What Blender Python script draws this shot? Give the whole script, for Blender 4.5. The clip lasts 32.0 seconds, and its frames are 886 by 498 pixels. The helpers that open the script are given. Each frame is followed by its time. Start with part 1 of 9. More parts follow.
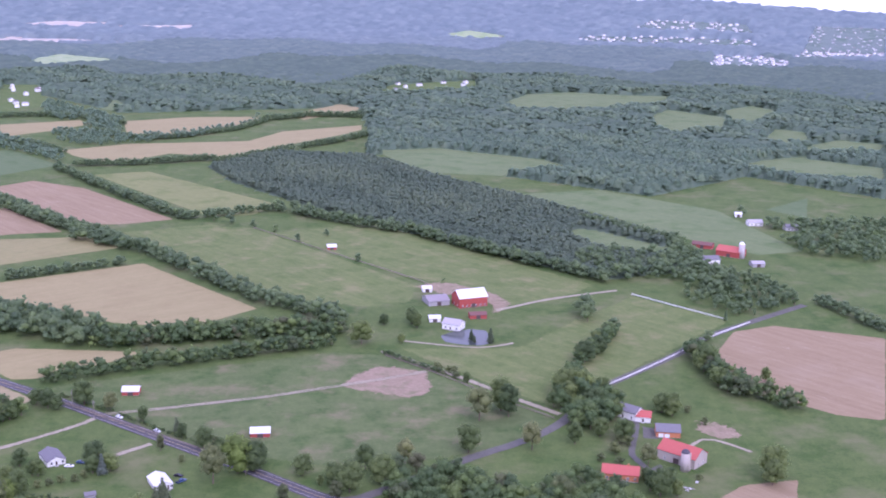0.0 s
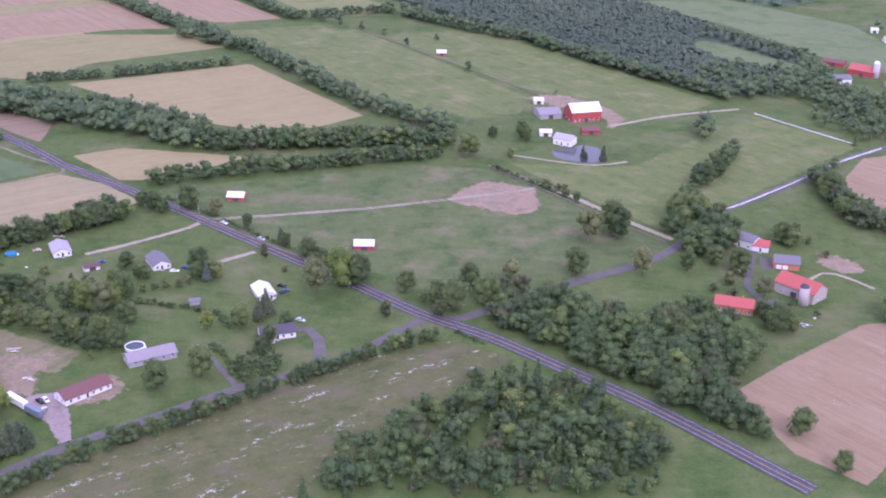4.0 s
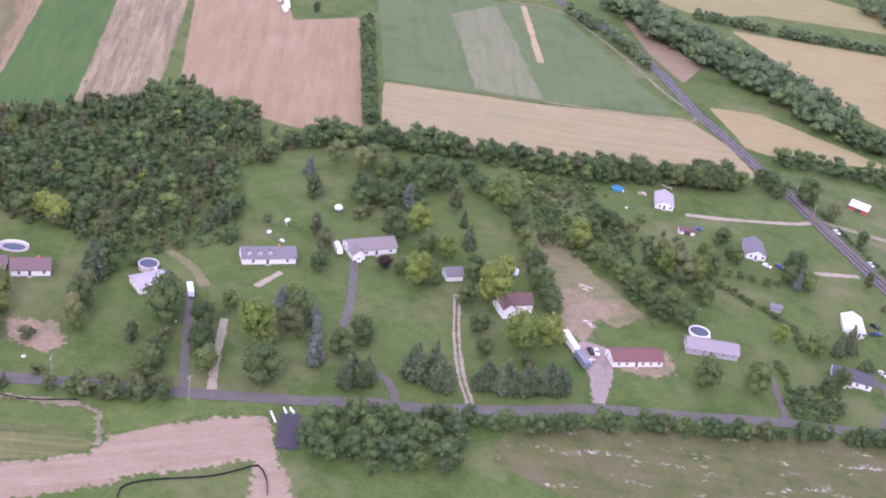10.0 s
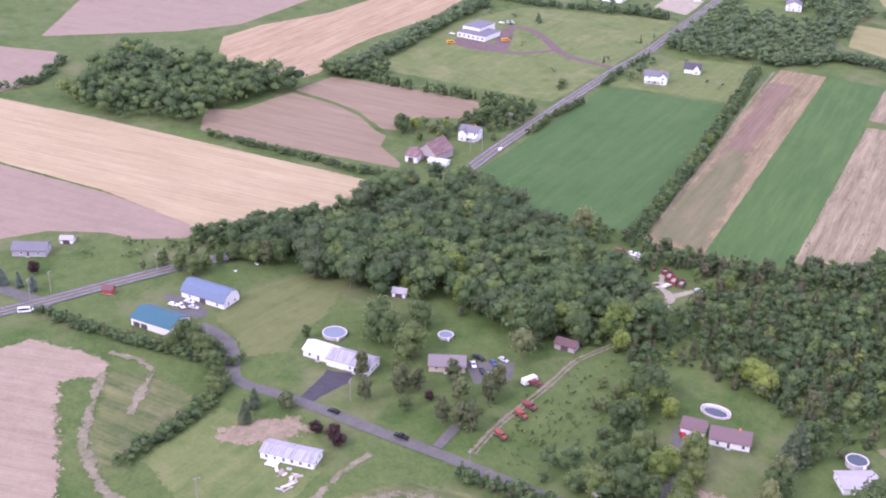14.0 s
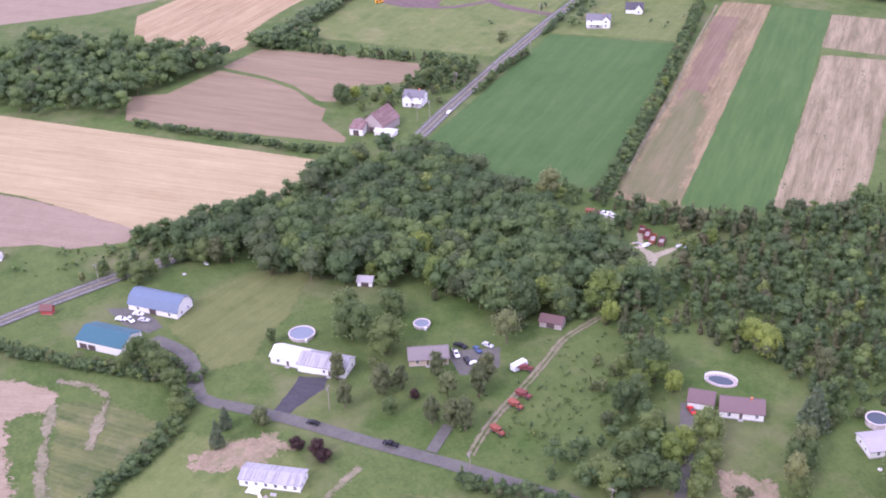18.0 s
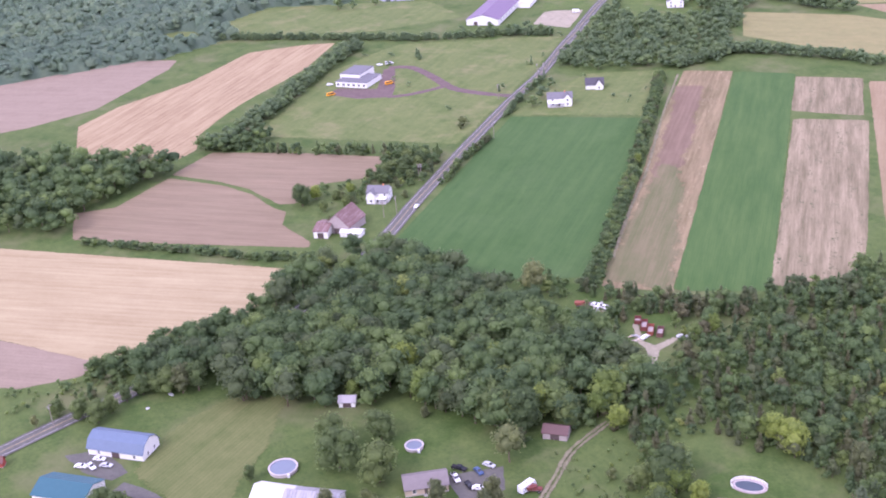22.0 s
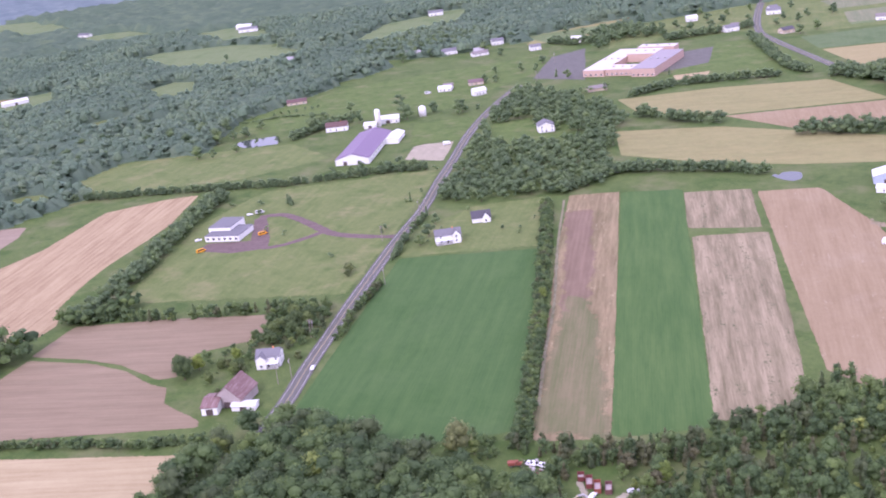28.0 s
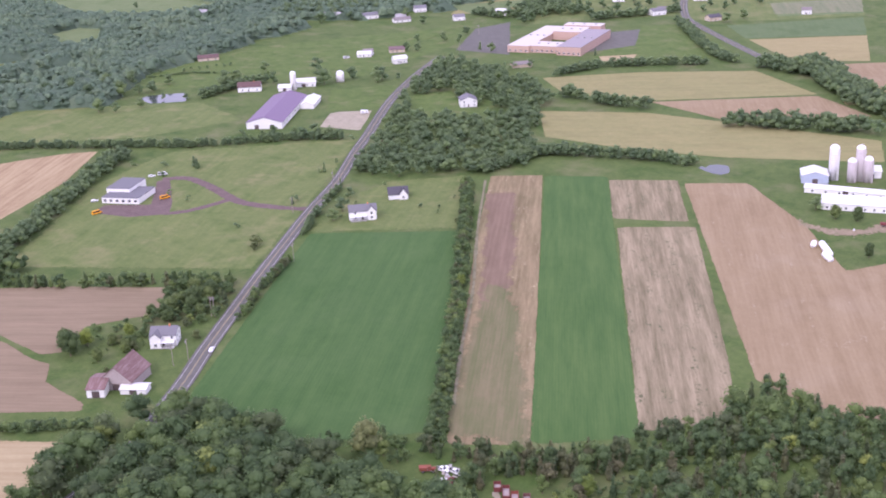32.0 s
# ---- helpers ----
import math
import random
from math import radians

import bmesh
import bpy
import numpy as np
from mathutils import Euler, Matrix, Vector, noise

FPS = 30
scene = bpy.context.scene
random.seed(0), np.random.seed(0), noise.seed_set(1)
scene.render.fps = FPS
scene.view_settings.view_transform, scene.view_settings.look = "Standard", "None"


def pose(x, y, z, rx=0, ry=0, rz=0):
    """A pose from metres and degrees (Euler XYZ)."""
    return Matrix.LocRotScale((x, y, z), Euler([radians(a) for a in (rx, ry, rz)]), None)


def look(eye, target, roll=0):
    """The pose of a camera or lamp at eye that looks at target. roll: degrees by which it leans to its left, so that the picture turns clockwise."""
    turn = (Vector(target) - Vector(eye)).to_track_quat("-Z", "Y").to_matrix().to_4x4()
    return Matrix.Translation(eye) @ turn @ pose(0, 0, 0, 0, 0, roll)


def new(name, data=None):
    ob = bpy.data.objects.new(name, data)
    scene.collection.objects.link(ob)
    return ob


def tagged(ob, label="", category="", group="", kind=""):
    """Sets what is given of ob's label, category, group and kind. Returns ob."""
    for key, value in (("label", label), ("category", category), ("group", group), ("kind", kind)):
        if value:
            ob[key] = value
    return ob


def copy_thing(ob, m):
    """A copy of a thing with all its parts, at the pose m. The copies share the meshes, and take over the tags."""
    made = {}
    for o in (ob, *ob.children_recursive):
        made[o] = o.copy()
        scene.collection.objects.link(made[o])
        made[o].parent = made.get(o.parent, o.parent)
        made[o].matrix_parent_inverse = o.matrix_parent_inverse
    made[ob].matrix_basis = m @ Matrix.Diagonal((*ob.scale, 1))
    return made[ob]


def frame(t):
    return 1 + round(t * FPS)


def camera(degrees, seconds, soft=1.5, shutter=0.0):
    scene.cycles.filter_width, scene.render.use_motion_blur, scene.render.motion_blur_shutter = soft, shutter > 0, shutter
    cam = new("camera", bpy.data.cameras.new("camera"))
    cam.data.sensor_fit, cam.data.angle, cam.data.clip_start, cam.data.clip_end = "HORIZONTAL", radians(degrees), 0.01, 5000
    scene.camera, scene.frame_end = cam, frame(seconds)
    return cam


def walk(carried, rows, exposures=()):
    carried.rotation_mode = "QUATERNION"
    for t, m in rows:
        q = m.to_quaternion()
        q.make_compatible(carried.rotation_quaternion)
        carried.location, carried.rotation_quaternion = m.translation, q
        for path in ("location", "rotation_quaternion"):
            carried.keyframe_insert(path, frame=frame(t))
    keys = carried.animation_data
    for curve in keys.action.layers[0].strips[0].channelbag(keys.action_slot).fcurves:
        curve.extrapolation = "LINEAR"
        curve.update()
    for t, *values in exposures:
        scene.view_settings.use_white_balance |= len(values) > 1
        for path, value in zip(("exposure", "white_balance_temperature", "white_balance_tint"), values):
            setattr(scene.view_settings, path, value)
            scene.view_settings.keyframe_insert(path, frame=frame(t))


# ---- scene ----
EXPOSURES = [(0.0, 0.74, 5340, 41), (2.0, 0.67, 5370, 44), (4.5, 0.78, 5400, 45), (6.0, 0.87, 5380, 49), (7.0, 0.90, 5450, 52), (8.0, 0.91, 5640, 49), (9.0, 0.92, 5780, 43), (11.0, 0.95, 5800, 35), (14.0, 1.06, 5740, 37), (18.0, 1.05, 5780, 37), (21.0, 1.09, 5720, 37), (23.0, 1.04, 5760, 37), (24.5, 1.06, 5760, 37), (26.0, 1.15, 5640, 38), (29.0, 0.85, 5840, 37), (32.0, 0.79, 5940, 31)]
cam = camera(41.51, 32.0, soft=1.9)
# seconds, x, y, z, tilt, roll, heading
PATH = [
    (0.0, 0.02, 0.02, 249.99, 76.437, -1.062, 0.014),
    (0.5, -0.28, 2.85, 249.91, 76.839, 1.676, 0.604),
    (1.0, -0.65, 5.71, 249.80, 74.549, 2.806, 0.780),
    (1.5, -1.03, 8.61, 249.71, 74.736, 2.980, 2.408),
    (2.0, -1.39, 11.64, 249.62, 73.853, 3.325, 3.030),
    (2.5, -1.80, 14.91, 249.48, 71.770, 1.755, 2.544),
    (4.5, -4.09, 28.35, 248.77, 66.198, -2.377, 6.916),
    (5.0, -5.11, 31.66, 248.83, 67.302, -2.064, 8.821),
    (5.5, -6.52, 34.92, 249.15, 67.845, -2.007, 10.690),
    (6.0, -8.21, 37.98, 249.59, 68.726, -2.018, 12.885),
    (6.5, -9.95, 40.99, 250.11, 67.804, -1.560, 16.011),
    (7.0, -11.81, 43.85, 250.55, 67.471, -1.136, 18.796),
    (7.5, -13.77, 46.81, 250.84, 66.471, -1.089, 21.871),
    (8.0, -15.86, 49.85, 250.90, 65.908, -0.930, 25.216),
    (8.5, -18.21, 52.81, 250.79, 64.894, -1.600, 28.965),
    (9.0, -20.96, 55.52, 250.65, 63.571, -3.301, 32.754),
    (9.5, -24.17, 57.97, 250.62, 61.892, -6.893, 36.009),
    (10.0, -27.89, 60.20, 250.68, 60.783, -8.611, 39.733),
    (10.5, -32.17, 62.25, 250.58, 60.056, -9.477, 44.834),
    (11.0, -36.94, 64.15, 250.25, 59.911, -9.450, 49.228),
    (11.5, -42.10, 65.73, 249.74, 61.356, -9.710, 54.195),
    (12.0, -47.52, 66.89, 249.07, 61.848, -9.513, 59.101),
    (12.5, -52.96, 67.72, 248.40, 62.533, -8.685, 64.087),
    (13.0, -58.31, 68.17, 247.69, 62.962, -5.825, 67.343),
    (13.5, -63.31, 68.17, 246.88, 64.417, -3.642, 70.533),
    (14.0, -68.06, 67.88, 246.04, 64.427, -1.827, 72.550),
    (14.5, -72.89, 67.46, 245.20, 63.412, -0.058, 72.763),
    (16.5, -93.52, 66.13, 242.15, 62.303, 4.313, 68.901),
    (17.0, -98.73, 66.06, 241.33, 61.743, 3.272, 65.472),
    (17.5, -103.93, 66.22, 240.52, 61.543, 2.836, 65.941),
    (18.0, -109.25, 66.80, 239.83, 62.127, 1.561, 67.092),
    (18.5, -114.55, 67.62, 239.14, 62.547, 1.689, 65.856),
    (19.0, -119.81, 68.69, 238.41, 64.075, 0.782, 65.518),
    (19.5, -124.99, 69.61, 237.63, 66.358, 0.094, 65.775),
    (20.0, -130.00, 70.16, 236.84, 66.098, 1.287, 65.439),
    (20.5, -134.96, 70.59, 236.14, 66.333, 1.357, 65.109),
    (21.0, -139.75, 71.04, 235.42, 66.639, 3.439, 63.813),
    (21.5, -144.27, 71.48, 234.69, 66.211, 4.175, 63.018),
    (22.0, -148.65, 71.93, 234.14, 65.749, 4.406, 63.164),
    (22.5, -152.81, 72.01, 233.70, 65.363, 4.559, 62.750),
    (23.0, -157.12, 72.16, 233.48, 64.854, 4.866, 61.650),
    (23.5, -161.57, 72.46, 233.18, 64.280, 3.932, 59.012),
    (24.0, -166.18, 72.97, 232.78, 64.041, 3.687, 57.702),
    (24.5, -171.01, 73.73, 232.46, 64.261, 2.980, 56.973),
    (25.0, -175.95, 74.45, 232.12, 64.497, 2.986, 56.102),
    (25.5, -180.88, 75.22, 231.68, 66.415, 4.712, 56.091),
    (26.0, -185.62, 75.99, 231.02, 70.480, 6.702, 55.431),
    (26.5, -190.04, 76.88, 230.07, 71.085, 1.312, 53.955),
    (28.5, -207.06, 81.46, 225.34, 71.308, 7.981, 55.091),
    (29.0, -211.16, 82.89, 224.49, 70.787, 7.279, 55.398),
    (29.5, -215.14, 84.58, 223.95, 69.984, 7.006, 55.270),
    (30.0, -219.10, 86.60, 223.63, 69.169, 6.670, 54.492),
    (30.5, -223.12, 88.95, 223.42, 69.256, 5.369, 54.454),
    (31.0, -227.20, 91.45, 223.20, 68.641, 4.782, 53.462),
    (31.5, -231.37, 93.94, 222.95, 70.867, 3.256, 52.830),
    (32.0, -235.56, 96.47, 222.62, 69.471, 2.371, 51.526),
]
walk(cam, [(t, pose(*p)) for t, *p in PATH], EXPOSURES)

# ---- light: a bright overcast late afternoon ----
world = bpy.data.worlds.new("sky")
scene.world = world
world.use_nodes = True
wn, wl = world.node_tree.nodes, world.node_tree.links
sky = wn.new("ShaderNodeTexSky")
sky.sky_type, sky.sun_disc = "NISHITA", False
sky.sun_elevation, sky.sun_rotation = radians(42), radians(157)
cloud = wn.new("ShaderNodeMix")
cloud.data_type, cloud.blend_type = "RGBA", "MIX"
cloud.inputs[0].default_value = 0.8
cloud.inputs[7].default_value = (8.9, 8.6, 10.4, 1)
wl.new(sky.outputs[0], cloud.inputs[6])
wl.new(cloud.outputs[2], wn["Background"].inputs[0])
wn["Background"].inputs[1].default_value = 0.112
sun = new("sun", bpy.data.lights.new("sun", "SUN"))
sun.data.energy, sun.data.angle, sun.data.color = 1.1, radians(16), (1.0, 0.94, 0.86)
sun.matrix_world = look((0, 0, 500), (0 - math.cos(radians(42)) * math.sin(radians(157)), 0 - math.cos(radians(42)) * math.cos(radians(157)), 500 - math.sin(radians(42))))

# ---- materials ----
MATS = {}


def nodes_of(name, rough):
    m = bpy.data.materials.new(name)
    m.use_nodes = True
    MATS[name] = m
    n, l = m.node_tree.nodes, m.node_tree.links
    b = n["Principled BSDF"]
    b.inputs["Roughness"].default_value = rough
    b.inputs["Specular IOR Level"].default_value = 0.2
    return m, n, l, b


def mix(n, l, fac, a, b, how="MIX"):
    x = n.new("ShaderNodeMix")
    x.data_type, x.blend_type = "RGBA", how
    for i, v in ((0, fac), (6, a), (7, b)):
        if isinstance(v, (int, float)):
            x.inputs[i].default_value = v
        elif isinstance(v, tuple):
            x.inputs[i].default_value = (*v, 1)
        else:
            l.new(v, x.inputs[i])
    return x.outputs[2]


def ramp(n, l, src, lo, hi):
    r = n.new("ShaderNodeMapRange")
    r.inputs[1].default_value, r.inputs[2].default_value = lo, hi
    l.new(src, r.inputs[0])
    return r.outputs[0]


def noise_at(n, l, vec, scale, detail=4.0, rough=0.6):
    t = n.new("ShaderNodeTexNoise")
    t.inputs["Scale"].default_value, t.inputs["Detail"].default_value, t.inputs["Roughness"].default_value = scale, detail, rough
    l.new(vec, t.inputs["Vector"])
    return t.outputs[0]


def place(n, l, turn=0.0, sx=1.0, sy=1.0):
    """World position, turned about z and stretched."""
    g = n.new("ShaderNodeNewGeometry")
    m = n.new("ShaderNodeMapping")
    m.vector_type = "TEXTURE"
    m.inputs["Rotation"].default_value = (0, 0, radians(turn))
    m.inputs["Scale"].default_value = (1 / sx, 1 / sy, 1)
    l.new(g.outputs["Position"], m.inputs["Vector"])
    return m.outputs[0]


def bumped(n, l, b, src, strength, dist):
    k = n.new("ShaderNodeBump")
    k.inputs["Strength"].default_value, k.inputs["Distance"].default_value = strength, dist
    l.new(src, k.inputs["Height"])
    l.new(k.outputs[0], b.inputs["Normal"])


def ground_mat(name, base, dark, light, turn=0.0, rows=0.0, row_gap=6.0, blotch=0.02, streak=0.0, fleck=None, worn=None, rough=0.95):
    """Turf, crop or soil: broad blotches, fine grain, drill rows along a heading and long worn streaks."""
    m, n, l, b = nodes_of(name, rough)
    pos = place(n, l)
    big = noise_at(n, l, pos, blotch, 5)
    col = mix(n, l, ramp(n, l, big, 0.35, 0.68), dark, base)
    mid = noise_at(n, l, pos, blotch * 6, 4, 0.7)
    col = mix(n, l, ramp(n, l, mid, 0.5, 0.78), col, light)
    fine = noise_at(n, l, pos, 0.7, 5, 0.8)
    tuft = noise_at(n, l, pos, 0.16, 5, 0.75)
    col = mix(n, l, 0.45, col, mix(n, l, ramp(n, l, tuft, 0.36, 0.66), tuple(v * 0.86 for v in dark), tuple(v * 1.1 for v in light)))
    col = mix(n, l, 0.40, col, mix(n, l, ramp(n, l, fine, 0.3, 0.7), tuple(v * 0.8 for v in dark), tuple(v * 1.15 for v in light)))
    lush = noise_at(n, l, pos, blotch * 2.6, 4, 0.6)
    col = mix(n, l, ramp(n, l, lush, 0.50, 0.66), col, mix(n, l, 1.0, col, (0.66, 0.80, 0.64) if base[1] > base[0] else (0.90, 0.88, 0.88), "MULTIPLY"))
    if worn:
        patch = n.new("ShaderNodeMath")
        patch.operation = "MULTIPLY"
        l.new(ramp(n, l, noise_at(n, l, pos, blotch * 1.7, 6, 0.65), 0.52, 0.68), patch.inputs[0])
        patch.inputs[1].default_value = 0.75
        col = mix(n, l, patch.outputs[0], col, worn)
    if streak:
        along = place(n, l, turn, 0.014, 0.17)
        s = noise_at(n, l, along, 1.0, 6, 0.75)
        col = mix(n, l, streak, col, mix(n, l, ramp(n, l, s, 0.38, 0.64), dark, light))
    if rows:
        w = n.new("ShaderNodeTexWave")
        w.inputs["Scale"].default_value = 0.314 / row_gap * 3.2
        w.inputs["Distortion"].default_value, w.inputs["Detail"].default_value, w.inputs["Detail Scale"].default_value = 1.2, 3, 0.6
        w.bands_direction = "Y"
        l.new(place(n, l, turn), w.inputs["Vector"])
        col = mix(n, l, rows, col, mix(n, l, w.outputs[1], dark, light))
    if fleck:
        v = noise_at(n, l, place(n, l, fleck[1], 0.05, 0.16), 1.0, 6, 0.72)
        v2 = noise_at(n, l, pos, 0.45, 4, 0.8)
        a = n.new("ShaderNodeMath")
        a.operation = "MULTIPLY"
        l.new(ramp(n, l, v, fleck[2], fleck[2] + 0.08), a.inputs[0])
        l.new(ramp(n, l, v2, 0.50, 0.57), a.inputs[1])
        col = mix(n, l, a.outputs[0], col, fleck[0])
    l.new(col, b.inputs["Base Color"])
    bumped(n, l, b, fine, 0.5, 0.25)
    return m


def feathered(name, reach):
    """The same ground with a ragged edge: it thins out into what lies below, by the metres inside its outline."""
    key = "%s_edge_%g" % (name, reach)
    if key not in MATS:
        m = MATS[name].copy()
        m.name = key
        MATS[key] = m
        n, l = m.node_tree.nodes, m.node_tree.links
        pos = place(n, l)
        a = n.new("ShaderNodeAttribute")
        a.attribute_name = "inside"
        v = a.outputs["Fac"]
        for scale, amount in ((0.06, reach * 1.4), (0.35, reach), (1.6, reach * 0.6 + 0.5)):
            k = n.new("ShaderNodeMath")
            k.operation = "MULTIPLY_ADD"
            l.new(ramp(n, l, noise_at(n, l, pos, scale, 3), 0.25, 0.75), k.inputs[0])
            k.inputs[1].default_value = amount
            l.new(v, k.inputs[2])
            v = k.outputs[0]
        l.new(ramp(n, l, v, reach * 1.5 + 0.21, reach * 1.5 + 0.29), n["Principled BSDF"].inputs["Alpha"])
    return key


ground_mat("ground", (0.086, 0.132, 0.035), (0.054, 0.094, 0.025), (0.130, 0.166, 0.050), blotch=0.014, worn=(0.160, 0.162, 0.077))
ground_mat("lawn", (0.090, 0.142, 0.034), (0.054, 0.100, 0.023), (0.142, 0.184, 0.052), 30, 0.12, 3, blotch=0.03, worn=(0.165, 0.168, 0.076))
ground_mat("lawn_olive", (0.122, 0.164, 0.050), (0.084, 0.126, 0.037), (0.182, 0.204, 0.072), blotch=0.02, streak=0.3, turn=130, worn=(0.232, 0.214, 0.104))
ground_mat("mown", (0.122, 0.150, 0.048), (0.088, 0.120, 0.035), (0.182, 0.184, 0.074), 125, 0.14, 5, blotch=0.03, streak=0.5)
ground_mat("pasture", (0.104, 0.148, 0.045), (0.070, 0.108, 0.035), (0.136, 0.164, 0.064), blotch=0.02, worn=(0.196, 0.172, 0.098))
ground_mat("meadow", (0.116, 0.123, 0.043), (0.070, 0.094, 0.032), (0.150, 0.144, 0.062), blotch=0.03, streak=0.25, turn=40, fleck=((0.48, 0.46, 0.38), 40, 0.565), worn=(0.150, 0.125, 0.085))
ground_mat("crop_green", (0.058, 0.118, 0.034), (0.044, 0.098, 0.027), (0.080, 0.140, 0.042), 133, 0.12, 5, blotch=0.009, streak=0.5, worn=(0.092, 0.138, 0.056))
ground_mat("crop_green_2", (0.062, 0.124, 0.034), (0.046, 0.102, 0.027), (0.088, 0.148, 0.043), 136, 0.16, 4, blotch=0.009, streak=0.7)
ground_mat("crop_teal", (0.098, 0.152, 0.062), (0.078, 0.130, 0.050), (0.136, 0.172, 0.076), 131, 0.14, 5, blotch=0.012, streak=0.35)
ground_mat("crop_pale", (0.162, 0.186, 0.096), (0.116, 0.156, 0.076), (0.240, 0.226, 0.138), 131, 0.18, 4, blotch=0.03, streak=0.6)
ground_mat("hay_yellow", (0.240, 0.224, 0.092), (0.178, 0.186, 0.072), (0.306, 0.266, 0.124), 45, 0.08, 8, blotch=0.015, streak=0.3)
ground_mat("hay_green", (0.132, 0.184, 0.072), (0.100, 0.150, 0.057), (0.180, 0.212, 0.096), blotch=0.012, streak=0.2, turn=140)
ground_mat("hay_lime", (0.186, 0.212, 0.074), (0.142, 0.174, 0.058), (0.240, 0.238, 0.096), blotch=0.012, streak=0.25, turn=140)
ground_mat("mown_tan", (0.195, 0.178, 0.092), (0.120, 0.140, 0.058), (0.255, 0.220, 0.122), 60, 0.1, 4, blotch=0.08, streak=0.4, worn=(0.110, 0.140, 0.054))
ground_mat("strip_weedy", (0.150, 0.150, 0.068), (0.108, 0.124, 0.050), (0.206, 0.170, 0.096), 135, 0.1, 5, blotch=0.06, streak=0.7, worn=(0.206, 0.146, 0.092))
ground_mat("stubble", (0.231, 0.182, 0.110), (0.136, 0.118, 0.063), (0.339, 0.280, 0.175), 136, 0.06, 5, blotch=0.03, streak=0.8, worn=(0.184, 0.172, 0.083), fleck=((0.107, 0.110, 0.056), 135, 0.53))
ground_mat("strip_brown", (0.200, 0.143, 0.079), (0.134, 0.108, 0.053), (0.313, 0.245, 0.138), 135, 0.1, 9, blotch=0.012, streak=0.72, worn=(0.144, 0.149, 0.061), fleck=((0.384, 0.323, 0.199), 135, 0.56))
ground_mat("stubble_tan", (0.288, 0.244, 0.126), (0.222, 0.204, 0.092), (0.342, 0.286, 0.164), 40, 0.14, 6, blotch=0.02, streak=0.45, worn=(0.215, 0.205, 0.115))
ground_mat("wheat", (0.357, 0.286, 0.150), (0.288, 0.221, 0.118), (0.422, 0.355, 0.205), 48, 0.12, 12, blotch=0.012, streak=0.6)
ground_mat("wheat_orange", (0.319, 0.226, 0.121), (0.231, 0.158, 0.086), (0.421, 0.337, 0.194), 135, 0.12, 14, blotch=0.012, streak=0.6)
ground_mat("soil_pink", (0.264, 0.192, 0.104), (0.220, 0.160, 0.087), (0.318, 0.246, 0.146), 133, 0.08, 8, blotch=0.012, streak=0.55, worn=(0.333, 0.269, 0.177), fleck=((0.337, 0.274, 0.180), 133, 0.575))
ground_mat("soil_dusky", (0.265, 0.205, 0.146), (0.216, 0.169, 0.118), (0.307, 0.243, 0.174), 48, 0.1, 8, blotch=0.02, streak=0.4)
ground_mat("soil_brown", (0.225, 0.170, 0.107), (0.187, 0.142, 0.087), (0.270, 0.210, 0.133), 45, 0.1, 9, blotch=0.016, streak=0.7, worn=(0.186, 0.157, 0.090))
ground_mat("soil_tan", (0.284, 0.244, 0.112), (0.232, 0.206, 0.090), (0.334, 0.286, 0.142), 40, 0.08, 8, blotch=0.012, streak=0.35)
ground_mat("dirt_site", (0.290, 0.222, 0.152), (0.206, 0.164, 0.104), (0.370, 0.300, 0.214), 58, 0.06, 5, blotch=0.03, streak=0.4, worn=(0.245, 0.205, 0.132))
ground_mat("site_turf", (0.096, 0.132, 0.040), (0.046, 0.078, 0.026), (0.200, 0.200, 0.078), 43, 0.06, 9, blotch=0.06, streak=0.6, worn=(0.270, 0.222, 0.140))
# Remote ground, two kinds: washed out so the colour itself carries haze.
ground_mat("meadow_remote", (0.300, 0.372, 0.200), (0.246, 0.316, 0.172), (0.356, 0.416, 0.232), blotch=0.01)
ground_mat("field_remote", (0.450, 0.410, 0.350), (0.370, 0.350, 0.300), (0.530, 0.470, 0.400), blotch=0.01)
ground_mat("clay", (0.272, 0.204, 0.136), (0.170, 0.150, 0.084), (0.360, 0.280, 0.196), blotch=0.06, worn=(0.140, 0.158, 0.066))
ground_mat("clay_pink", (0.281, 0.200, 0.140), (0.209, 0.173, 0.104), (0.339, 0.260, 0.186), blotch=0.05, worn=(0.136, 0.153, 0.067))
ground_mat("gravel", (0.340, 0.300, 0.216), (0.240, 0.220, 0.146), (0.410, 0.370, 0.275), blotch=0.08)
ground_mat("gravel_pink", (0.275, 0.224, 0.201), (0.224, 0.182, 0.152), (0.345, 0.292, 0.267), blotch=0.08)
ground_mat("gravel_purple", (0.142, 0.100, 0.092), (0.108, 0.078, 0.070), (0.190, 0.140, 0.128), blotch=0.06)
ground_mat("track", (0.220, 0.196, 0.128), (0.130, 0.136, 0.070), (0.300, 0.262, 0.180), blotch=0.08, worn=(0.120, 0.138, 0.056))
ground_mat("soil_umber", (0.180, 0.122, 0.082), (0.142, 0.102, 0.066), (0.235, 0.166, 0.114), 135, 0.15, 9, blotch=0.03, streak=0.6, worn=(0.235, 0.180, 0.118))
ground_mat("asphalt_county", (0.088, 0.084, 0.087), (0.066, 0.063, 0.067), (0.116, 0.110, 0.112), blotch=0.05, rough=0.85)
ground_mat("asphalt", (0.124, 0.121, 0.104), (0.100, 0.098, 0.086), (0.156, 0.152, 0.130), blotch=0.05, rough=0.85)
ground_mat("asphalt_dark", (0.065, 0.062, 0.070), (0.049, 0.048, 0.053), (0.083, 0.080, 0.088), blotch=0.07, rough=0.8)
m, n, l, b = nodes_of("water", 0.08)
b.inputs["Base Color"].default_value = (0.060, 0.072, 0.066, 1)
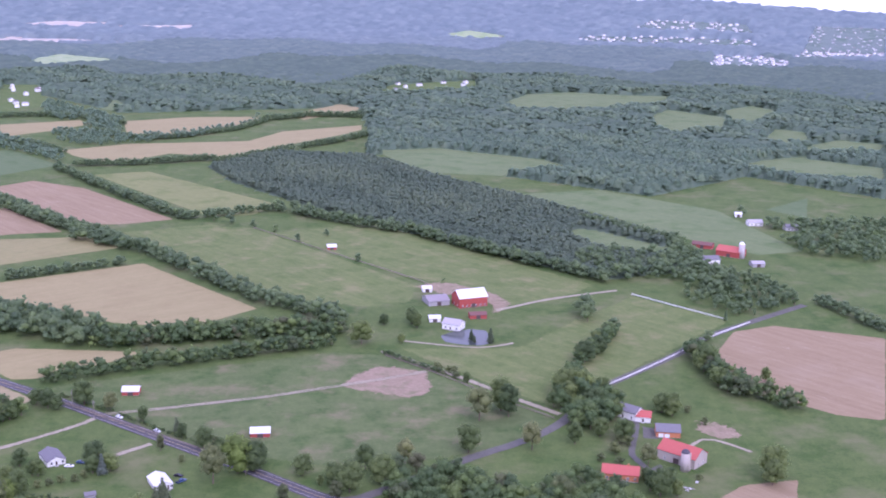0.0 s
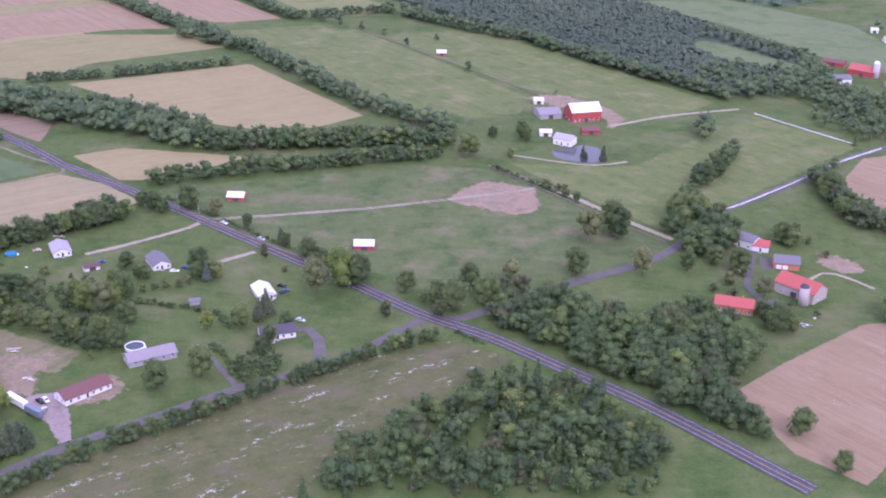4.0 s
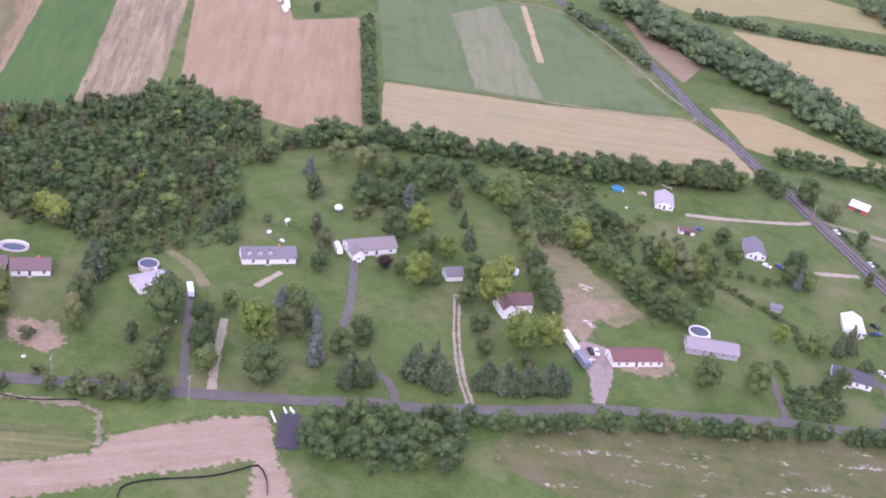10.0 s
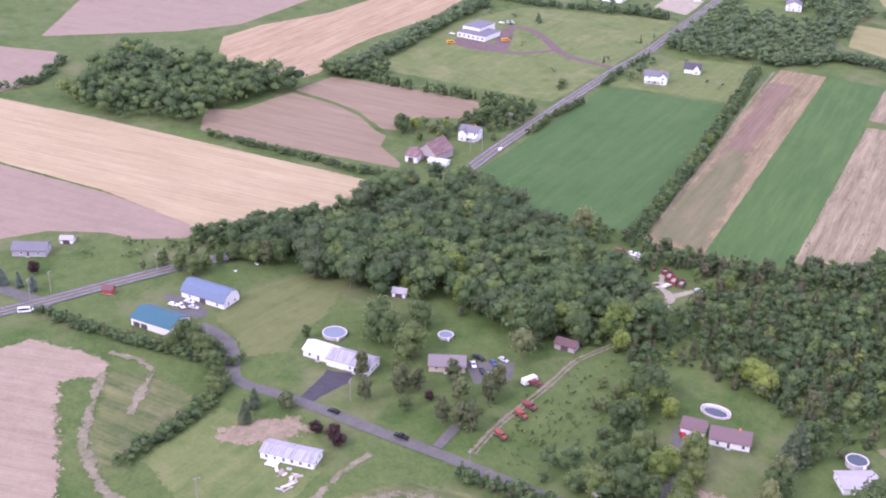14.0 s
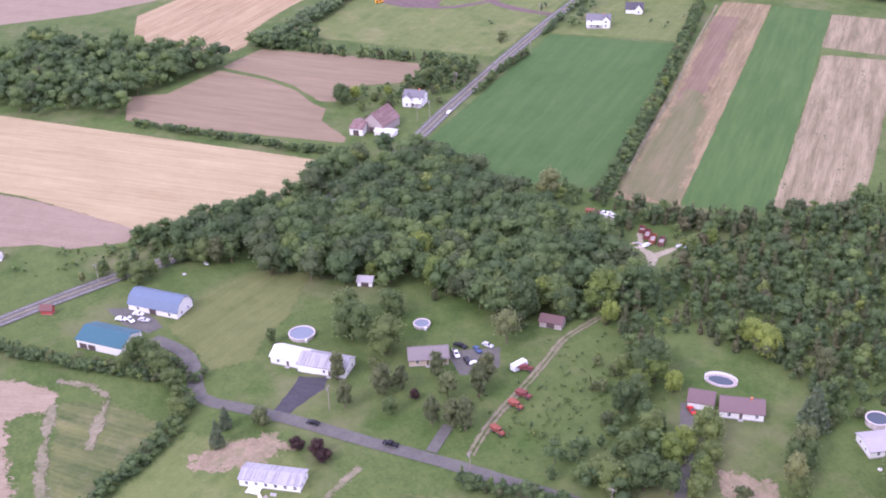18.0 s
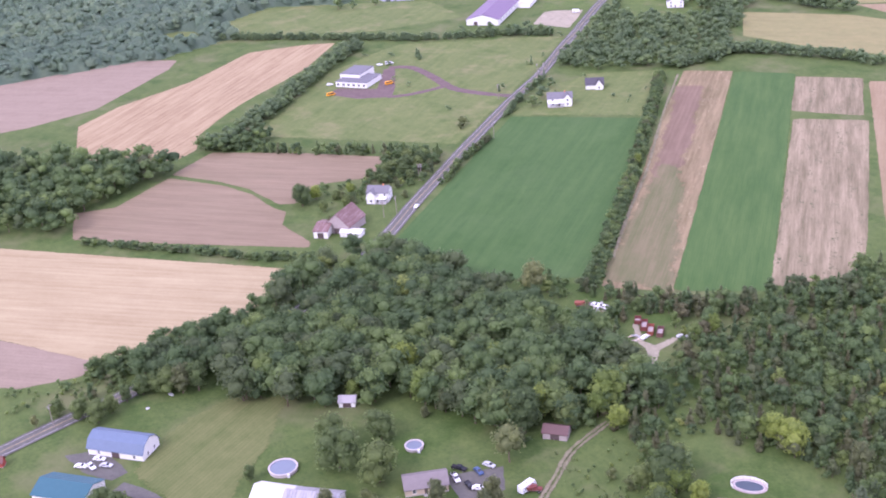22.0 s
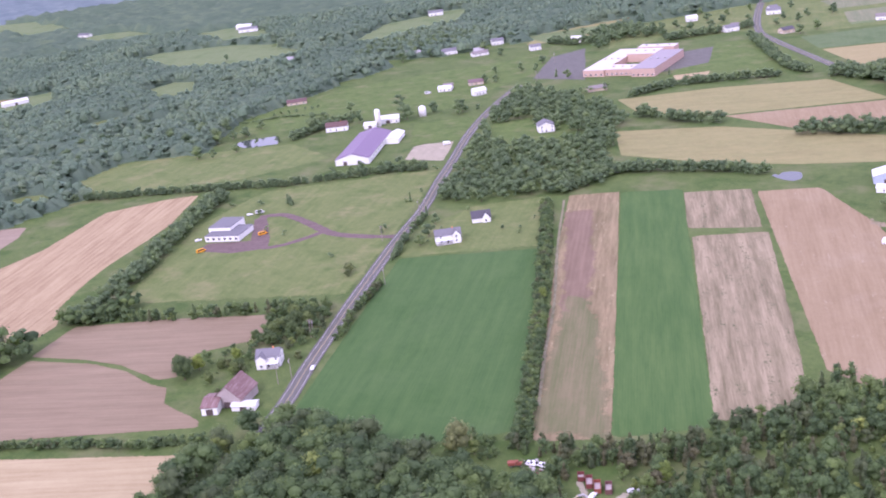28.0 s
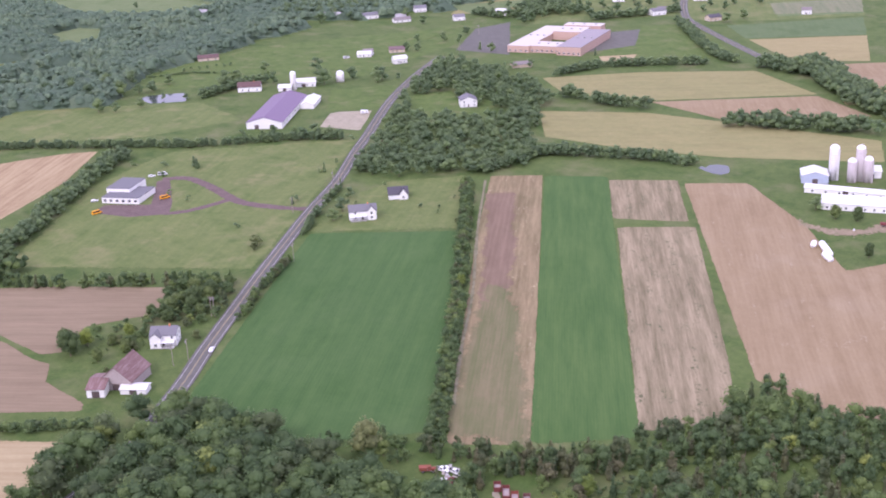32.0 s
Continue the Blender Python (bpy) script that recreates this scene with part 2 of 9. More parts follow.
b.inputs["Specular IOR Level"].default_value = 0.22
bumped(n, l, b, noise_at(n, l, place(n, l), 1.5, 3), 0.06, 0.1)


def plain_mat(name, base, vary=0.12, rough=0.7, metal=0.0, scale=0.6, ribs=0.0, streak=None, courses=0.0):
    """Paint, metal, shingle or masonry: a base colour with grime at two scales, optional ribs, courses and rust streaks."""
    m, n, l, b = nodes_of(name, rough)
    b.inputs["Metallic"].default_value = metal
    c = n.new("ShaderNodeTexCoord").outputs["Object"]
    dark = tuple(x * (1 - vary * 2) for x in base)
    lite = tuple(min(1, x * (1 + vary)) for x in base)
    col = mix(n, l, ramp(n, l, noise_at(n, l, c, scale, 5), 0.3, 0.7), dark, lite)
    col = mix(n, l, 0.3, col, mix(n, l, noise_at(n, l, c, scale * 9, 4), dark, lite))
    info = n.new("ShaderNodeObjectInfo")
    col = mix(n, l, ramp(n, l, info.outputs["Random"], -1.5, 1.6), col, lite)
    if streak:
        mp = n.new("ShaderNodeMapping")
        mp.inputs["Scale"].default_value = (1.4, 0.12, 0.12)
        l.new(c, mp.inputs["Vector"])
        col = mix(n, l, ramp(n, l, noise_at(n, l, mp.outputs[0], 1.0, 5, 0.7), 0.46, 0.72), col, streak)
    l.new(col, b.inputs["Base Color"])
    if ribs or courses:
        w = n.new("ShaderNodeTexWave")
        w.bands_direction = "X" if ribs else "Z"
        w.inputs["Scale"].default_value = ribs or courses
        l.new(c, w.inputs["Vector"])
        bumped(n, l, b, w.outputs[1], 0.5, 0.04)
    return m


for nm, rgb, kw in (
    ("siding_white", (0.78, 0.77, 0.73), dict(vary=0.06, courses=1.6)), ("siding_grey", (0.350, 0.340, 0.340), dict(courses=1.6)),
    ("siding_tan", (0.55, 0.45, 0.34), dict(courses=1.6)), ("siding_blue", (0.42, 0.47, 0.56), dict(ribs=1.2)),
    ("wood_red", (0.36, 0.08, 0.065), dict(ribs=1.5, vary=0.2)), ("wood_grey", (0.34, 0.29, 0.27), dict(ribs=1.5, vary=0.25)),
    ("brick_orange", (0.50, 0.20, 0.10), dict(courses=4.0, vary=0.2)), ("stone_pale", (0.400, 0.355, 0.310), dict(vary=0.25, scale=2)),
    ("brick_school", (0.50, 0.35, 0.28), dict(courses=3.0)),
    ("roof_grey", (0.165, 0.160, 0.170), dict(courses=2.2)), ("roof_taupe", (0.205, 0.180, 0.172), dict(courses=2.2)),
    ("roof_pale", (0.360, 0.340, 0.345), dict(vary=0.1)), ("roof_brown", (0.16, 0.11, 0.11), dict(courses=2.2)),
    ("roof_redbrown", (0.125, 0.078, 0.072), dict(courses=2.2)), ("roof_rust", (0.165, 0.085, 0.076), dict(courses=2.2)),
    ("roof_pinkgrey", (0.265, 0.238, 0.248), dict(ribs=1.0)), ("roof_dark", (0.085, 0.080, 0.092), dict(courses=2.2)),
    ("roof_white", (0.650, 0.645, 0.630), dict(vary=0.05, ribs=1.0, rough=0.5)), ("roof_streaked", (0.340, 0.335, 0.340), dict(streak=(0.17, 0.165, 0.17), rough=0.5)),
    ("roof_teal", (0.042, 0.115, 0.138), dict(ribs=1.0, rough=0.45)), ("roof_blue", (0.125, 0.165, 0.225), dict(ribs=1.0, rough=0.45)),
    ("roof_red", (0.400, 0.105, 0.085), dict(ribs=1.0, rough=0.5)), ("roof_oldrust", (0.165, 0.098, 0.088), dict(streak=(0.30, 0.22, 0.205), rough=0.6)),
    ("roof_purple", (0.160, 0.110, 0.172), dict(ribs=0.8, rough=0.5)), ("roof_depot", (0.150, 0.148, 0.158), dict(vary=0.12)), ("roof_membrane", (0.520, 0.480, 0.440), dict(vary=0.08)),
    ("trim_white", (0.82, 0.82, 0.82), dict(vary=0.04)), ("door_dark", (0.10, 0.075, 0.07), {}), ("door_white", (0.75, 0.75, 0.76), dict(courses=1.2)),
    ("concrete", (0.360, 0.350, 0.335), dict(vary=0.18)), ("silo_white", (0.66, 0.65, 0.64), dict(vary=0.08, streak=(0.55, 0.50, 0.46))),
    ("silo_grey", (0.46, 0.41, 0.40), dict(streak=(0.62, 0.58, 0.56))), ("metal_dome", (0.85, 0.85, 0.86), dict(rough=0.35, vary=0.04)),
    ("rubber", (0.02, 0.02, 0.021), {}), ("steel", (0.35, 0.35, 0.36), dict(metal=0.7, rough=0.4)),
    ("machine_red", (0.17, 0.055, 0.05), dict(vary=0.25)), ("machine_orange", (0.24, 0.080, 0.055), dict(vary=0.2)), ("bus_yellow", (0.80, 0.36, 0.03), dict(vary=0.08)),
    ("car_white", (0.80, 0.80, 0.80), dict(vary=0.03, rough=0.3)), ("car_black", (0.02, 0.02, 0.024), dict(rough=0.25)),
    ("car_red", (0.45, 0.03, 0.03), dict(rough=0.3)), ("car_blue", (0.06, 0.10, 0.20), dict(rough=0.3)), ("car_silver", (0.50, 0.51, 0.52), dict(rough=0.3)),
    ("pole_wood", (0.30, 0.26, 0.22), dict(vary=0.2)), ("pool_blue", (0.06, 0.22, 0.34), dict(rough=0.2)), ("pool_dark", (0.06, 0.08, 0.10), dict(rough=0.15)),
    ("cover_dark", (0.17, 0.20, 0.24), dict(rough=0.5)), ("line_white", (0.42, 0.41, 0.41), dict(vary=0.2)), ("line_yellow", (0.36, 0.29, 0.16), dict(vary=0.2)),
    ("fence_white", (0.80, 0.79, 0.76), dict(vary=0.1)), ("fence_wood", (0.26, 0.22, 0.18), dict(vary=0.2)), ("plastic_white", (0.82, 0.82, 0.83), dict(vary=0.03)),
    ("dead_wood", (0.46, 0.40, 0.36), dict(vary=0.2, scale=3)), ("bark", (0.16, 0.12, 0.09), dict(vary=0.25, scale=3)), ("lumber", (0.60, 0.50, 0.38), dict(vary=0.2)), ("rubble", (0.300, 0.270, 0.240), dict(vary=0.3, scale=2)),
):
    plain_mat(nm, rgb, **kw)
m, n, l, b = nodes_of("glass", 0.06)
b.inputs["Base Color"].default_value = (0.035, 0.042, 0.050, 1)
b.inputs["Specular IOR Level"].default_value = 0.6


def leaf_mat(name, stops, by_object, calm=False):
    """Foliage: each tree has its own shade, with lighter and darker sprays."""
    m, n, l, b = nodes_of(name, 0.75)
    if by_object:
        v = n.new("ShaderNodeObjectInfo").outputs["Random"]
    else:
        a = n.new("ShaderNodeAttribute")
        a.attribute_name = "tint"
        v = a.outputs["Fac"]
    r = n.new("ShaderNodeValToRGB")
    while len(r.color_ramp.elements) < len(stops):
        r.color_ramp.elements.new(0.5)
    for e, (p, c) in zip(r.color_ramp.elements, stops):
        e.position, e.color = p, (*c, 1)
    l.new(v, r.inputs[0])
    pos = place(n, l)
    col = mix(n, l, ramp(n, l, noise_at(n, l, pos, 0.55, 4, 0.7), 0.35, 0.7), r.outputs[0], mix(n, l, 1.0, r.outputs[0], (1.16, 1.15, 1.12) if calm else (1.5, 1.42, 1.36), "MULTIPLY"))
    isl = n.new("ShaderNodeNewGeometry").outputs["Random Per Island"]
    col = mix(n, l, isl, mix(n, l, 1.0, col, (0.93, 0.94, 0.95) if calm else (0.80, 0.82, 0.84), "MULTIPLY"), mix(n, l, 1.0, col, (1.08, 1.07, 1.05) if calm else (1.22, 1.2, 1.12), "MULTIPLY"))
    l.new(col, b.inputs["Base Color"])
    b.inputs["Specular IOR Level"].default_value = 0.12
    bumped(n, l, b, noise_at(n, l, pos, 0.45 if calm else 2.2, 3, 0.8), 0.8 if calm else 0.5, 1.6 if calm else 0.4)
    tr = n.new("ShaderNodeBsdfTranslucent")
    l.new(col, tr.inputs["Color"])
    both = n.new("ShaderNodeMixShader")
    both.inputs[0].default_value = 0.62
    l.new(b.outputs[0], both.inputs[1])
    l.new(tr.outputs[0], both.inputs[2])
    l.new(both.outputs[0], n["Material Output"].inputs["Surface"])
    return m


leaf_mat("leaf_wood", [(0, (0.186, 0.190, 0.112)), (0.14, (0.160, 0.190, 0.104)), (0.3, (0.116, 0.178, 0.090)), (0.55, (0.150, 0.222, 0.100)), (0.85, (0.210, 0.284, 0.110)), (1, (0.296, 0.350, 0.120))], False)
leaf_mat("leaf_young", [(0, (0.176, 0.242, 0.168)), (0.5, (0.204, 0.272, 0.184)), (1, (0.244, 0.310, 0.196))], False, True)
# Far woods: the haze of distance is mixed into the leaf colour.
leaf_mat("leaf_far_haze", [(0, (0.204, 0.294, 0.206)), (0.5, (0.240, 0.334, 0.228)), (1, (0.302, 0.394, 0.250))], False, True)
# Middle distance: leaves slightly paler and bluer, a little haze painted in.
leaf_mat("leaf_mid_haze", [(0, (0.140, 0.206, 0.120)), (0.5, (0.172, 0.244, 0.132)), (1, (0.224, 0.300, 0.144))], False)
leaf_mat("leaf_o", [(0, (0.116, 0.170, 0.080)), (0.5, (0.156, 0.218, 0.094)), (1, (0.220, 0.282, 0.110))], True)
leaf_mat("leaf_l", [(0, (0.186, 0.262, 0.084)), (1, (0.306, 0.378, 0.108))], True)
leaf_mat("leaf_c", [(0, (0.134, 0.182, 0.112)), (1, (0.190, 0.234, 0.136))], True)
leaf_mat("leaf_w", [(0, (0.140, 0.192, 0.118)), (1, (0.194, 0.246, 0.138))], True)
leaf_mat("leaf_b", [(0, (0.184, 0.236, 0.200)), (1, (0.236, 0.290, 0.240))], True)
leaf_mat("leaf_p", [(0, (0.085, 0.058, 0.056)), (1, (0.125, 0.082, 0.074))], True)
leaf_mat("leaf_y", [(0, (0.190, 0.232, 0.112)), (1, (0.256, 0.288, 0.136))], True)
leaf_mat("leaf_r", [(0, (0.146, 0.184, 0.096)), (1, (0.200, 0.226, 0.118))], True)
leaf_mat("leaf_s", [(0, (0.134, 0.172, 0.090)), (1, (0.206, 0.248, 0.114))], True)
# Haze is painted into these three foliage colours, bluest at the horizon.
leaf_mat("leaf_remote_haze", [(0, (0.258, 0.344, 0.336)), (0.5, (0.302, 0.394, 0.376)), (1, (0.366, 0.456, 0.410))], False, True)
leaf_mat("leaf_horizon_haze", [(0, (0.308, 0.394, 0.430)), (0.5, (0.366, 0.454, 0.486)), (1, (0.446, 0.530, 0.540))], False, True)
leaf_mat("leaf_distant_haze", [(0, (0.224, 0.312, 0.262)), (0.5, (0.262, 0.352, 0.288)), (1, (0.320, 0.408, 0.316))], False, True)
WOODS, HEDGES = {}, {}
WOODS["thicket_f"] = [(-650, 840), (-628, 881), (-563, 867), (-523, 808), (-527, 772), (-563, 773), (-603, 792)]
WOODS["thicket_g"] = [(74, 679), (92, 692), (109, 650), (100, 616), (78, 612), (69, 642)]
WOODS["thicket_h"] = [(-731, 300), (-758, 320), (-756, 341), (-740, 351), (-717, 335), (-706, 316), (-716, 307)]
WOODS["scrub_e"] = [(-719, 264), (-724, 294), (-710, 297), (-700, 282), (-707, 263)]
WOODS["wood_edge"] = [(-499, 379), (-494, 400), (-486, 420), (-493, 437), (-488, 460), (-456, 465), (-438, 462), (-416, 434), (-458, 409), (-483, 386)]
WOODS["near_wood"] = [(-568, 112), (-566, 156), (-540, 159), (-513, 187), (-500, 220), (-474, 230), (-454, 238), (-445, 268), (-419, 268), (-429, 284), (-403, 307), (-393, 310), (-367, 309), (-344, 352), (-397, 404), (-398, 455), (-436, 435), (-469, 432), (-489, 386), (-513, 349), (-520, 323), (-522, 297), (-555, 288), (-578, 281), (-634, 268), (-640, 254), (-622, 214), (-604, 176), (-586, 140)]
WOODS["thicket_c"] = [(-382, 194), (-381, 208), (-381, 230), (-389, 252), (-376, 256), (-348, 237), (-363, 201)]
WOODS["thicket_e"] = [(-400, 398), (-392, 402), (-347, 365), (-343, 353)]
WOODS["scrub_a"] = [(-417, 212), (-440, 262), (-402, 260), (-382, 237), (-378, 207), (-389, 196)]
WOODS["thicket_road"] = [(-235, 295), (-241, 304), (-234, 317), (-231, 321), (-222, 325), (-208, 334), (-199, 336), (-190, 326), (-184, 320), (-205, 298), (-230, 285)]
WOODS["thicket_k"] = [(-131, 449), (-129, 466), (-120, 479), (-110, 467), (-109, 456), (-125, 444)]
WOODS["scrub_brown"] = [(-318, 526), (-290, 554), (-277, 526), (-250, 524), (-239, 509), (-247, 481), (-277, 489), (-290, 494)]
WOODS["scrub_road"] = [(-592, 96), (-574, 106), (-583, 146), (-586, 172), (-600, 160), (-603, 122)]
WOODS["scrub_drive"] = [(-412, 215), (-398, 204), (-385, 192), (-365, 204), (-346, 219), (-350, 236), (-378, 250), (-390, 262), (-402, 240)]
WOODS["scrub_d"] = [(-599, 45), (-579, 90), (-587, 107), (-604, 115), (-602, 79)]
WOODS["creek_wood"] = [(230, 993), (255, 971), (284, 905), (277, 864), (240, 840), (218, 838), (190, 886), (230, 927)]
WOODS["forest_w"] = [(-1262, 2311), (-1081, 2435), (-962, 2350), (-923, 2505), (-882, 2391), (-848, 2172), (-837, 2008), (-916, 2049), (-1068, 1942)]
WOODS["plantation"] = [(-288, 1456), (-219, 1575), (-96, 1558), (-13, 1420), (124, 1235), (215, 1093), (206, 971), (140, 939), (53, 1018), (-50, 1129), (-150, 1234), (-243, 1357)]
WOODS["wood_south"] = [(-31, 526), (-8, 556), (20, 540), (54, 517), (77, 470), (98, 426), (74, 438), (41, 463), (5, 491)]
WOODS["wood_lower"] = [(-80, 365), (-69, 395), (-48, 428), (-9, 470), (25, 455), (51, 428), (56, 415), (44, 388)]
WOODS["wood_e"] = [(58, 539), (78, 545), (102, 499), (85, 473), (58, 451), (37, 481)]
WOODS["wood_school"] = [(-860, 503), (-918, 565), (-997, 646), (-1089, 754), (-1039, 750), (-1026, 787), (-969, 768), (-913, 729), (-843, 650), (-785, 601), (-796, 576), (-824, 525)]
WOODS["wood_left"] = [(-827, 57), (-925, 103), (-872, 157), (-843, 209), (-811, 209), (-791, 157), (-758, 138), (-790, 86)]
WOODS["forest_a"] = [(-99, 1586), (181, 1466), (85, 1427), (241, 1314), (388, 1459), (515, 1323), (2604, 5971), (-2095, 4226), (-1124, 2245), (-900, 2398), (-536, 1978), (-144, 2123), (-104, 1793)]
WOODS["forest_b"] = [(-1116, 70), (-1099, 256), (-1135, 354), (-1105, 409), (-1202, 488), (-1274, 546), (-1316, 646), (-1375, 799), (-1335, 970), (-1294, 1063), (-1236, 1257), (-1106, 1458), (-1381, 2085), (-11731, 290)]
WOODS["forest_c"] = [(230, 1154), (327, 1218), (287, 1060), (398, 1005), (460, 1173), (359, 1165)]
WOODS["field_end_shrubs"] = [(-607, 295), (-604, 303), (-587, 309), (-571, 311), (-552, 320), (-540, 318), (-541, 304), (-558, 298), (-585, 293)]
WOODS["field_end_cedars"] = [(-554, 326), (-540, 332), (-528, 337), (-507, 356), (-495, 376), (-478, 367), (-495, 348), (-497, 339), (-510, 332), (-523, 326), (-539, 320)]
WOODS["house_shrubs"] = [(-742, 262), (-730, 262), (-712, 276), (-706, 290), (-722, 296), (-736, 306), (-744, 300), (-733, 284)]
WOODS["yard_trees"] = [(-364, 458), (-365, 486), (-341, 503), (-322, 506), (-304, 502), (-291, 481), (-307, 484), (-327, 483), (-319, 459), (-315, 432), (-331, 427), (-350, 441)]
WOODS["brush_belt"] = [(-309, 519), (-288, 551), (-270, 532), (-248, 525), (-223, 538), (-208, 519), (-214, 485), (-239, 493), (-258, 489), (-280, 491)]
WOODS["belt_trees"] = [(-237, 495), (-221, 493), (-195, 475), (-186, 463), (-193, 455), (-207, 465), (-224, 477)]
WOODS["belt_teal"] = [(-758, 1733), (-716, 1759), (-621, 1666), (-529, 1562), (-494, 1510), (-473, 1453), (-552, 1538), (-642, 1569), (-691, 1572)]
WOODS["belt_town"] = [(-991, 2292), (-951, 2367), (-866, 2264), (-785, 2077), (-761, 1951), (-766, 1889), (-846, 1945)]
WOODS["belt_town_east"] = [(-716, 2113), (-508, 1872), (-475, 1728), (-513, 1755), (-639, 1907), (-676, 1984)]
WOODS["belt_tan"] = [(-586, 1738), (-480, 1730), (-449, 1694), (-401, 1762), (-348, 1852), (-311, 1973), (-291, 1898), (-344, 1733), (-397, 1664), (-463, 1604), (-528, 1621)]
WOODS["village_wood"] = [(-1209, 946), (-1281, 1031), (-1275, 1064), (-1211, 1082), (-1163, 1038), (-1217, 1028), (-1192, 952)]
WOODS["village_wood_west"] = [(-1464, 800), (-1553, 907), (-1520, 968), (-1429, 986), (-1390, 939), (-1411, 867), (-1432, 830)]
WOODS["village_row"] = [(-1163, 834), (-1234, 937), (-1223, 941), (-1114, 825), (-1125, 815)]
WOODS["crossing_wood"] = [(-1037, 690), (-1104, 773), (-1089, 785), (-1042, 775), (-1016, 813), (-977, 780), (-995, 735), (-1040, 725)]
WOODS["farm2_wood"] = [(110, 998), (140, 939), (198, 935), (218, 884), (242, 915), (231, 1073)]
HEDGES["h51"] = (18, 12, [(-545, 865), (-548, 905), (-530, 930), (-484, 911)])
HEDGES["h52"] = (12, 9, [(-694, 868), (-645, 842), (-590, 810), (-540, 806)])
HEDGES["h50"] = (5, 6.2, [(-383, 178), (-372, 187), (-362, 198), (-350, 208), (-338, 218), (-327, 227), (-317, 235)])
HEDGES["h50b"] = (4, 5.4, [(-303, 250), (-293, 257), (-283, 266)])
HEDGES["h1"] = (8, 6.5, [(-792, 547), (-730, 494), (-640, 415), (-581, 360), (-546, 328)])
HEDGES["h2"] = (4, 5.5, [(-699, 330), (-723, 354), (-742, 378), (-751, 389)])
HEDGES["h2b"] = (4, 6, [(-780, 416), (-806, 442), (-828, 467), (-841, 484)])
HEDGES["h3"] = (6, 8, [(-855, 233), (-829, 260), (-804, 282), (-785, 303), (-768, 324), (-752, 339), (-742, 350)])
HEDGES["h4"] = (14, 9, [(-1018, 413), (-975, 369), (-925, 325), (-876, 278), (-843, 241)])
HEDGES["h5"] = (8, 6.5, [(-1139, 321), (-1096, 370), (-1036, 431), (-1002, 463), (-961, 531), (-938, 552)])
HEDGES["h6"] = (5, 5, [(-741, 140), (-717, 162), (-695, 185), (-666, 210), (-648, 233)])
HEDGES["h8"] = (20, 12, [(-766, 767), (-712, 798), (-671, 821)])
HEDGES["h8b"] = (12, 10, [(-915, 752), (-871, 755), (-836, 765)])
HEDGES["h8c"] = (25, 12, [(-869, 948), (-806, 947), (-726, 896)])
HEDGES["h9"] = (12, 8, [(-801, 562), (-803, 626), (-751, 659), (-711, 673)])
HEDGES["h10"] = (8, 7, [(-518, 630), (-455, 563), (-397, 502)])
HEDGES["h11"] = (22, 11, [(-404, 460), (-382, 493), (-353, 514), (-330, 533), (-294, 558), (-267, 589), (-236, 623)])
HEDGES["h12"] = (10, 8, [(-406, 873), (-337, 910), (-267, 960)])
HEDGES["h13"] = (40, 16, [(-450, 833), (-377, 803), (-316, 786), (-259, 770), (-232, 750)])
HEDGES["h13b"] = (26, 12, [(-230, 745), (-170, 761), (-99, 775), (-65, 783)])
HEDGES["h14"] = (16, 13, [(-336, 1050), (-254, 1000), (-198, 931), (-146, 866), (-96, 827), (-67, 802)])
HEDGES["h15"] = (14, 11, [(-239, 672), (-190, 698), (-126, 727), (-68, 754)])
HEDGES["h17"] = (10, 9, [(-461, 782), (-403, 763), (-357, 734)])
HEDGES["h17b"] = (30, 14, [(-538, 862), (-477, 902)])
HEDGES["h18"] = (30, 13, [(-838, 972), (-728, 887), (-658, 852), (-593, 841), (-544, 825)])
HEDGES["h19"] = (14, 11, [(-458, 1192), (-362, 1095), (-288, 1034)])
HEDGES["h19b"] = (12, 10, [(-471, 1420), (-372, 1288), (-259, 1146)])
HEDGES["h19c"] = (10, 9, [(-258, 1141), (-201, 1175), (-164, 1198)])
HEDGES["h20"] = (10, 10, [(84, 698), (107, 754), (126, 792)])
HEDGES["h20b"] = (26, 16, [(74, 642), (97, 656)])
HEDGES["h20c"] = (18, 12, [(169, 757), (185, 674), (216, 649)])
HEDGES["h22"] = (5, 8, [(-216, 332), (-207, 339), (-196, 348), (-187, 357), (-179, 366), (-172, 376), (-163, 386), (-156, 395), (-147, 401), (-136, 412), (-113, 437), (-89, 460), (-66, 482), (-45, 497)])
HEDGES["h67"] = (4, 2.2, [(-222, 651), (-188, 628), (-144, 595), (-109, 572), (-90, 557)])
HEDGES["h68"] = (3.5, 1.8, [(-85, 539), (-55, 517), (-24, 495)])
HEDGES["h69"] = (3, 2.6, [(-262, 522), (-247, 514), (-232, 500), (-219, 488), (-205, 479)])
HEDGES["h63"] = (4, 3, [(-206, 512), (-186, 513), (-166, 510), (-150, 506), (-141, 493)])
HEDGES["h64"] = (4, 2.5, [(-145, 477), (-134, 463), (-124, 456)])
HEDGES["h23"] = (4, 4, [(-34, 737), (0, 703), (20, 688)])
HEDGES["h24"] = (14, 9, [(-457, 1443), (-377, 1461), (-327, 1493), (-264, 1509), (-229, 1570), (-147, 1686), (-103, 1774)])
HEDGES["h24b"] = (12, 8, [(-523, 1755), (-449, 1681), (-393, 1688), (-312, 1790), (-284, 1896)])
HEDGES["h24c"] = (16, 9, [(-609, 1606), (-560, 1601), (-501, 1538)])
HEDGES["h24d"] = (24, 10, [(-286, 1910), (-211, 1980), (-115, 1979)])
HEDGES["h24e"] = (16, 9, [(-714, 1891), (-657, 1914), (-578, 1896), (-495, 1824)])
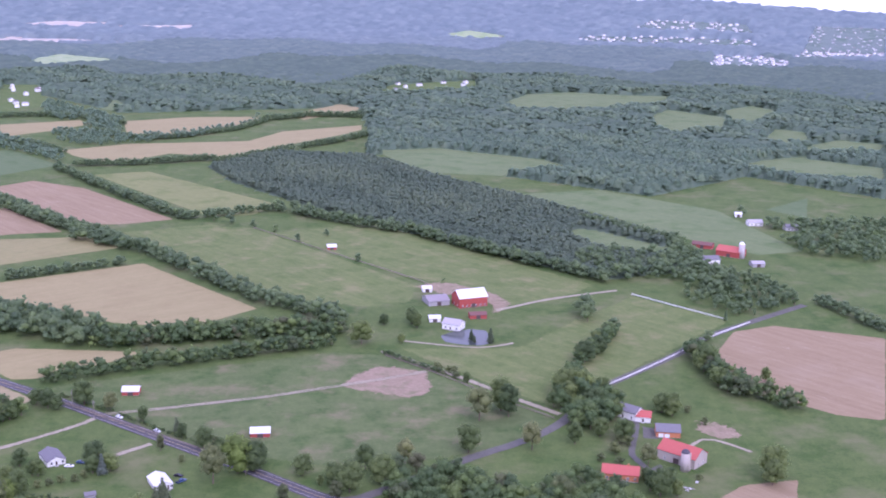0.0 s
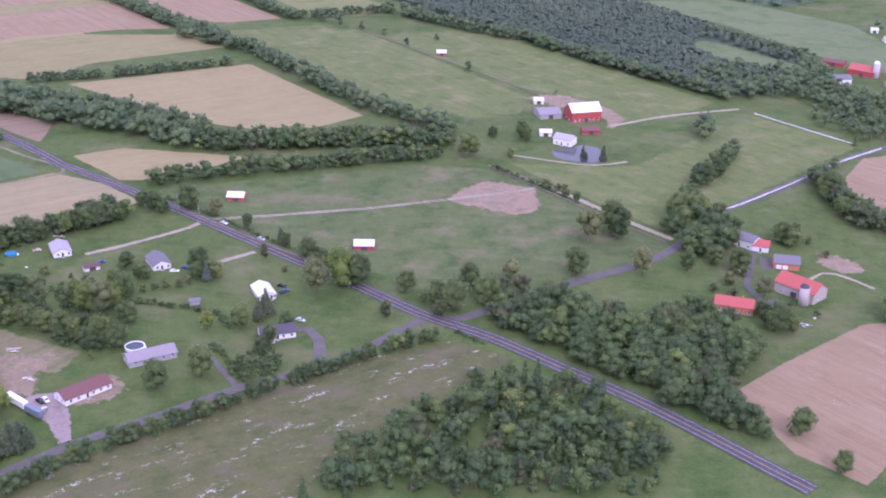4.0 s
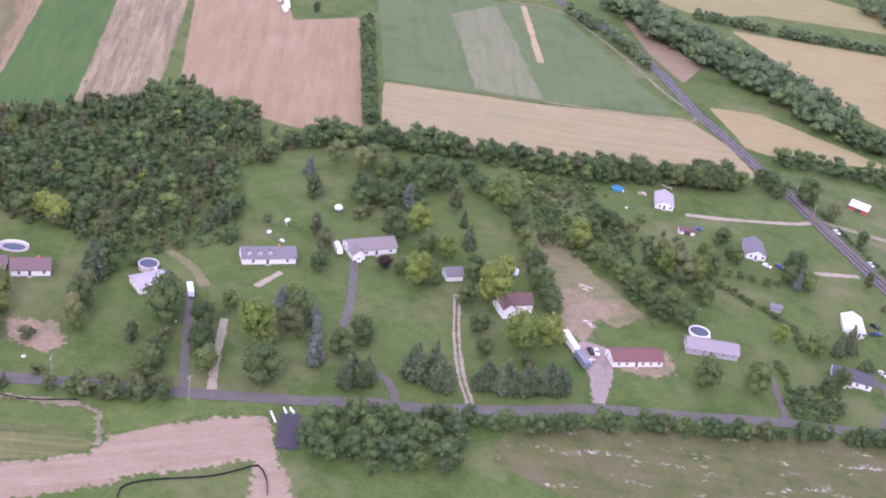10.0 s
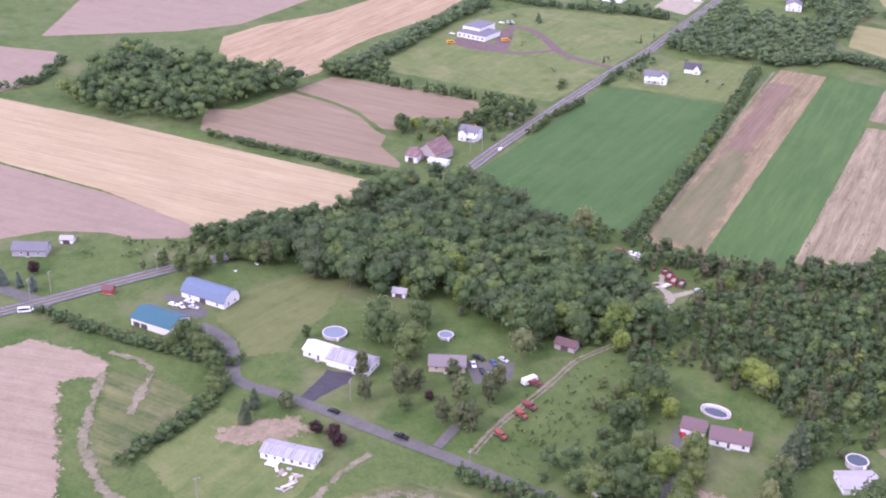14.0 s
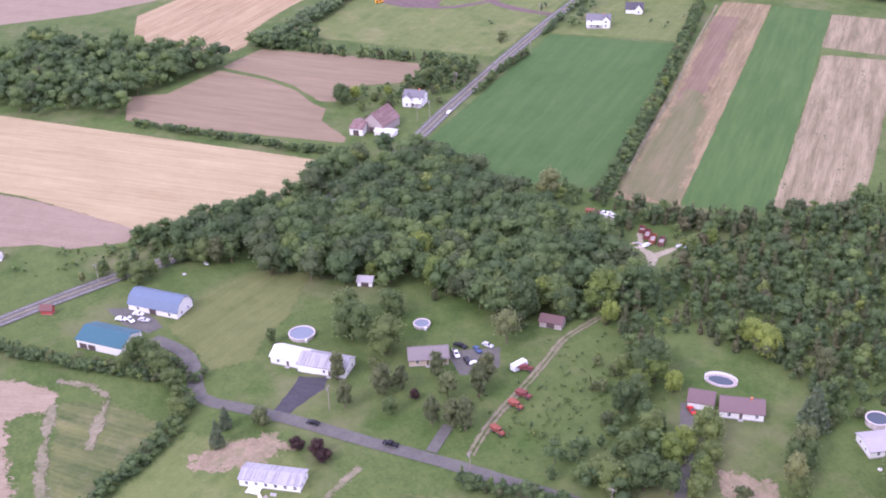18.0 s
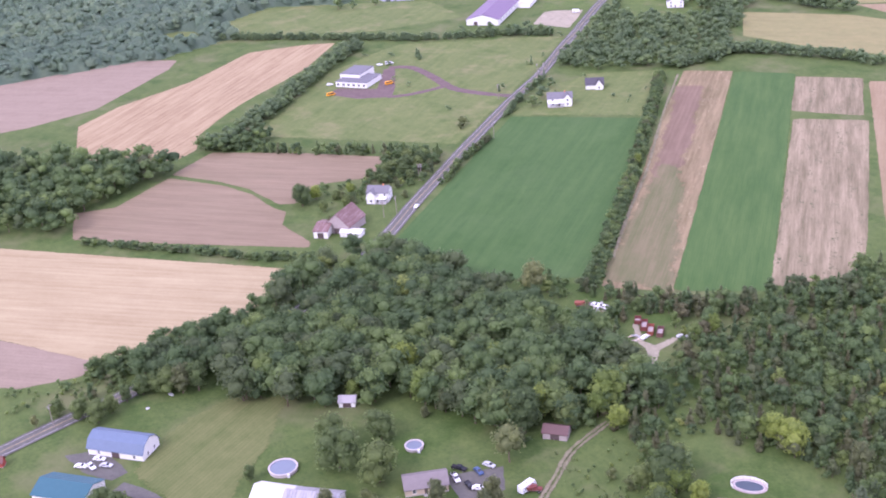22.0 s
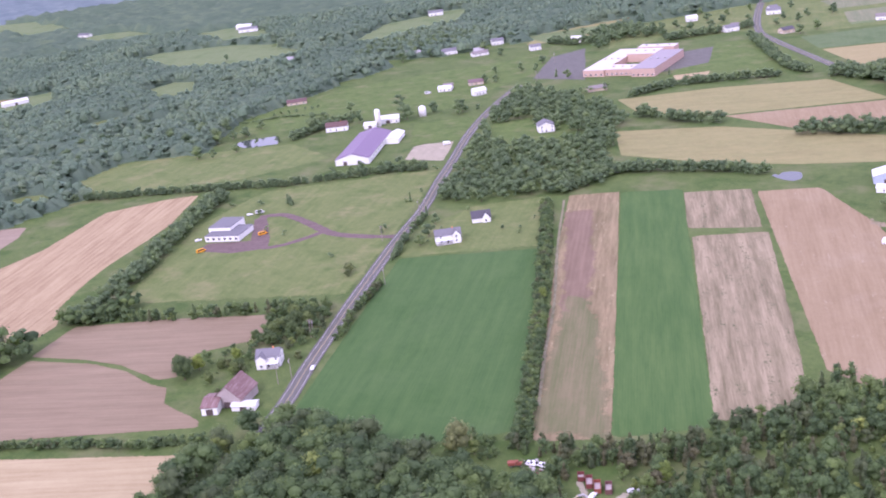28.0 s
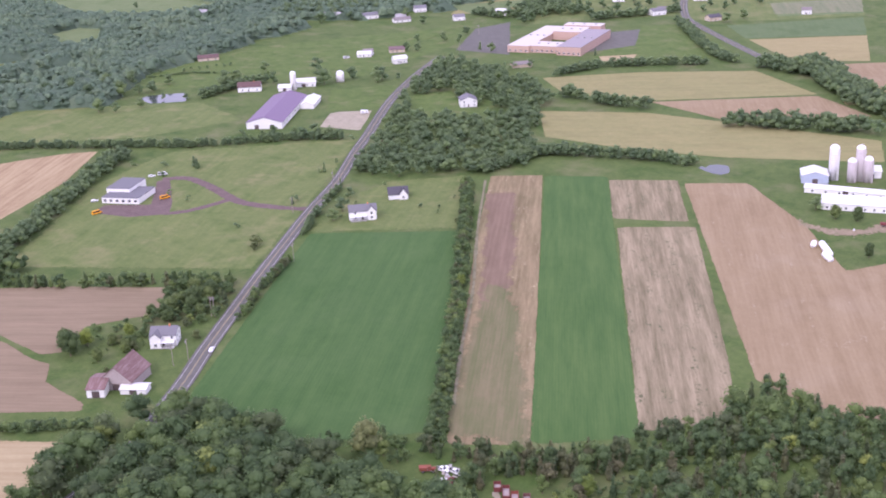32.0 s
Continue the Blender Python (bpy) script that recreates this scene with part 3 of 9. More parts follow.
HEDGES["h25"] = (14, 12, [(-556, 1267), (-476, 1220), (-367, 1106), (-286, 1029)])
HEDGES["h26"] = (16, 12, [(-170, 1199), (-95, 1139), (-22, 1095), (53, 1012), (139, 931)])
HEDGES["h27"] = (14, 10, [(146, 1168), (192, 1112), (226, 1074)])
HEDGES["h31"] = (16, 9, [(-590, 116), (-596, 141), (-593, 163)])
HEDGES["h32"] = (16, 10, [(-842, 234), (-839, 252), (-844, 277)])
HEDGES["h35"] = (12, 9, [(-573, 111), (-574, 148)])
HEDGES["h38"] = (4, 2.5, [(-1260, 546), (-1247, 585), (-1208, 615)])
HEDGES["h39"] = (14, 9, [(-1292, 971), (-1233, 974), (-1230, 1006)])
HEDGES["h40"] = (16, 9, [(-1156, 1026), (-1134, 1077), (-1116, 1124)])
HEDGES["h41"] = (14, 9, [(-1164, 1261), (-1150, 1343), (-1082, 1343)])
HEDGES["h42"] = (12, 8, [(-1065, 1068), (-931, 958), (-891, 943)])
HEDGES["h43"] = (12, 8, [(-979, 790), (-975, 851), (-944, 893), (-908, 924)])
HEDGES["h44"] = (14, 8, [(-1142, 538), (-1157, 575), (-1158, 612)])
HEDGES["h36"] = (7, 5, [(-478, 118), (-461, 110), (-448, 102), (-435, 90), (-427, 79), (-417, 68)])
HEDGES["h61"] = (6, 5, [(-537, 43), (-523, 55), (-506, 74), (-489, 92), (-476, 111)])
HEDGES["h62"] = (9, 5, [(-495, 94), (-485, 104), (-484, 115)])
HEDGES["h_farm_road"] = (9, 9, [(290, 881), (306, 862), (317, 819), (323, 803)])
HEDGES["h_west"] = (9, 9, [(-830, 1566), (-745, 1651), (-684, 1643), (-647, 1691)])
HEDGES["h_rust"] = (6, 7, [(-856, -16), (-855, 19), (-867, 44), (-915, 60)])
CLEARINGS = [(-490, 316, 10), (-483, 311, 7), (-498, 326, 9), (-474, 308, 6), (-500, 317, 6), (-490, 318, 6), (-490, 328, 5), (-479, 312, 6), (-469, 305, 4), (-464, 299, 4), (-475, 314, 4), (-532, 323, 5), (-525, 317, 4), (-505, 325, 6), (-497, 322, 6), (-494, 341, 4), (-533, 313, 4), (-525, 318, 5), (-520, 313, 5), (-503, 322, 5), (-497, 322, 5), (-478, 313, 6), (-466, 304, 4), (-460, 299, 4), (-486, 310, 5), (-487, 327, 4), (-515, 307, 4), (-500, 314, 4)]

# ---- ground, fields and roads ----
SOFT = random.Random(7)
FIELDS, ROADS, BUILT = {}, [], []


def mesh_ob(name, verts, faces, material, kind="structure", parent=None):
    me = bpy.data.meshes.new(name)
    me.from_pydata(verts, [], faces)
    me.update()
    ob = new(name, me)
    for m in material if isinstance(material, (list, tuple)) else [material]:
        me.materials.append(MATS[m])
    if kind:
        ob["kind"] = kind
    if parent:
        ob.parent = parent
    return ob


def smooth_loop(pts, closed, step, wobble, rng):
    """A line through the points with points every step metres and a slightly uneven run."""
    out, n = [], len(pts)
    for i in range(n if closed else n - 1):
        a, b = Vector(pts[i]), Vector(pts[(i + 1) % n])
        k = max(1, int((b - a).length / step))
        side = Vector((a.y - b.y, b.x - a.x)).normalized()
        for j in range(k):
            p = a.lerp(b, j / k)
            w = noise.noise((p.x / 22, p.y / 22, wobble)) * 1.3 + noise.noise((p.x / 6, p.y / 6, 3)) * 0.5
            out.append(p + side * (wobble * w + rng.uniform(-0.22, 0.22) if j else 0))
    if not closed:
        out.append(Vector(pts[-1]))
    return out


def inside(poly, x, y):
    """Even-odd test for many points."""
    ok = np.zeros(len(x), dtype=bool)
    p = np.array(poly, dtype=float)
    for (x0, y0), (x1, y1) in zip(p, np.roll(p, -1, 0)):
        hit = (y0 > y) != (y1 > y)
        with np.errstate(divide="ignore", invalid="ignore"):
            ok ^= hit & (x < (x1 - x0) * (y - y0) / (y1 - y0 + 1e-12) + x0)
    return ok


RAGGED = {"clay": 5.0, "clay_pink": 5.0, "dirt_site": 4.0, "gravel_pink": 1.2, "mown": 3.0, "meadow": 1.6, "soil_umber": 4.0, "site_turf": 3.0, "crop_pale": 2.4, "lawn_olive": 3.0, "lawn": 2.4, "pasture": 3.0, "mown_tan": 3.0, "strip_weedy": 7.0}


def field(name, material, z, pts, wobble=0.6):
    """A piece of ground of one kind: a fine sheet that knows how far each point lies inside the outline."""
    FIELDS[name] = pts
    if max(math.hypot(*p) for p in pts) > 1500 or material == "water" or material.startswith("asphalt"):
        return plain_field(name, material, z, pts, wobble)
    reach = RAGGED.get(material, 0.7)
    P = np.array(pts, dtype=float)
    Q = np.roll(P, -1, 0)
    size = (P.max(0) - P.min(0)).max()
    cell = 1.5 if size < 70 else 2.5 if size < 160 else 4.0
    pad = reach + cell
    lo, hi = P.min(0) - pad - cell, P.max(0) + pad + cell
    nx, ny = int((hi[0] - lo[0]) / cell) + 2, int((hi[1] - lo[1]) / cell) + 2
    gx, gy = np.meshgrid(lo[0] + np.arange(nx) * cell, lo[1] + np.arange(ny) * cell)
    x, y = gx.ravel(), gy.ravel()
    far = np.full(len(x), 1e9)
    for a, b in zip(P, Q):
        d = b - a
        t = np.clip(((x - a[0]) * d[0] + (y - a[1]) * d[1]) / (d @ d), 0, 1)
        far = np.minimum(far, np.hypot(x - a[0] - t * d[0], y - a[1] - t * d[1]))
    far = np.where(inside(pts, x, y), far, -far)
    ok = (far > -pad).reshape(ny, nx)
    r, c = np.nonzero(ok[:-1, :-1] | ok[1:, :-1] | ok[:-1, 1:] | ok[1:, 1:])
    k = r * nx + c
    f = np.stack([k, k + 1, k + nx + 1, k + nx], 1)
    used, inv = np.unique(f, return_inverse=True)
    ob = mesh_ob(name, [(u, w, z) for u, w in zip(x[used].tolist(), y[used].tolist())], inv.reshape(f.shape).tolist(), feathered(material, reach))
    ob.data.attributes.new("inside", "FLOAT", "POINT").data.foreach_set("value", far[used].astype(np.float32))
    return ob


def plain_field(name, material, z, pts, wobble):
    if material in ("lawn_olive", "lawn"):
        wobble = 2.6
    loop = smooth_loop(pts, True, 2.4, wobble, SOFT)
    bm = bmesh.new()
    vs = [bm.verts.new((p.x, p.y, z + hill_z(p.x, p.y) + (4 if p.length > 4080 else 0))) for p in loop]
    f = bm.faces.new(vs)
    if f.normal.z < 0:
        f.normal_flip()
    bmesh.ops.triangulate(bm, faces=[f])
    bm.normal_update()
    for f in bm.faces:
        if f.normal.z < 0:
            f.normal_flip()
    me = bpy.data.meshes.new(name)
    bm.to_mesh(me)
    bm.free()
    me.materials.append(MATS[material])
    ob = new(name, me)
    ob["kind"] = "structure"
    return ob


def spline(pts, step=6.0):
    """A smooth line (Catmull-Rom) through the points."""
    P = [Vector(p) for p in pts]
    P = [P[0] * 2 - P[1]] + P + [P[-1] * 2 - P[-2]]
    out = []
    for i in range(1, len(P) - 2):
        a, b, c, d = P[i - 1], P[i], P[i + 1], P[i + 2]
        k = max(1, int((c - b).length / step))
        for j in range(k):
            t = j / k
            out.append(0.5 * (2 * b + (c - a) * t + (2 * a - 5 * b + 4 * c - d) * t * t + (3 * b - a - 3 * c + d) * t ** 3))
    out.append(P[-2])
    return out


def ribbon(line, off, half, z, rng=None, ragged=0.0):
    verts, faces = [], []
    for i, p in enumerate(line):
        t = (line[min(i + 1, len(line) - 1)] - line[max(i - 1, 0)]).normalized()
        s = Vector((-t.y, t.x))
        a, b = (rng.uniform(-ragged, ragged), rng.uniform(-ragged, ragged)) if rng else (0, 0)
        verts += [(*(p + s * (off - half + a)), z), (*(p + s * (off + half + b)), z)]
        if i:
            k = 2 * i
            faces.append((k - 2, k, k + 1, k - 1))
    return verts, faces


def soft_ribbon(name, material, z, line, lanes):
    """A dirt or gravel way along a line: one or two worn lanes with ragged edges."""
    verts, faces, deep = [], [], []
    for off, half in lanes:
        base = len(verts)
        edge = 2.6 if "berm" in name else 0.9
        cols = [(-half - edge, -edge), (-half, 0.0), (0, half), (half, 0.0), (half + edge, -edge)]
        for i, p in enumerate(line):
            t = (line[min(i + 1, len(line) - 1)] - line[max(i - 1, 0)]).normalized()
            side = Vector((-t.y, t.x))
            for a, d in cols:
                verts.append((*(p + side * (off + a)), z))
                deep.append(min(d, 1.5))
            if i:
                k = base + 5 * i
                faces += [(k - 5 + j, k + j, k + j + 1, k - 4 + j) for j in range(4)]
    ob = mesh_ob(name, verts, faces, feathered(material, 2.4 if "berm" in name else 0.55))
    ob.data.attributes.new("inside", "FLOAT", "POINT").data.foreach_set("value", deep)
    return ob


def road(name, material, width, z, pts):
    line = spline(pts)
    ROADS.append((width / 2, np.array([tuple(p) for p in line])))
    rag = 0.15
    if not material.startswith("asphalt"):
        return soft_ribbon(name, material, z, line, [(0, width / 2)])
    v, f = ribbon(line, 0, width / 2, z, SOFT, rag)
    ob = mesh_ob(name, v, f, material)
    if width >= 8.5:
        for off, half, mark in ((-width / 2 + 1.3, 0.09, "line_white"), (width / 2 - 1.3, 0.09, "line_white"), (-0.16, 0.08, "line_yellow"), (0.16, 0.08, "line_yellow")):
            v, f = ribbon(line, off, half, z + 0.02)
            mesh_ob("road_marking", v, f, mark, "", ob)
    return ob


def two_track(name, material, width, z, pts):
    """A farm track: two wheel ruts with grass between."""
    line = spline(pts, 3.0)
    ROADS.append((width / 2, np.array([tuple(p) for p in line])))
    return soft_ribbon(name, material, z, line, [(-width * 0.29, width * 0.21), (width * 0.29, width * 0.21)])


ground = mesh_ob("ground", [(-6500, -2500, 0), (6500, -2500, 0), (6500, 6500, 0), (-6500, 6500, 0)], [(0, 1, 2, 3)], "ground")

# ---- hills on the horizon ----
def ridge(base, swell, seed, a0, a1):
    rng = np.random.default_rng(seed)
    t = np.linspace(radians(a0), radians(a1), 260)
    prof = sum(np.sin(t * k + rng.uniform(0, 6)) / k ** 0.7 for k in (3, 7, 13, 29, 61)) + rng.normal(0, 0.10, len(t))
    return t, base + swell * prof - 40 * np.clip((np.degrees(t) - 12) / 8, 0, 1)


RIDGE = ridge(138, 12, 5, -115, 70)


def hill_z(x, y):
    """Height of the far hillside over the plain."""
    top = np.interp(np.arctan2(x, y), *RIDGE, left=0, right=0)
    r = np.hypot(x, y)
    return top * np.interp(r, [4080, 4520, 4780], [0, 0.6, 1.0])


def hills(name, radius, material):
    t, top = RIDGE
    v, f = [], []
    for i in range(len(t)):
        c, s = math.sin(t[i]), math.cos(t[i])
        v += [((radius - 700) * c, (radius - 700) * s, -2), ((radius - 260) * c, (radius - 260) * s, top[i] * 0.6), (radius * c, radius * s, top[i]), ((radius + 60) * c, (radius + 60) * s, -5)]
        if i:
            k = 4 * i
            f += [(k - 4 + j, k + j, k + j + 1, k - 3 + j) for j in range(3)]
    ob = mesh_ob(name, v, [tuple(reversed(q)) for q in f], material)
    for p in ob.data.polygons:
        p.use_smooth = True
    return ob


# Dull blue-green: the hills' haze is put into the base colour.
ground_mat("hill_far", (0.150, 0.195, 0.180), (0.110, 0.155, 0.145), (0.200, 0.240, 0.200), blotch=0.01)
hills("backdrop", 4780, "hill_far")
TOWNS = [[(441, 4061), (1071, 3942), (1066, 4093), (516, 4198)], [(673, 4247), (1113, 4153), (1114, 4339), (763, 4415)], [(108, 4109), (229, 4104), (191, 4196), (169, 4197)], [(712, 3136), (926, 3148), (1044, 3529), (841, 3661)], [(1022, 3480), (1338, 3556), (1590, 4240), (1348, 4294)], [(-144, 2293), (82, 2441), (79, 2691), (-111, 2548)], [(-735, 1948), (-697, 2078), (-819, 2413), (-900, 2398)]]
for k, p in enumerate(TOWNS):
    if math.hypot(*p[0]) < 4000:
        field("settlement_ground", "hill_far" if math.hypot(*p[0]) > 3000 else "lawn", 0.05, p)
    FIELDS["settlement_%d" % k] = p
field("green_crop", 'crop_green', 0.0216, [(-781, 421), (-723, 485), (-554, 331), (-581, 289), (-643, 273)])
field("brown_strip", 'strip_brown', 0.0259, [(-791, 566), (-768, 590), (-520, 354), (-542, 330), (-606, 389), (-717, 492)])
field("green_strip", 'crop_green_2', 0.0302, [(-766, 590), (-736, 617), (-497, 387), (-521, 353)])
field("stubble_small", 'stubble', 0.0346, [(-730, 612), (-699, 641), (-643, 586), (-677, 560)])
field("stubble_long", 'stubble', 0.0389, [(-665, 551), (-635, 582), (-563, 510), (-519, 465), (-491, 435), (-483, 418), (-500, 390)])
field("pink_field", 'soil_pink', 0.0432, [(-692, 639), (-664, 666), (-593, 625), (-540, 583), (-524, 629), (-398, 497), (-416, 468), (-456, 452), (-497, 456)])
field("yellow_1", 'hay_yellow', 0.0475, [(-981, 788), (-930, 863), (-860, 929), (-770, 890), (-855, 786), (-923, 759)])
field("pink_1", 'soil_pink', 0.0518, [(-851, 784), (-767, 885), (-700, 857), (-776, 778)])
field("yellow_2", 'hay_yellow', 0.0216, [(-895, 705), (-828, 757), (-660, 804), (-630, 761), (-710, 701), (-765, 674), (-836, 656)])
field("lawn_q", 'lawn_olive', 0.0259, [(-820, 469), (-829, 514), (-801, 557), (-728, 488), (-783, 422)])
field("lawn_grey", 'lawn_olive', 0.0302, [(-1004, 442), (-932, 559), (-828, 450), (-756, 368), (-855, 271), (-965, 369)])
field("wheat_left", 'wheat_orange', 0.0346, [(-957, 178), (-986, 213), (-1014, 273), (-1068, 338), (-1059, 382), (-1046, 406), (-986, 356), (-968, 334), (-936, 293), (-907, 264), (-882, 243), (-852, 232), (-841, 216), (-866, 185), (-882, 162)])
field("pink_left", 'soil_dusky', 0.0389, [(-984, 45), (-1118, 84), (-1113, 254), (-1088, 283), (-1064, 270), (-991, 197), (-979, 148)])
field("brown_1", 'soil_brown', 0.0432, [(-817, 208), (-841, 239), (-807, 280), (-762, 325), (-743, 313), (-737, 300), (-745, 272), (-725, 253), (-730, 244), (-764, 238), (-785, 228), (-815, 208)])
field("brown_2", 'soil_brown', 0.0475, [(-790, 144), (-784, 166), (-812, 204), (-780, 227), (-754, 237), (-727, 240), (-717, 244), (-701, 236), (-670, 240), (-664, 237), (-734, 154), (-751, 136)])
field("wheat", 'wheat', 0.0518, [(-899, -47), (-848, 8), (-788, 76), (-640, 226), (-618, 208), (-604, 143), (-610, 117), (-668, 75), (-734, 11), (-787, -38)])
field("mud", 'soil_dusky', 0.0216, [(-784, -37), (-731, 11), (-666, 75), (-612, 119), (-598, 113), (-602, 87), (-613, 75), (-622, 46), (-615, 14), (-614, -23)])
field("dirt_site", 'dirt_site', 0.0259, [(-329, 171), (-315, 187), (-299, 196), (-288, 209), (-278, 224), (-272, 238), (-274, 246), (-268, 262), (-262, 277), (-250, 292), (-232, 279), (-224, 277), (-210, 266), (-218, 254), (-235, 273), (-242, 261), (-250, 249), (-256, 237), (-263, 215), (-278, 194), (-294, 177), (-303, 171), (-310, 163)])
field("dirt_site_2", 'dirt_site', 0.0734, [(-498, 17), (-510, 28), (-514, 41), (-505, 52), (-487, 68), (-477, 66), (-479, 57), (-477, 49), (-463, 49), (-430, 48), (-400, 48), (-406, 28), (-434, 25), (-452, 24), (-467, 18), (-476, 6), (-493, 5)])
field("lot_f", 'gravel_pink', 0.0778, [(-208, 422), (-197, 427), (-185, 414), (-176, 393), (-180, 390), (-189, 403), (-199, 409)])
field("bare_f", 'clay', 0.0821, [(-234, 444), (-232, 452), (-220, 456), (-210, 458), (-209, 448), (-209, 438), (-204, 427), (-207, 420), (-215, 423)])
field("lot_f2", 'clay', 0.0864, [(-188, 416), (-194, 430), (-178, 445), (-170, 437), (-170, 430)])
field("lot_o", 'asphalt', 0.0907, [(-453, 206), (-447, 226), (-435, 220), (-436, 205)])
field("lot_blue", 'asphalt', 0.0950, [(-541, 94), (-538, 105), (-526, 110), (-517, 112), (-515, 106), (-524, 99)])
field("dw_m", 'asphalt_dark', 0.0648, [(-461, 151), (-456, 161), (-449, 157), (-442, 144), (-439, 140), (-443, 136), (-453, 145)])
field("lot_n", 'asphalt', 0.0691, [(-388, 267), (-388, 273), (-374, 264), (-373, 256)])
field("site_lawn", 'lawn', 0.0302, [(-293, 255), (-277, 278), (-253, 300), (-250, 293), (-263, 278), (-275, 247)])
field("diggings", 'gravel', 0.0778, [(-506, 321.5), (-504.5, 323), (-492, 316.5), (-486, 318), (-487.5, 329), (-485, 329.5), (-481.5, 317), (-474, 310), (-463, 300), (-466, 298.5), (-477, 308), (-485, 313.5), (-493, 314)])
field("bare_s", 'clay', 0.0821, [(-426, 103), (-430, 110), (-428, 128), (-420, 132), (-416, 126), (-421, 107)])
field("site_mound", 'dirt_site', 0.0864, [(-354, 132), (-357, 143), (-358, 156), (-348, 163), (-341, 166), (-344, 147)])
field("bare_n", 'clay', 0.0907, [(-351, 257), (-339, 272), (-325, 264), (-326, 256), (-340, 254)])
field("bare_k", 'clay', 0.0950, [(-431, 103), (-431, 134), (-421, 136), (-422, 109)])
field("green_striped", 'crop_teal', 0.0216, [(-536, 660), (-564, 706), (-488, 763), (-465, 781), (-311, 681), (-366, 624), (-440, 561)])
field("pale_strip", 'crop_pale', 0.0691, [(-499, 696), (-497, 746), (-367, 623), (-402, 600)])
field("field_path", 'wheat', 0.0734, [(-488, 763), (-484, 765), (-406, 678), (-409, 674)])
field("stubble_tan", 'stubble_tan', 0.0346, [(-438, 558), (-364, 618), (-303, 681), (-267, 669), (-233, 642), (-279, 597), (-313, 568), (-350, 530), (-390, 503)])
field("rust_field", 'soil_brown', 0.0389, [(-434, 817), (-344, 780), (-334, 735), (-377, 764)])
field("tan_low", 'soil_tan', 0.0432, [(-304, 714), (-278, 735), (-186, 732), (-245, 678), (-259, 676)])
field("tan_field", 'soil_tan', 0.0475, [(-373, 877), (-251, 965), (-134, 836), (-176, 785), (-230, 795), (-304, 835)])
field("yellow_strip", 'hay_yellow', 0.0950, [(-508, 962), (-459, 1012), (-425, 1038), (-350, 1053), (-293, 1073), (-287, 1017), (-379, 940), (-400, 883), (-431, 884), (-469, 897)])
field("pink_bands", 'soil_pink', 0.0216, [(-829, 988), (-809, 1015), (-681, 1161), (-544, 1260), (-445, 1179), (-355, 1078), (-401, 1063), (-461, 1017), (-517, 968), (-587, 878), (-620, 869), (-721, 903), (-760, 905)])
field("olive_band", 'hay_yellow', 0.0691, [(-769, 916), (-750, 940), (-631, 1042), (-506, 1171), (-469, 1207), (-445, 1173), (-490, 1135), (-608, 1003), (-717, 897), (-734, 873)])
field("pasture_top", 'lawn_olive', 0.0302, [(-302, 1079), (-222, 1124), (-16, 899), (-46, 844), (-140, 877), (-212, 990)])
field("pink_2", 'soil_pink', 0.0346, [(-502, 1292), (-472, 1338), (-400, 1297), (-264, 1142), (-308, 1116), (-356, 1108)])
field("yellowgreen", 'hay_lime', 0.0389, [(-415, 1384), (-357, 1414), (-170, 1224), (-189, 1171), (-233, 1159)])
field("pasture_sheds", 'pasture', 0.0432, [(-233, 665), (-67, 739), (-34, 733), (-6, 708), (43, 654), (69, 627), (46, 592), (3, 569), (-39, 553), (-83, 564), (-127, 577), (-178, 617)])
field("dirt_patch", 'clay_pink', 0.0907, [(-58, 675), (-52, 695), (-39, 708), (-22, 710), (-8, 701), (-3, 683), (-5, 664), (-16, 657), (-36, 665), (-51, 671)])
field("pasture_barn", 'lawn_olive', 0.0518, [(-298, 1073), (-230, 1114), (-180, 1109), (-15, 907), (-23, 860), (-82, 853), (-127, 871), (-213, 970)])
field("pasture_far", 'lawn_olive', 0.0216, [(-156, 1091), (-94, 1126), (-33, 1108), (128, 919), (88, 869), (44, 853), (29, 904), (-20, 933), (-96, 1014)])
field("barnyard", 'clay', 0.0691, [(-20, 907), (8, 922), (46, 887), (57, 860), (44, 837), (40, 861), (16, 881), (-6, 895)])
field("pasture_pond", 'lawn_olive', 0.0302, [(-25, 748), (58, 756), (99, 818), (154, 888), (216, 828), (99, 679), (72, 643), (35, 682)])
field("tan_far_1", 'soil_tan', 0.0346, [(-510, 1566), (-436, 1633), (-277, 1681), (-242, 1787), (-127, 1876), (-123, 1822), (-153, 1755), (-236, 1620), (-283, 1535), (-363, 1554), (-414, 1465), (-481, 1521)])
field("tan_far_2", 'soil_tan', 0.0389, [(-507, 1870), (-421, 1934), (-322, 1956), (-291, 1938), (-319, 1828), (-408, 1716), (-462, 1715)])
field("tan_far_3", 'soil_tan', 0.0432, [(-682, 1804), (-580, 1874), (-548, 1830), (-584, 1747), (-634, 1674)])
field("teal_far", 'crop_teal', 0.0475, [(-666, 1534), (-575, 1557), (-476, 1448), (-546, 1323), (-588, 1344)])
field("green_mid", 'hay_green', 0.0518, [(-95, 1615), (-6, 1651), (142, 1565), (178, 1492), (76, 1428), (-13, 1440)])
field("green_r1", 'hay_green', 0.0216, [(88, 1308), (187, 1347), (300, 1236), (337, 1053), (292, 1035), (232, 1103), (178, 1200)])
field("green_r2", 'crop_teal', 0.0259, [(410, 1562), (524, 1644), (466, 1456)])
field("green_r3", 'crop_teal', 0.0302, [(355, 1246), (423, 1318), (388, 1206)])
field("green_f1", 'hay_green', 0.0346, [(104, 2202), (173, 2402), (272, 2464), (362, 2424), (488, 2413), (411, 2204), (220, 2078), (137, 2101)])
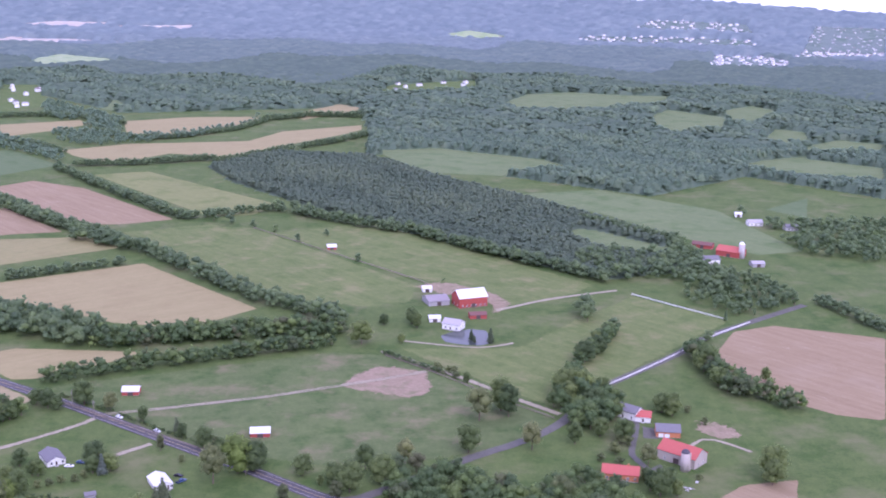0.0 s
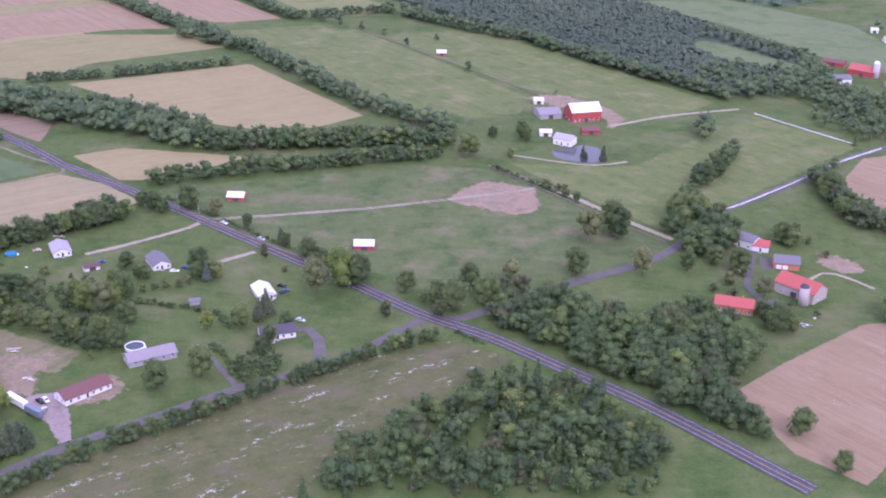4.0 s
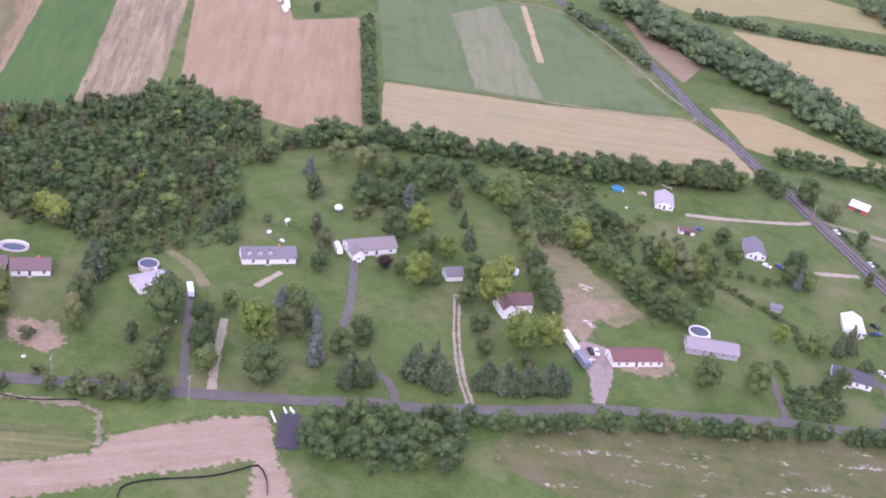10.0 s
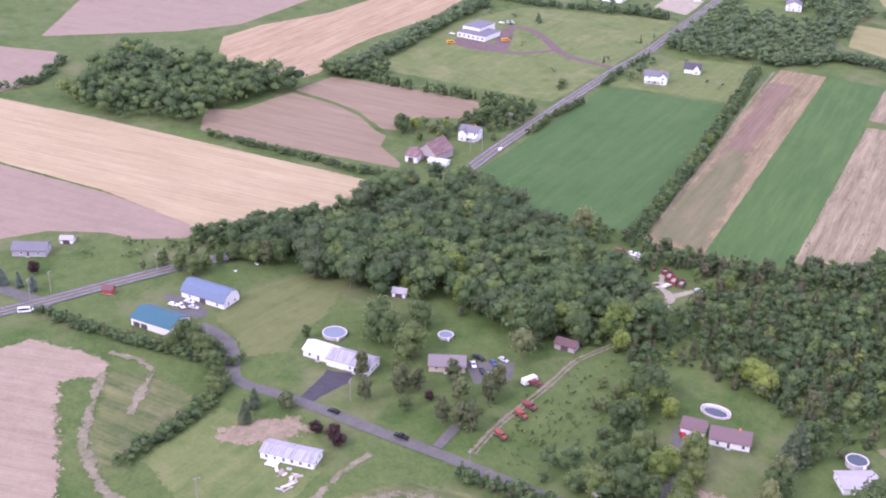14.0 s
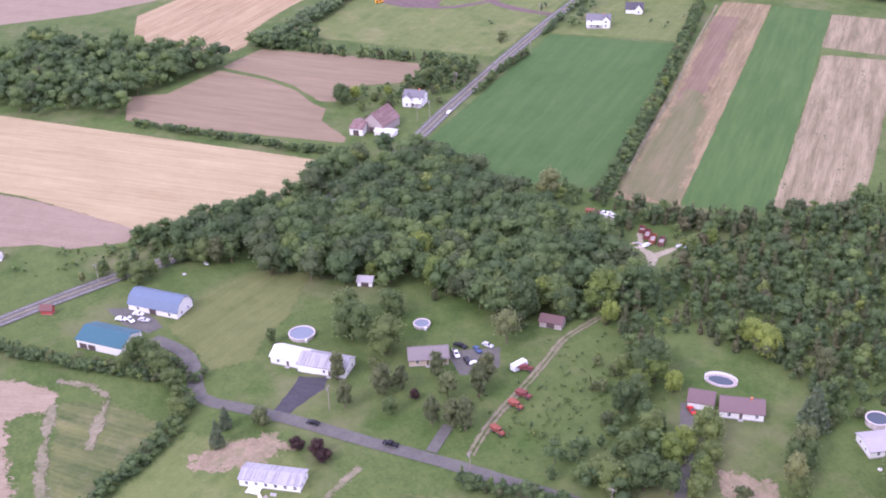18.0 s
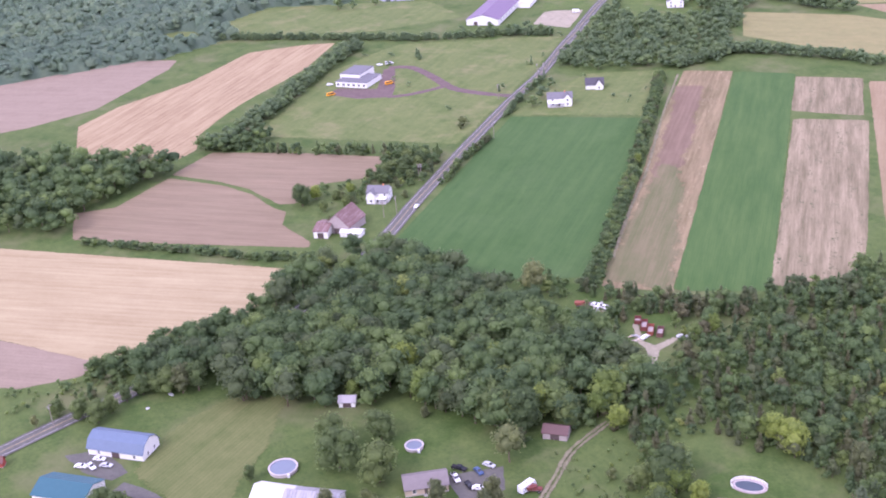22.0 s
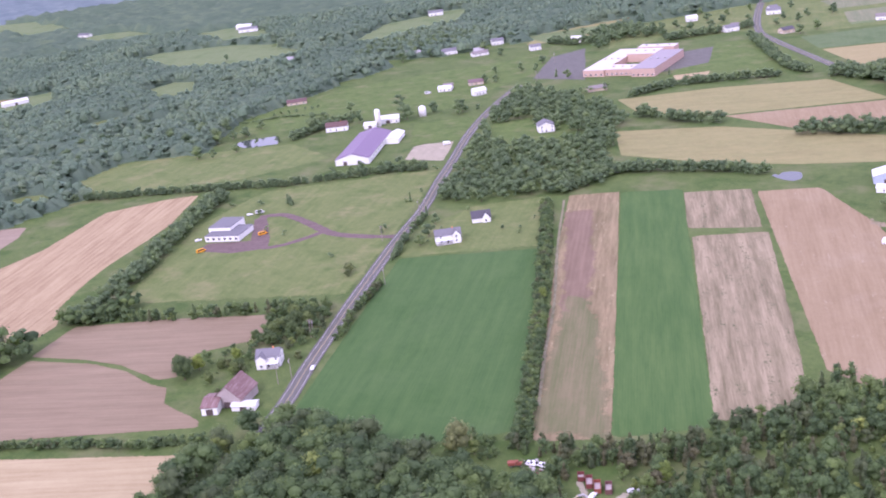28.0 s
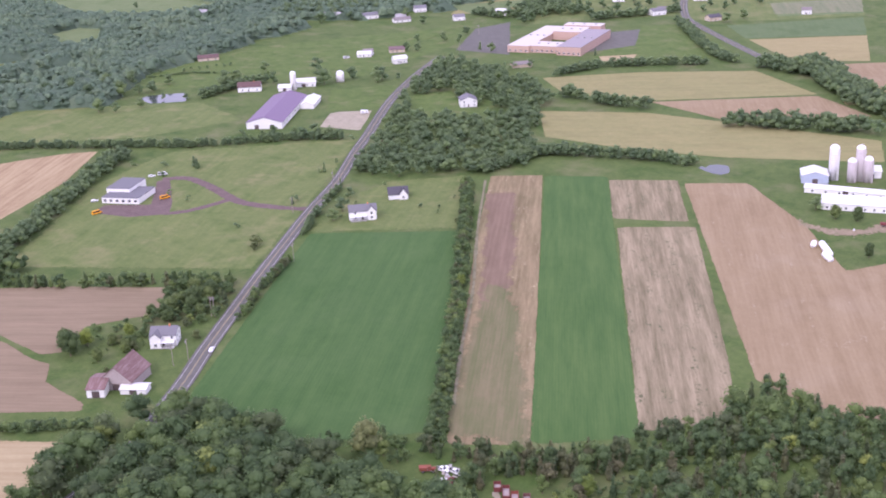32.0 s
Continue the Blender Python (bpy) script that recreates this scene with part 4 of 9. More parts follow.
field("green_f2", 'hay_green', 0.0389, [(372, 2076), (421, 2177), (464, 2131), (512, 2072), (457, 1868), (370, 1814), (340, 1852)])
field("green_f3", 'hay_green', 0.0432, [(520, 2174), (603, 2270), (633, 2183), (549, 1985), (486, 1936)])
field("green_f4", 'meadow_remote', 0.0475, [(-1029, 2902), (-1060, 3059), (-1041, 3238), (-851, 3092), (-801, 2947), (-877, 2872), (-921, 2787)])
field("green_f5", 'hay_green', 0.0518, [(386, 1510), (434, 1584), (493, 1625), (596, 1542), (545, 1404), (439, 1440)])
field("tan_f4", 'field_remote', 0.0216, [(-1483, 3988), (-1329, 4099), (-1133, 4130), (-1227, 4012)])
field("tan_f5", 'soil_tan', 0.0259, [(-258, 1992), (-189, 2170), (-132, 2107), (-226, 1930)])
field("pond_barn", 'water', 0.0734, [(3, 778), (13, 790), (25, 795), (34, 792), (40, 778), (38, 763), (29, 758), (16, 760), (6, 765)])
field("pink_e1", 'soil_pink', 0.0346, [(191, 755), (213, 800), (246, 816), (318, 790), (260, 633), (234, 641), (186, 688)])
field("pink_e2", 'soil_pink', 0.0389, [(83, 466), (109, 496), (156, 543), (185, 550), (152, 441), (125, 404), (102, 422)])
field("meadow", 'meadow', 0.0432, [(-10, 483), (-36, 497), (-83, 469), (-120, 430), (-170, 378), (-181, 365), (-191, 350), (-185, 334), (-160, 338), (-130, 356), (-87, 363), (-73, 395), (-50, 432)])
field("lot_g", 'mown_tan', 0.0475, [(-278, 478), (-267, 488), (-200, 461), (-202, 442), (-233, 445)])
field("arena", 'gravel', 0.0950, [(-983, 558), (-1013, 587), (-1012, 596), (-996, 616), (-972, 594), (-951, 573)])
field("paddock", 'lawn', 0.0648, [(-1086, 636), (-1055, 688), (-994, 623), (-1023, 590)])
field("farfield_1", 'hay_green', 0.0259, [(-1868, 666), (-1714, 819), (-1595, 819), (-1569, 737), (-1621, 663), (-1774, 660)])
field("farfield_2", 'hay_green', 0.0302, [(-1588, 854), (-1719, 1113), (-1680, 1150), (-1545, 1017), (-1539, 879)])
field("farfield_3", 'lawn', 0.0346, [(-1282, 556), (-1315, 702), (-1253, 881), (-1261, 945), (-1170, 856), (-1110, 684), (-1172, 596), (-1200, 527)])
field("farfield_4", 'lawn_olive', 0.0389, [(-1181, 335), (-1225, 411), (-1131, 533), (-1050, 529), (-1059, 446), (-1134, 346)])
field("school_lawn", 'lawn', 0.0432, [(-1006, 877), (-1086, 1036), (-1044, 1080), (-913, 966), (-936, 924)])
field("school_lot", 'asphalt', 0.0907, [(-1098, 957), (-1075, 1016), (-1019, 948), (-1032, 890)])
field("school_drive", 'asphalt', 0.0950, [(-1139, 819), (-1216, 909), (-1218, 961), (-1080, 838)])
field("ball_field", 'wheat', 0.0648, [(-1008, 887), (-988, 917), (-972, 893), (-991, 873)])
field("farfield_5", 'crop_teal', 0.0259, [(-1020, 1089), (-940, 1215), (-882, 1131), (-960, 1043)])
field("farfield_6", 'soil_tan', 0.0302, [(-954, 1040), (-880, 1128), (-810, 1025), (-865, 984)])
field("farfield_7", 'hay_green', 0.0346, [(-1369, 987), (-1322, 1088), (-1315, 1192), (-1298, 1125), (-1292, 971)])
field("farfield_8", 'hay_green', 0.0389, [(-1068, 1232), (-1018, 1331), (-954, 1236), (-1012, 1165)])
field("farfield_9", 'hay_green', 0.0432, [(-1721, 417), (-1735, 463), (-1729, 513), (-1623, 466), (-1591, 408)])
field("farfield_10", 'hay_green', 0.0475, [(-1580, 567), (-1603, 617), (-1561, 633), (-1454, 581), (-1475, 548)])
field("farfield_11", 'hay_green', 0.0518, [(-2705, 693), (-2625, 786), (-2358, 766), (-2410, 661)])
field("farfield_12", 'hay_green', 0.0216, [(-2030, 815), (-2013, 909), (-1793, 876), (-1824, 794)])
field("farfield_13", 'lawn_olive', 0.0259, [(-1189, 280), (-1189, 321), (-1144, 331), (-1131, 291)])
field("field_track", 'lawn_olive', 0.0302, [(-1449, 436), (-1454, 501), (-1407, 496), (-1389, 440)])
field("mown", 'mown', 0.0778, [(-516, 114), (-538, 136), (-546, 161), (-533, 179), (-504, 159), (-479, 138), (-478, 122)])
field("plot_k", 'lawn_olive', 0.0389, [(-418, 75), (-445, 107), (-419, 136), (-402, 140), (-381, 120), (-389, 87)])
field("lot_grey", 'gravel_purple', 0.0864, [(-911, 344), (-919, 357), (-898, 378), (-942, 403), (-943, 413), (-893, 390), (-873, 378), (-886, 357)])
field("lawn_s", 'lawn', 0.0907, [(-998, 656), (-1003, 704), (-933, 661), (-936, 622)])
field("site_bank", 'site_turf', 0.0310, [(-373, 95), (-373, 105), (-375, 123), (-381, 143), (-383, 162), (-364, 187), (-336, 212), (-310, 230), (-317, 204), (-331, 177), (-352, 155), (-357, 138), (-354, 120), (-353, 103), (-353, 93)])
field("site_grass", 'site_turf', 0.0518, [(-341, 176), (-336, 185), (-308, 220), (-280, 242), (-273, 237), (-279, 224), (-288, 210), (-301, 197), (-316, 187), (-330, 172)])
field("site_grass_2", 'site_turf', 0.0216, [(-482, 68), (-473, 85), (-446, 105), (-425, 76), (-416, 62), (-444, 60)])
field("dirt_site_3", 'dirt_site', 0.0281, [(-360, 135), (-359, 145), (-339, 165), (-318, 182), (-308, 187), (-300, 153), (-311, 124)])
field("pond_far", 'water', 0.0734, [(-707, 670), (-708, 675), (-704, 674), (-706, 681), (-703, 685), (-697, 687), (-691, 682), (-686, 674), (-687, 668), (-693, 667), (-699, 668)])
field("pond_farm", 'water', 0.0778, [(-1183, 499), (-1190, 513), (-1174, 542), (-1144, 526), (-1159, 502)])
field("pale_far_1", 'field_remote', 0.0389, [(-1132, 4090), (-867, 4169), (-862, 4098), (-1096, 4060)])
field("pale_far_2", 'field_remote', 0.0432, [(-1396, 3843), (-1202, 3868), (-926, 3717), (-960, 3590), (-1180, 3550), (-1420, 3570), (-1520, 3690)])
field("green_f6", 'hay_green', 0.0475, [(481, 1758), (553, 1929), (598, 1894), (566, 1757), (518, 1713)])
field("green_f7", 'hay_green', 0.0518, [(494, 1674), (616, 1807), (678, 1767), (638, 1652), (535, 1639)])
field("green_f8", 'hay_green', 0.0216, [(-588, 2022), (-619, 2212), (-533, 2049), (-525, 1996)])
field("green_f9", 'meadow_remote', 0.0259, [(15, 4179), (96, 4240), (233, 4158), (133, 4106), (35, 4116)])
field("far_a", 'hay_green', 0.0302, [(-1868, 649), (-1888, 709), (-1814, 804), (-1743, 828), (-1603, 744), (-1595, 690), (-1676, 651)])
field("far_c", 'soil_tan', 0.0346, [(-1768, 429), (-1714, 478), (-1603, 485), (-1597, 431), (-1611, 394)])
field("far_f", 'hay_green', 0.0389, [(-2828, 702), (-2742, 786), (-2521, 752), (-2551, 635)])
field("far_g", 'hay_green', 0.0432, [(-2301, 715), (-2252, 802), (-2095, 812), (-2040, 758), (-2127, 690)])
field("far_h", 'hay_green', 0.0475, [(-1638, 834), (-1621, 893), (-1708, 995), (-1706, 1080), (-1618, 1096), (-1547, 976), (-1551, 898), (-1568, 853)])
field("school_glade", 'lawn', 0.0950, [(-1015, 663), (-1005, 690), (-968, 672), (-934, 674), (-959, 707), (-931, 689), (-918, 654), (-950, 622)])
field("glade_w", 'lawn_olive', 0.0300, [(-1338, 428), (-1364, 466), (-1384, 509), (-1372, 536), (-1330, 532), (-1329, 482), (-1310, 435)])
field("village_field_1", 'hay_yellow', 0.0340, [(-1312, 951), (-1361, 1008), (-1346, 1090), (-1320, 1187), (-1290, 1168), (-1294, 1063), (-1274, 1008)])
field("village_field_2", 'hay_green', 0.0380, [(-1399, 1263), (-1438, 1336), (-1380, 1418), (-1304, 1340), (-1315, 1267), (-1353, 1229)])
field("village_field_3", 'hay_green', 0.0340, [(-1274, 1393), (-1176, 1562), (-1106, 1458), (-1135, 1393), (-1223, 1343)])
field("village_field_4", 'crop_pale', 0.0380, [(-1156, 1295), (-1071, 1408), (-1029, 1345), (-1096, 1252)])
field("village_field_5", 'crop_pale', 0.0420, [(-1073, 1233), (-1011, 1320), (-958, 1243), (-1023, 1175)])
field("village_green", 'lawn_olive', 0.0170, [(-1186, 967), (-1160, 1022), (-1104, 1102), (-1050, 1096), (-1007, 1139), (-946, 1224), (-1024, 1338), (-1217, 1290), (-1316, 1214), (-1268, 1156), (-1262, 1044)])
field("strip_weeds", 'strip_weedy', 0.0740, [(-552, 336), (-521, 351), (-556, 384), (-578, 400), (-606, 424), (-640, 448), (-652, 444), (-606, 394)])
field("tan_strip", 'soil_tan', 0.0648, [(-512, 959), (-474, 1019), (-428, 1046), (-412, 1028), (-470, 986)])
field("brown_dark", 'soil_umber', 0.0691, [(-766, 540), (-753, 553), (-706, 510), (-675, 483), (-649, 456), (-618, 428), (-630, 420), (-653, 439), (-686, 471), (-725, 506)])
field("bare_farm", 'clay', 0.0734, [(147, 615), (151, 626), (160, 627), (168, 618), (168, 605), (157, 603)])
field("farm_yard", 'asphalt', 0.0778, [(117, 618), (125, 614), (127, 606), (122, 600), (115, 601)])
field("farm_yard_low", 'asphalt', 0.0778, [(109, 558), (118, 566), (119, 548), (116, 534), (110, 533)])
field("dairy_yard", 'clay', 0.0778, [(-595, 624), (-575, 623), (-562, 636), (-551, 657), (-557, 706), (-569, 731), (-576, 715), (-563, 674), (-569, 643), (-585, 628), (-601, 630)])
field("glade_strip", 'hay_green', 0.0346, [(135, 1140), (163, 1122), (217, 1055), (195, 1019), (147, 1039), (124, 1094)])
field("rust_west", 'soil_dusky', 0.0389, [(-974, -30), (-962, 16), (-939, 56), (-913, 57), (-863, 40), (-853, 19), (-852, -22)])
road("main_road", 'asphalt', 8.5, 0.2600, [(-541, 25), (-548, 48), (-558, 76), (-566, 101), (-577, 140), (-606, 218), (-649, 270), (-682, 303), (-717, 339), (-746, 369), (-777, 402), (-816, 444), (-854, 488), (-905, 538), (-935, 569), (-1010, 644), (-1073, 718), (-1126, 790)])
road("far_road", 'asphalt', 9, 0.2800, [(-882, 972), (-1025, 1059), (-1098, 1114), (-1210, 1248), (-1394, 1496)])
road("cross_road", 'asphalt', 7, 0.1700, [(-542, 47), (-560, 30), (-574, 15)])
road("county_road", 'asphalt_county', 8.5, 0.2400, [(-668, 873), (-610, 858), (-483, 803), (-415, 777), (-355, 739), (-301, 694), (-296, 692), (-249, 661), (-218, 640), (-167, 603), (-126, 573), (-92, 549), (-55, 521), (-21, 502), (10, 479), (41, 456), (67, 433), (90, 411), (104, 398)])
road("farm_road", 'asphalt', 6.5, 0.1750, [(-49, 521), (-36, 520), (19, 570), (47, 593), (72, 622), (98, 674), (121, 701), (160, 745), (191, 786), (231, 824), (285, 872)])
road("residential_road", 'asphalt', 5.6, 0.1775, [(-49, 521), (-57, 512), (-80, 478), (-94, 464), (-124, 440), (-150, 414), (-175, 390), (-196, 363), (-206, 352), (-219, 337), (-233, 325), (-246, 310), (-264, 292), (-278, 278), (-306, 253), (-317, 242), (-381, 189), (-393, 179), (-414, 160), (-437, 140), (-452, 125), (-463, 115), (-485, 117), (-497, 115), (-510, 107)])
road("barn_lane", 'gravel', 4, 0.1800, [(44, 842), (88, 876), (144, 905)])
road("farm_lane", 'gravel', 4, 0.1825, [(-36, 743), (-6, 714), (22, 687), (47, 659), (72, 634)])
road("pond_lane", 'gravel', 2.6, 0.1850, [(-23, 765), (21, 754), (40, 757), (53, 765)])
two_track("pasture_track", 'gravel', 3.4, 0.1875, [(-193, 620), (-172, 627), (-150, 635), (-101, 654), (-57, 676), (-30, 690), (-6, 704)])
road("dw_a", 'asphalt', 3.2, 0.1900, [(-329, 324), (-300, 298), (-277, 278)])
road("dw_b", 'gravel', 3.2, 0.1925, [(-304, 320), (-284, 298), (-273, 287)])
road("dw_c", 'asphalt', 3.5, 0.1950, [(-305, 393), (-284, 369), (-272, 352)])
two_track("dw_d", 'gravel', 3.2, 0.1975, [(-260, 408), (-239, 382), (-222, 364), (-209, 353)])
road("dw_e", 'asphalt', 3, 0.2000, [(-142, 465), (-129, 448), (-122, 439)])
road("dw_f", 'asphalt', 5.5, 0.2025, [(-111, 497), (-105, 497), (-99, 489), (-94, 468)])
road("dw_g", 'gravel', 3.5, 0.2050, [(-237, 564), (-218, 582), (-195, 608), (-191, 616)])
road("dw_h", 'gravel', 3.5, 0.2075, [(-170, 561), (-151, 581)])
road("dw_i", 'asphalt', 3.6, 0.2100, [(-381, 266), (-362, 253), (-338, 233)])
road("dw_j", 'asphalt', 4, 0.2125, [(-410, 189), (-399, 178)])
two_track("trail", 'track', 2.9, 0.2150, [(-392, 189), (-399, 196), (-408, 206), (-421, 224), (-431, 237), (-442, 251), (-450, 271)])
road("dw_l", 'asphalt', 3.2, 0.2160, [(-244, 340), (-238, 340), (-231, 336), (-224, 330)])
road("dw_east", 'asphalt', 3.4, 0.2165, [(116, 640), (114, 619), (109, 597), (105, 577), (110, 560), (113, 540)])
road("lane_east", 'gravel', 2.4, 0.2170, [(139, 591), (147, 600), (154, 600), (162, 593), (170, 584)])
road("dw_k", 'gravel', 3, 0.2175, [(-316, 361), (-314, 345)])
road("site_stub", 'asphalt_dark', 7.5, 0.2200, [(-246, 299), (-233, 285)])
road("berm_a", 'track', 3.6, 0.2225, [(-481, 66), (-463, 62), (-445, 58), (-427, 57), (-413, 60), (-401, 64), (-392, 73)])
road("berm_d", 'track', 2.4, 0.2225, [(-496, 69), (-487, 80), (-477, 85), (-469, 82), (-458, 77), (-448, 74)])
road("berm_c", 'track', 2.0, 0.2250, [(-366, 186), (-357, 194), (-337, 210), (-318, 228), (-304, 239), (-292, 249), (-286, 250), (-273, 240)])
road("berm_b", 'track', 4.2, 0.2275, [(-365, 91), (-367, 104), (-370, 122), (-375, 141), (-375, 161), (-361, 176), (-343, 190), (-323, 207), (-308, 221)])
road("berm_e", 'mown_tan', 3.0, 0.2275, [(-353, 123), (-356, 137), (-357, 154), (-347, 164), (-336, 176), (-323, 187)])
road("lane_grey", 'gravel_purple', 7.5, 0.1100, [(-944, 408), (-934, 421), (-904, 423), (-863, 421), (-838, 431), (-814, 447)])
road("lane_loop", 'gravel_purple', 6, 0.1125, [(-876, 376), (-870, 388), (-870, 408), (-872, 420)])
road("strip_track", 'track', 1.6, 0.1150, [(-786, 557), (-720, 495), (-648, 431), (-604, 388), (-565, 352)])
road("worn_path", 'mown_tan', 4.5, 0.1175, [(-356, 335), (-346, 335), (-337, 334), (-326, 329)])
road("inner_berm", 'track', 2.5, 0.1200, [(-386, 99), (-380, 107), (-374, 115), (-379, 127), (-394, 142), (-401, 154)])
road("field_edge", 'track', 2.4, 0.1225, [(-495, 764), (-465, 781), (-427, 765), (-382, 740), (-339, 712), (-298, 685), (-330, 654), (-367, 622)])

# ---- kinds of buildings ----
PART_MESHES = {}


def part(name, bm, material, parent, label="", m=None):
    """One mesh object under a thing or a part, from a bmesh or from ready mesh data."""
    if isinstance(bm, bpy.types.Mesh):
        me = bm
    else:
        me = bpy.data.meshes.new(name)
        bm.normal_update()
        bm.to_mesh(me)
        bm.free()
        for k in material if isinstance(material, (list, tuple)) else [material]:
            me.materials.append(MATS[k])
    ob = new(name, me)
    ob.parent = parent
    if m is not None:
        ob.matrix_basis = m
    if label:
        ob["label"] = label
    return ob


def thing(name, label, category, x, y, yaw=0.0, z=0.0, group=""):
    ob = new(name)
    ob.matrix_basis = pose(x, y, z, 0, 0, yaw)
    return tagged(ob, label, category, group)


def box(bm, x0, x1, y0, y1, z0, z1, bevel=0.0, mat=0):
    v = [bm.verts.new(p) for p in ((x0, y0, z0), (x1, y0, z0), (x1, y1, z0), (x0, y1, z0), (x0, y0, z1), (x1, y0, z1), (x1, y1, z1), (x0, y1, z1))]
    fs = [bm.faces.new([v[i] for i in q]) for q in ((3, 2, 1, 0), (4, 5, 6, 7), (0, 1, 5, 4), (1, 2, 6, 5), (2, 3, 7, 6), (3, 0, 4, 7))]
    for f in fs:
        f.material_index = mat
    if bevel:
        bmesh.ops.bevel(bm, geom=list({e for f in fs for e in f.edges}), offset=bevel, segments=1, affect="EDGES")
    return bm


def boxed(x0, x1, y0, y1, z0, z1, bevel=0.0):
    return box(bmesh.new(), x0, x1, y0, y1, z0, z1, bevel)


def prism(bm, outline, y0, y1):
    """A cross-section in x and z, drawn out along y."""
    a = [bm.verts.new((x, y0, z)) for x, z in outline]
    b = [bm.verts.new((x, y1, z)) for x, z in outline]
    n = len(a)
    bm.faces.new(a)
    bm.faces.new(list(reversed(b)))
    for i in range(n):
        bm.faces.new((a[i], b[i], b[(i + 1) % n], a[(i + 1) % n]))
    bmesh.ops.recalc_face_normals(bm, faces=bm.faces)
    return bm


def tube(bm, r0, r1, z0, z1, n=16, cx=0.0, cy=0.0, cap=True):
    a = [bm.verts.new((cx + r0 * math.cos(2 * math.pi * i / n), cy + r0 * math.sin(2 * math.pi * i / n), z0)) for i in range(n)]
    b = [bm.verts.new((cx + r1 * math.cos(2 * math.pi * i / n), cy + r1 * math.sin(2 * math.pi * i / n), z1)) for i in range(n)]
    for i in range(n):
        f = bm.faces.new((a[i], a[(i + 1) % n], b[(i + 1) % n], b[i]))
        f.smooth = n > 8
    if cap:
        bm.faces.new(b)
        bm.faces.new(list(reversed(a)))
    return bm


def window_part(parent, w, h, m):
    """A framed window with a recessed pane, set on the outside of a wall."""
    key = ("window", round(w, 2), round(h, 2))
    if key not in PART_MESHES:
        bm = bmesh.new()
        for x0, x1, z0, z1 in ((-w / 2 - 0.1, w / 2 + 0.1, -0.12, 0), (-w / 2 - 0.1, w / 2 + 0.1, h, h + 0.1), (-w / 2 - 0.1, -w / 2, 0, h), (w / 2, w / 2 + 0.1, 0, h), (-w / 2, w / 2, h / 2 - 0.04, h / 2 + 0.04)):
            box(bm, x0, x1, -0.09, 0.02, z0, z1)
        f = part("window", bm, "trim_white", parent, m=m)
        p = part("pane", boxed(-w / 2, w / 2, -0.03, 0.015, 0, h), "glass", f, "dark window glass")
        PART_MESHES[key] = (f.data, p.data)
        return f
    a, b = PART_MESHES[key]
    f = part("window", a, None, parent, m=m)
    part("pane", b, None, f, "dark window glass")
    return f


def gable_outline(d, h, r, gambrel):
    if gambrel:
        return [(0, 0), (d, 0), (d, h), (d * 0.84, h + r * 0.62), (d / 2, h + r), (d * 0.16, h + r * 0.62), (0, h)]
    return [(0, 0), (d, 0), (d, h), (d / 2, h + r), (0, h)]


def roof_shell(d, h, r, gambrel, over, thick):
    """Cross-section of a roof skin with eaves, a ring of one thickness."""
    top = [p for p in gable_outline(d, h, r, gambrel)[2:]]
    a, b = top[0], top[1]
    s = (b[1] - a[1]) / (b[0] - a[0])
    lo = [(d + over, h + s * over)] + top[1:-1] + [(-over, h + s * over)]
    return [(x, z + 0.02) for x, z in lo] + [(x, z + thick) for x, z in reversed(lo)]




def shell(parent, x0, x1, y0, y1, h, r, wall, roof, ridge="x", gambrel=False, over=0.45):
    """Walls with gables and a pitched roof over a rectangle of the plan. The ridge runs along x or y."""
    L, D = x1 - x0, y1 - y0
    if ridge == "x":
        m = Matrix.Translation((x0, y0, 0)) @ Matrix(((0, 1, 0, 0), (1, 0, 0, 0), (0, 0, 1, 0), (0, 0, 0, 1)))
        d, run = D, L
    else:
        m = Matrix.Translation((x0, y0, 0))
        d, run = L, D
    for nm, outline, a, b, mt in (("wall", gable_outline(d, h, r, gambrel), 0, run, wall), ("roof", roof_shell(d, h, r, gambrel, over, 0.22), -over, run + over, roof)):
        bm = prism(bmesh.new(), outline, a, b)
        bmesh.ops.transform(bm, matrix=m, verts=bm.verts)
        bmesh.ops.recalc_face_normals(bm, faces=bm.faces)
        part(nm, bm, mt, parent)


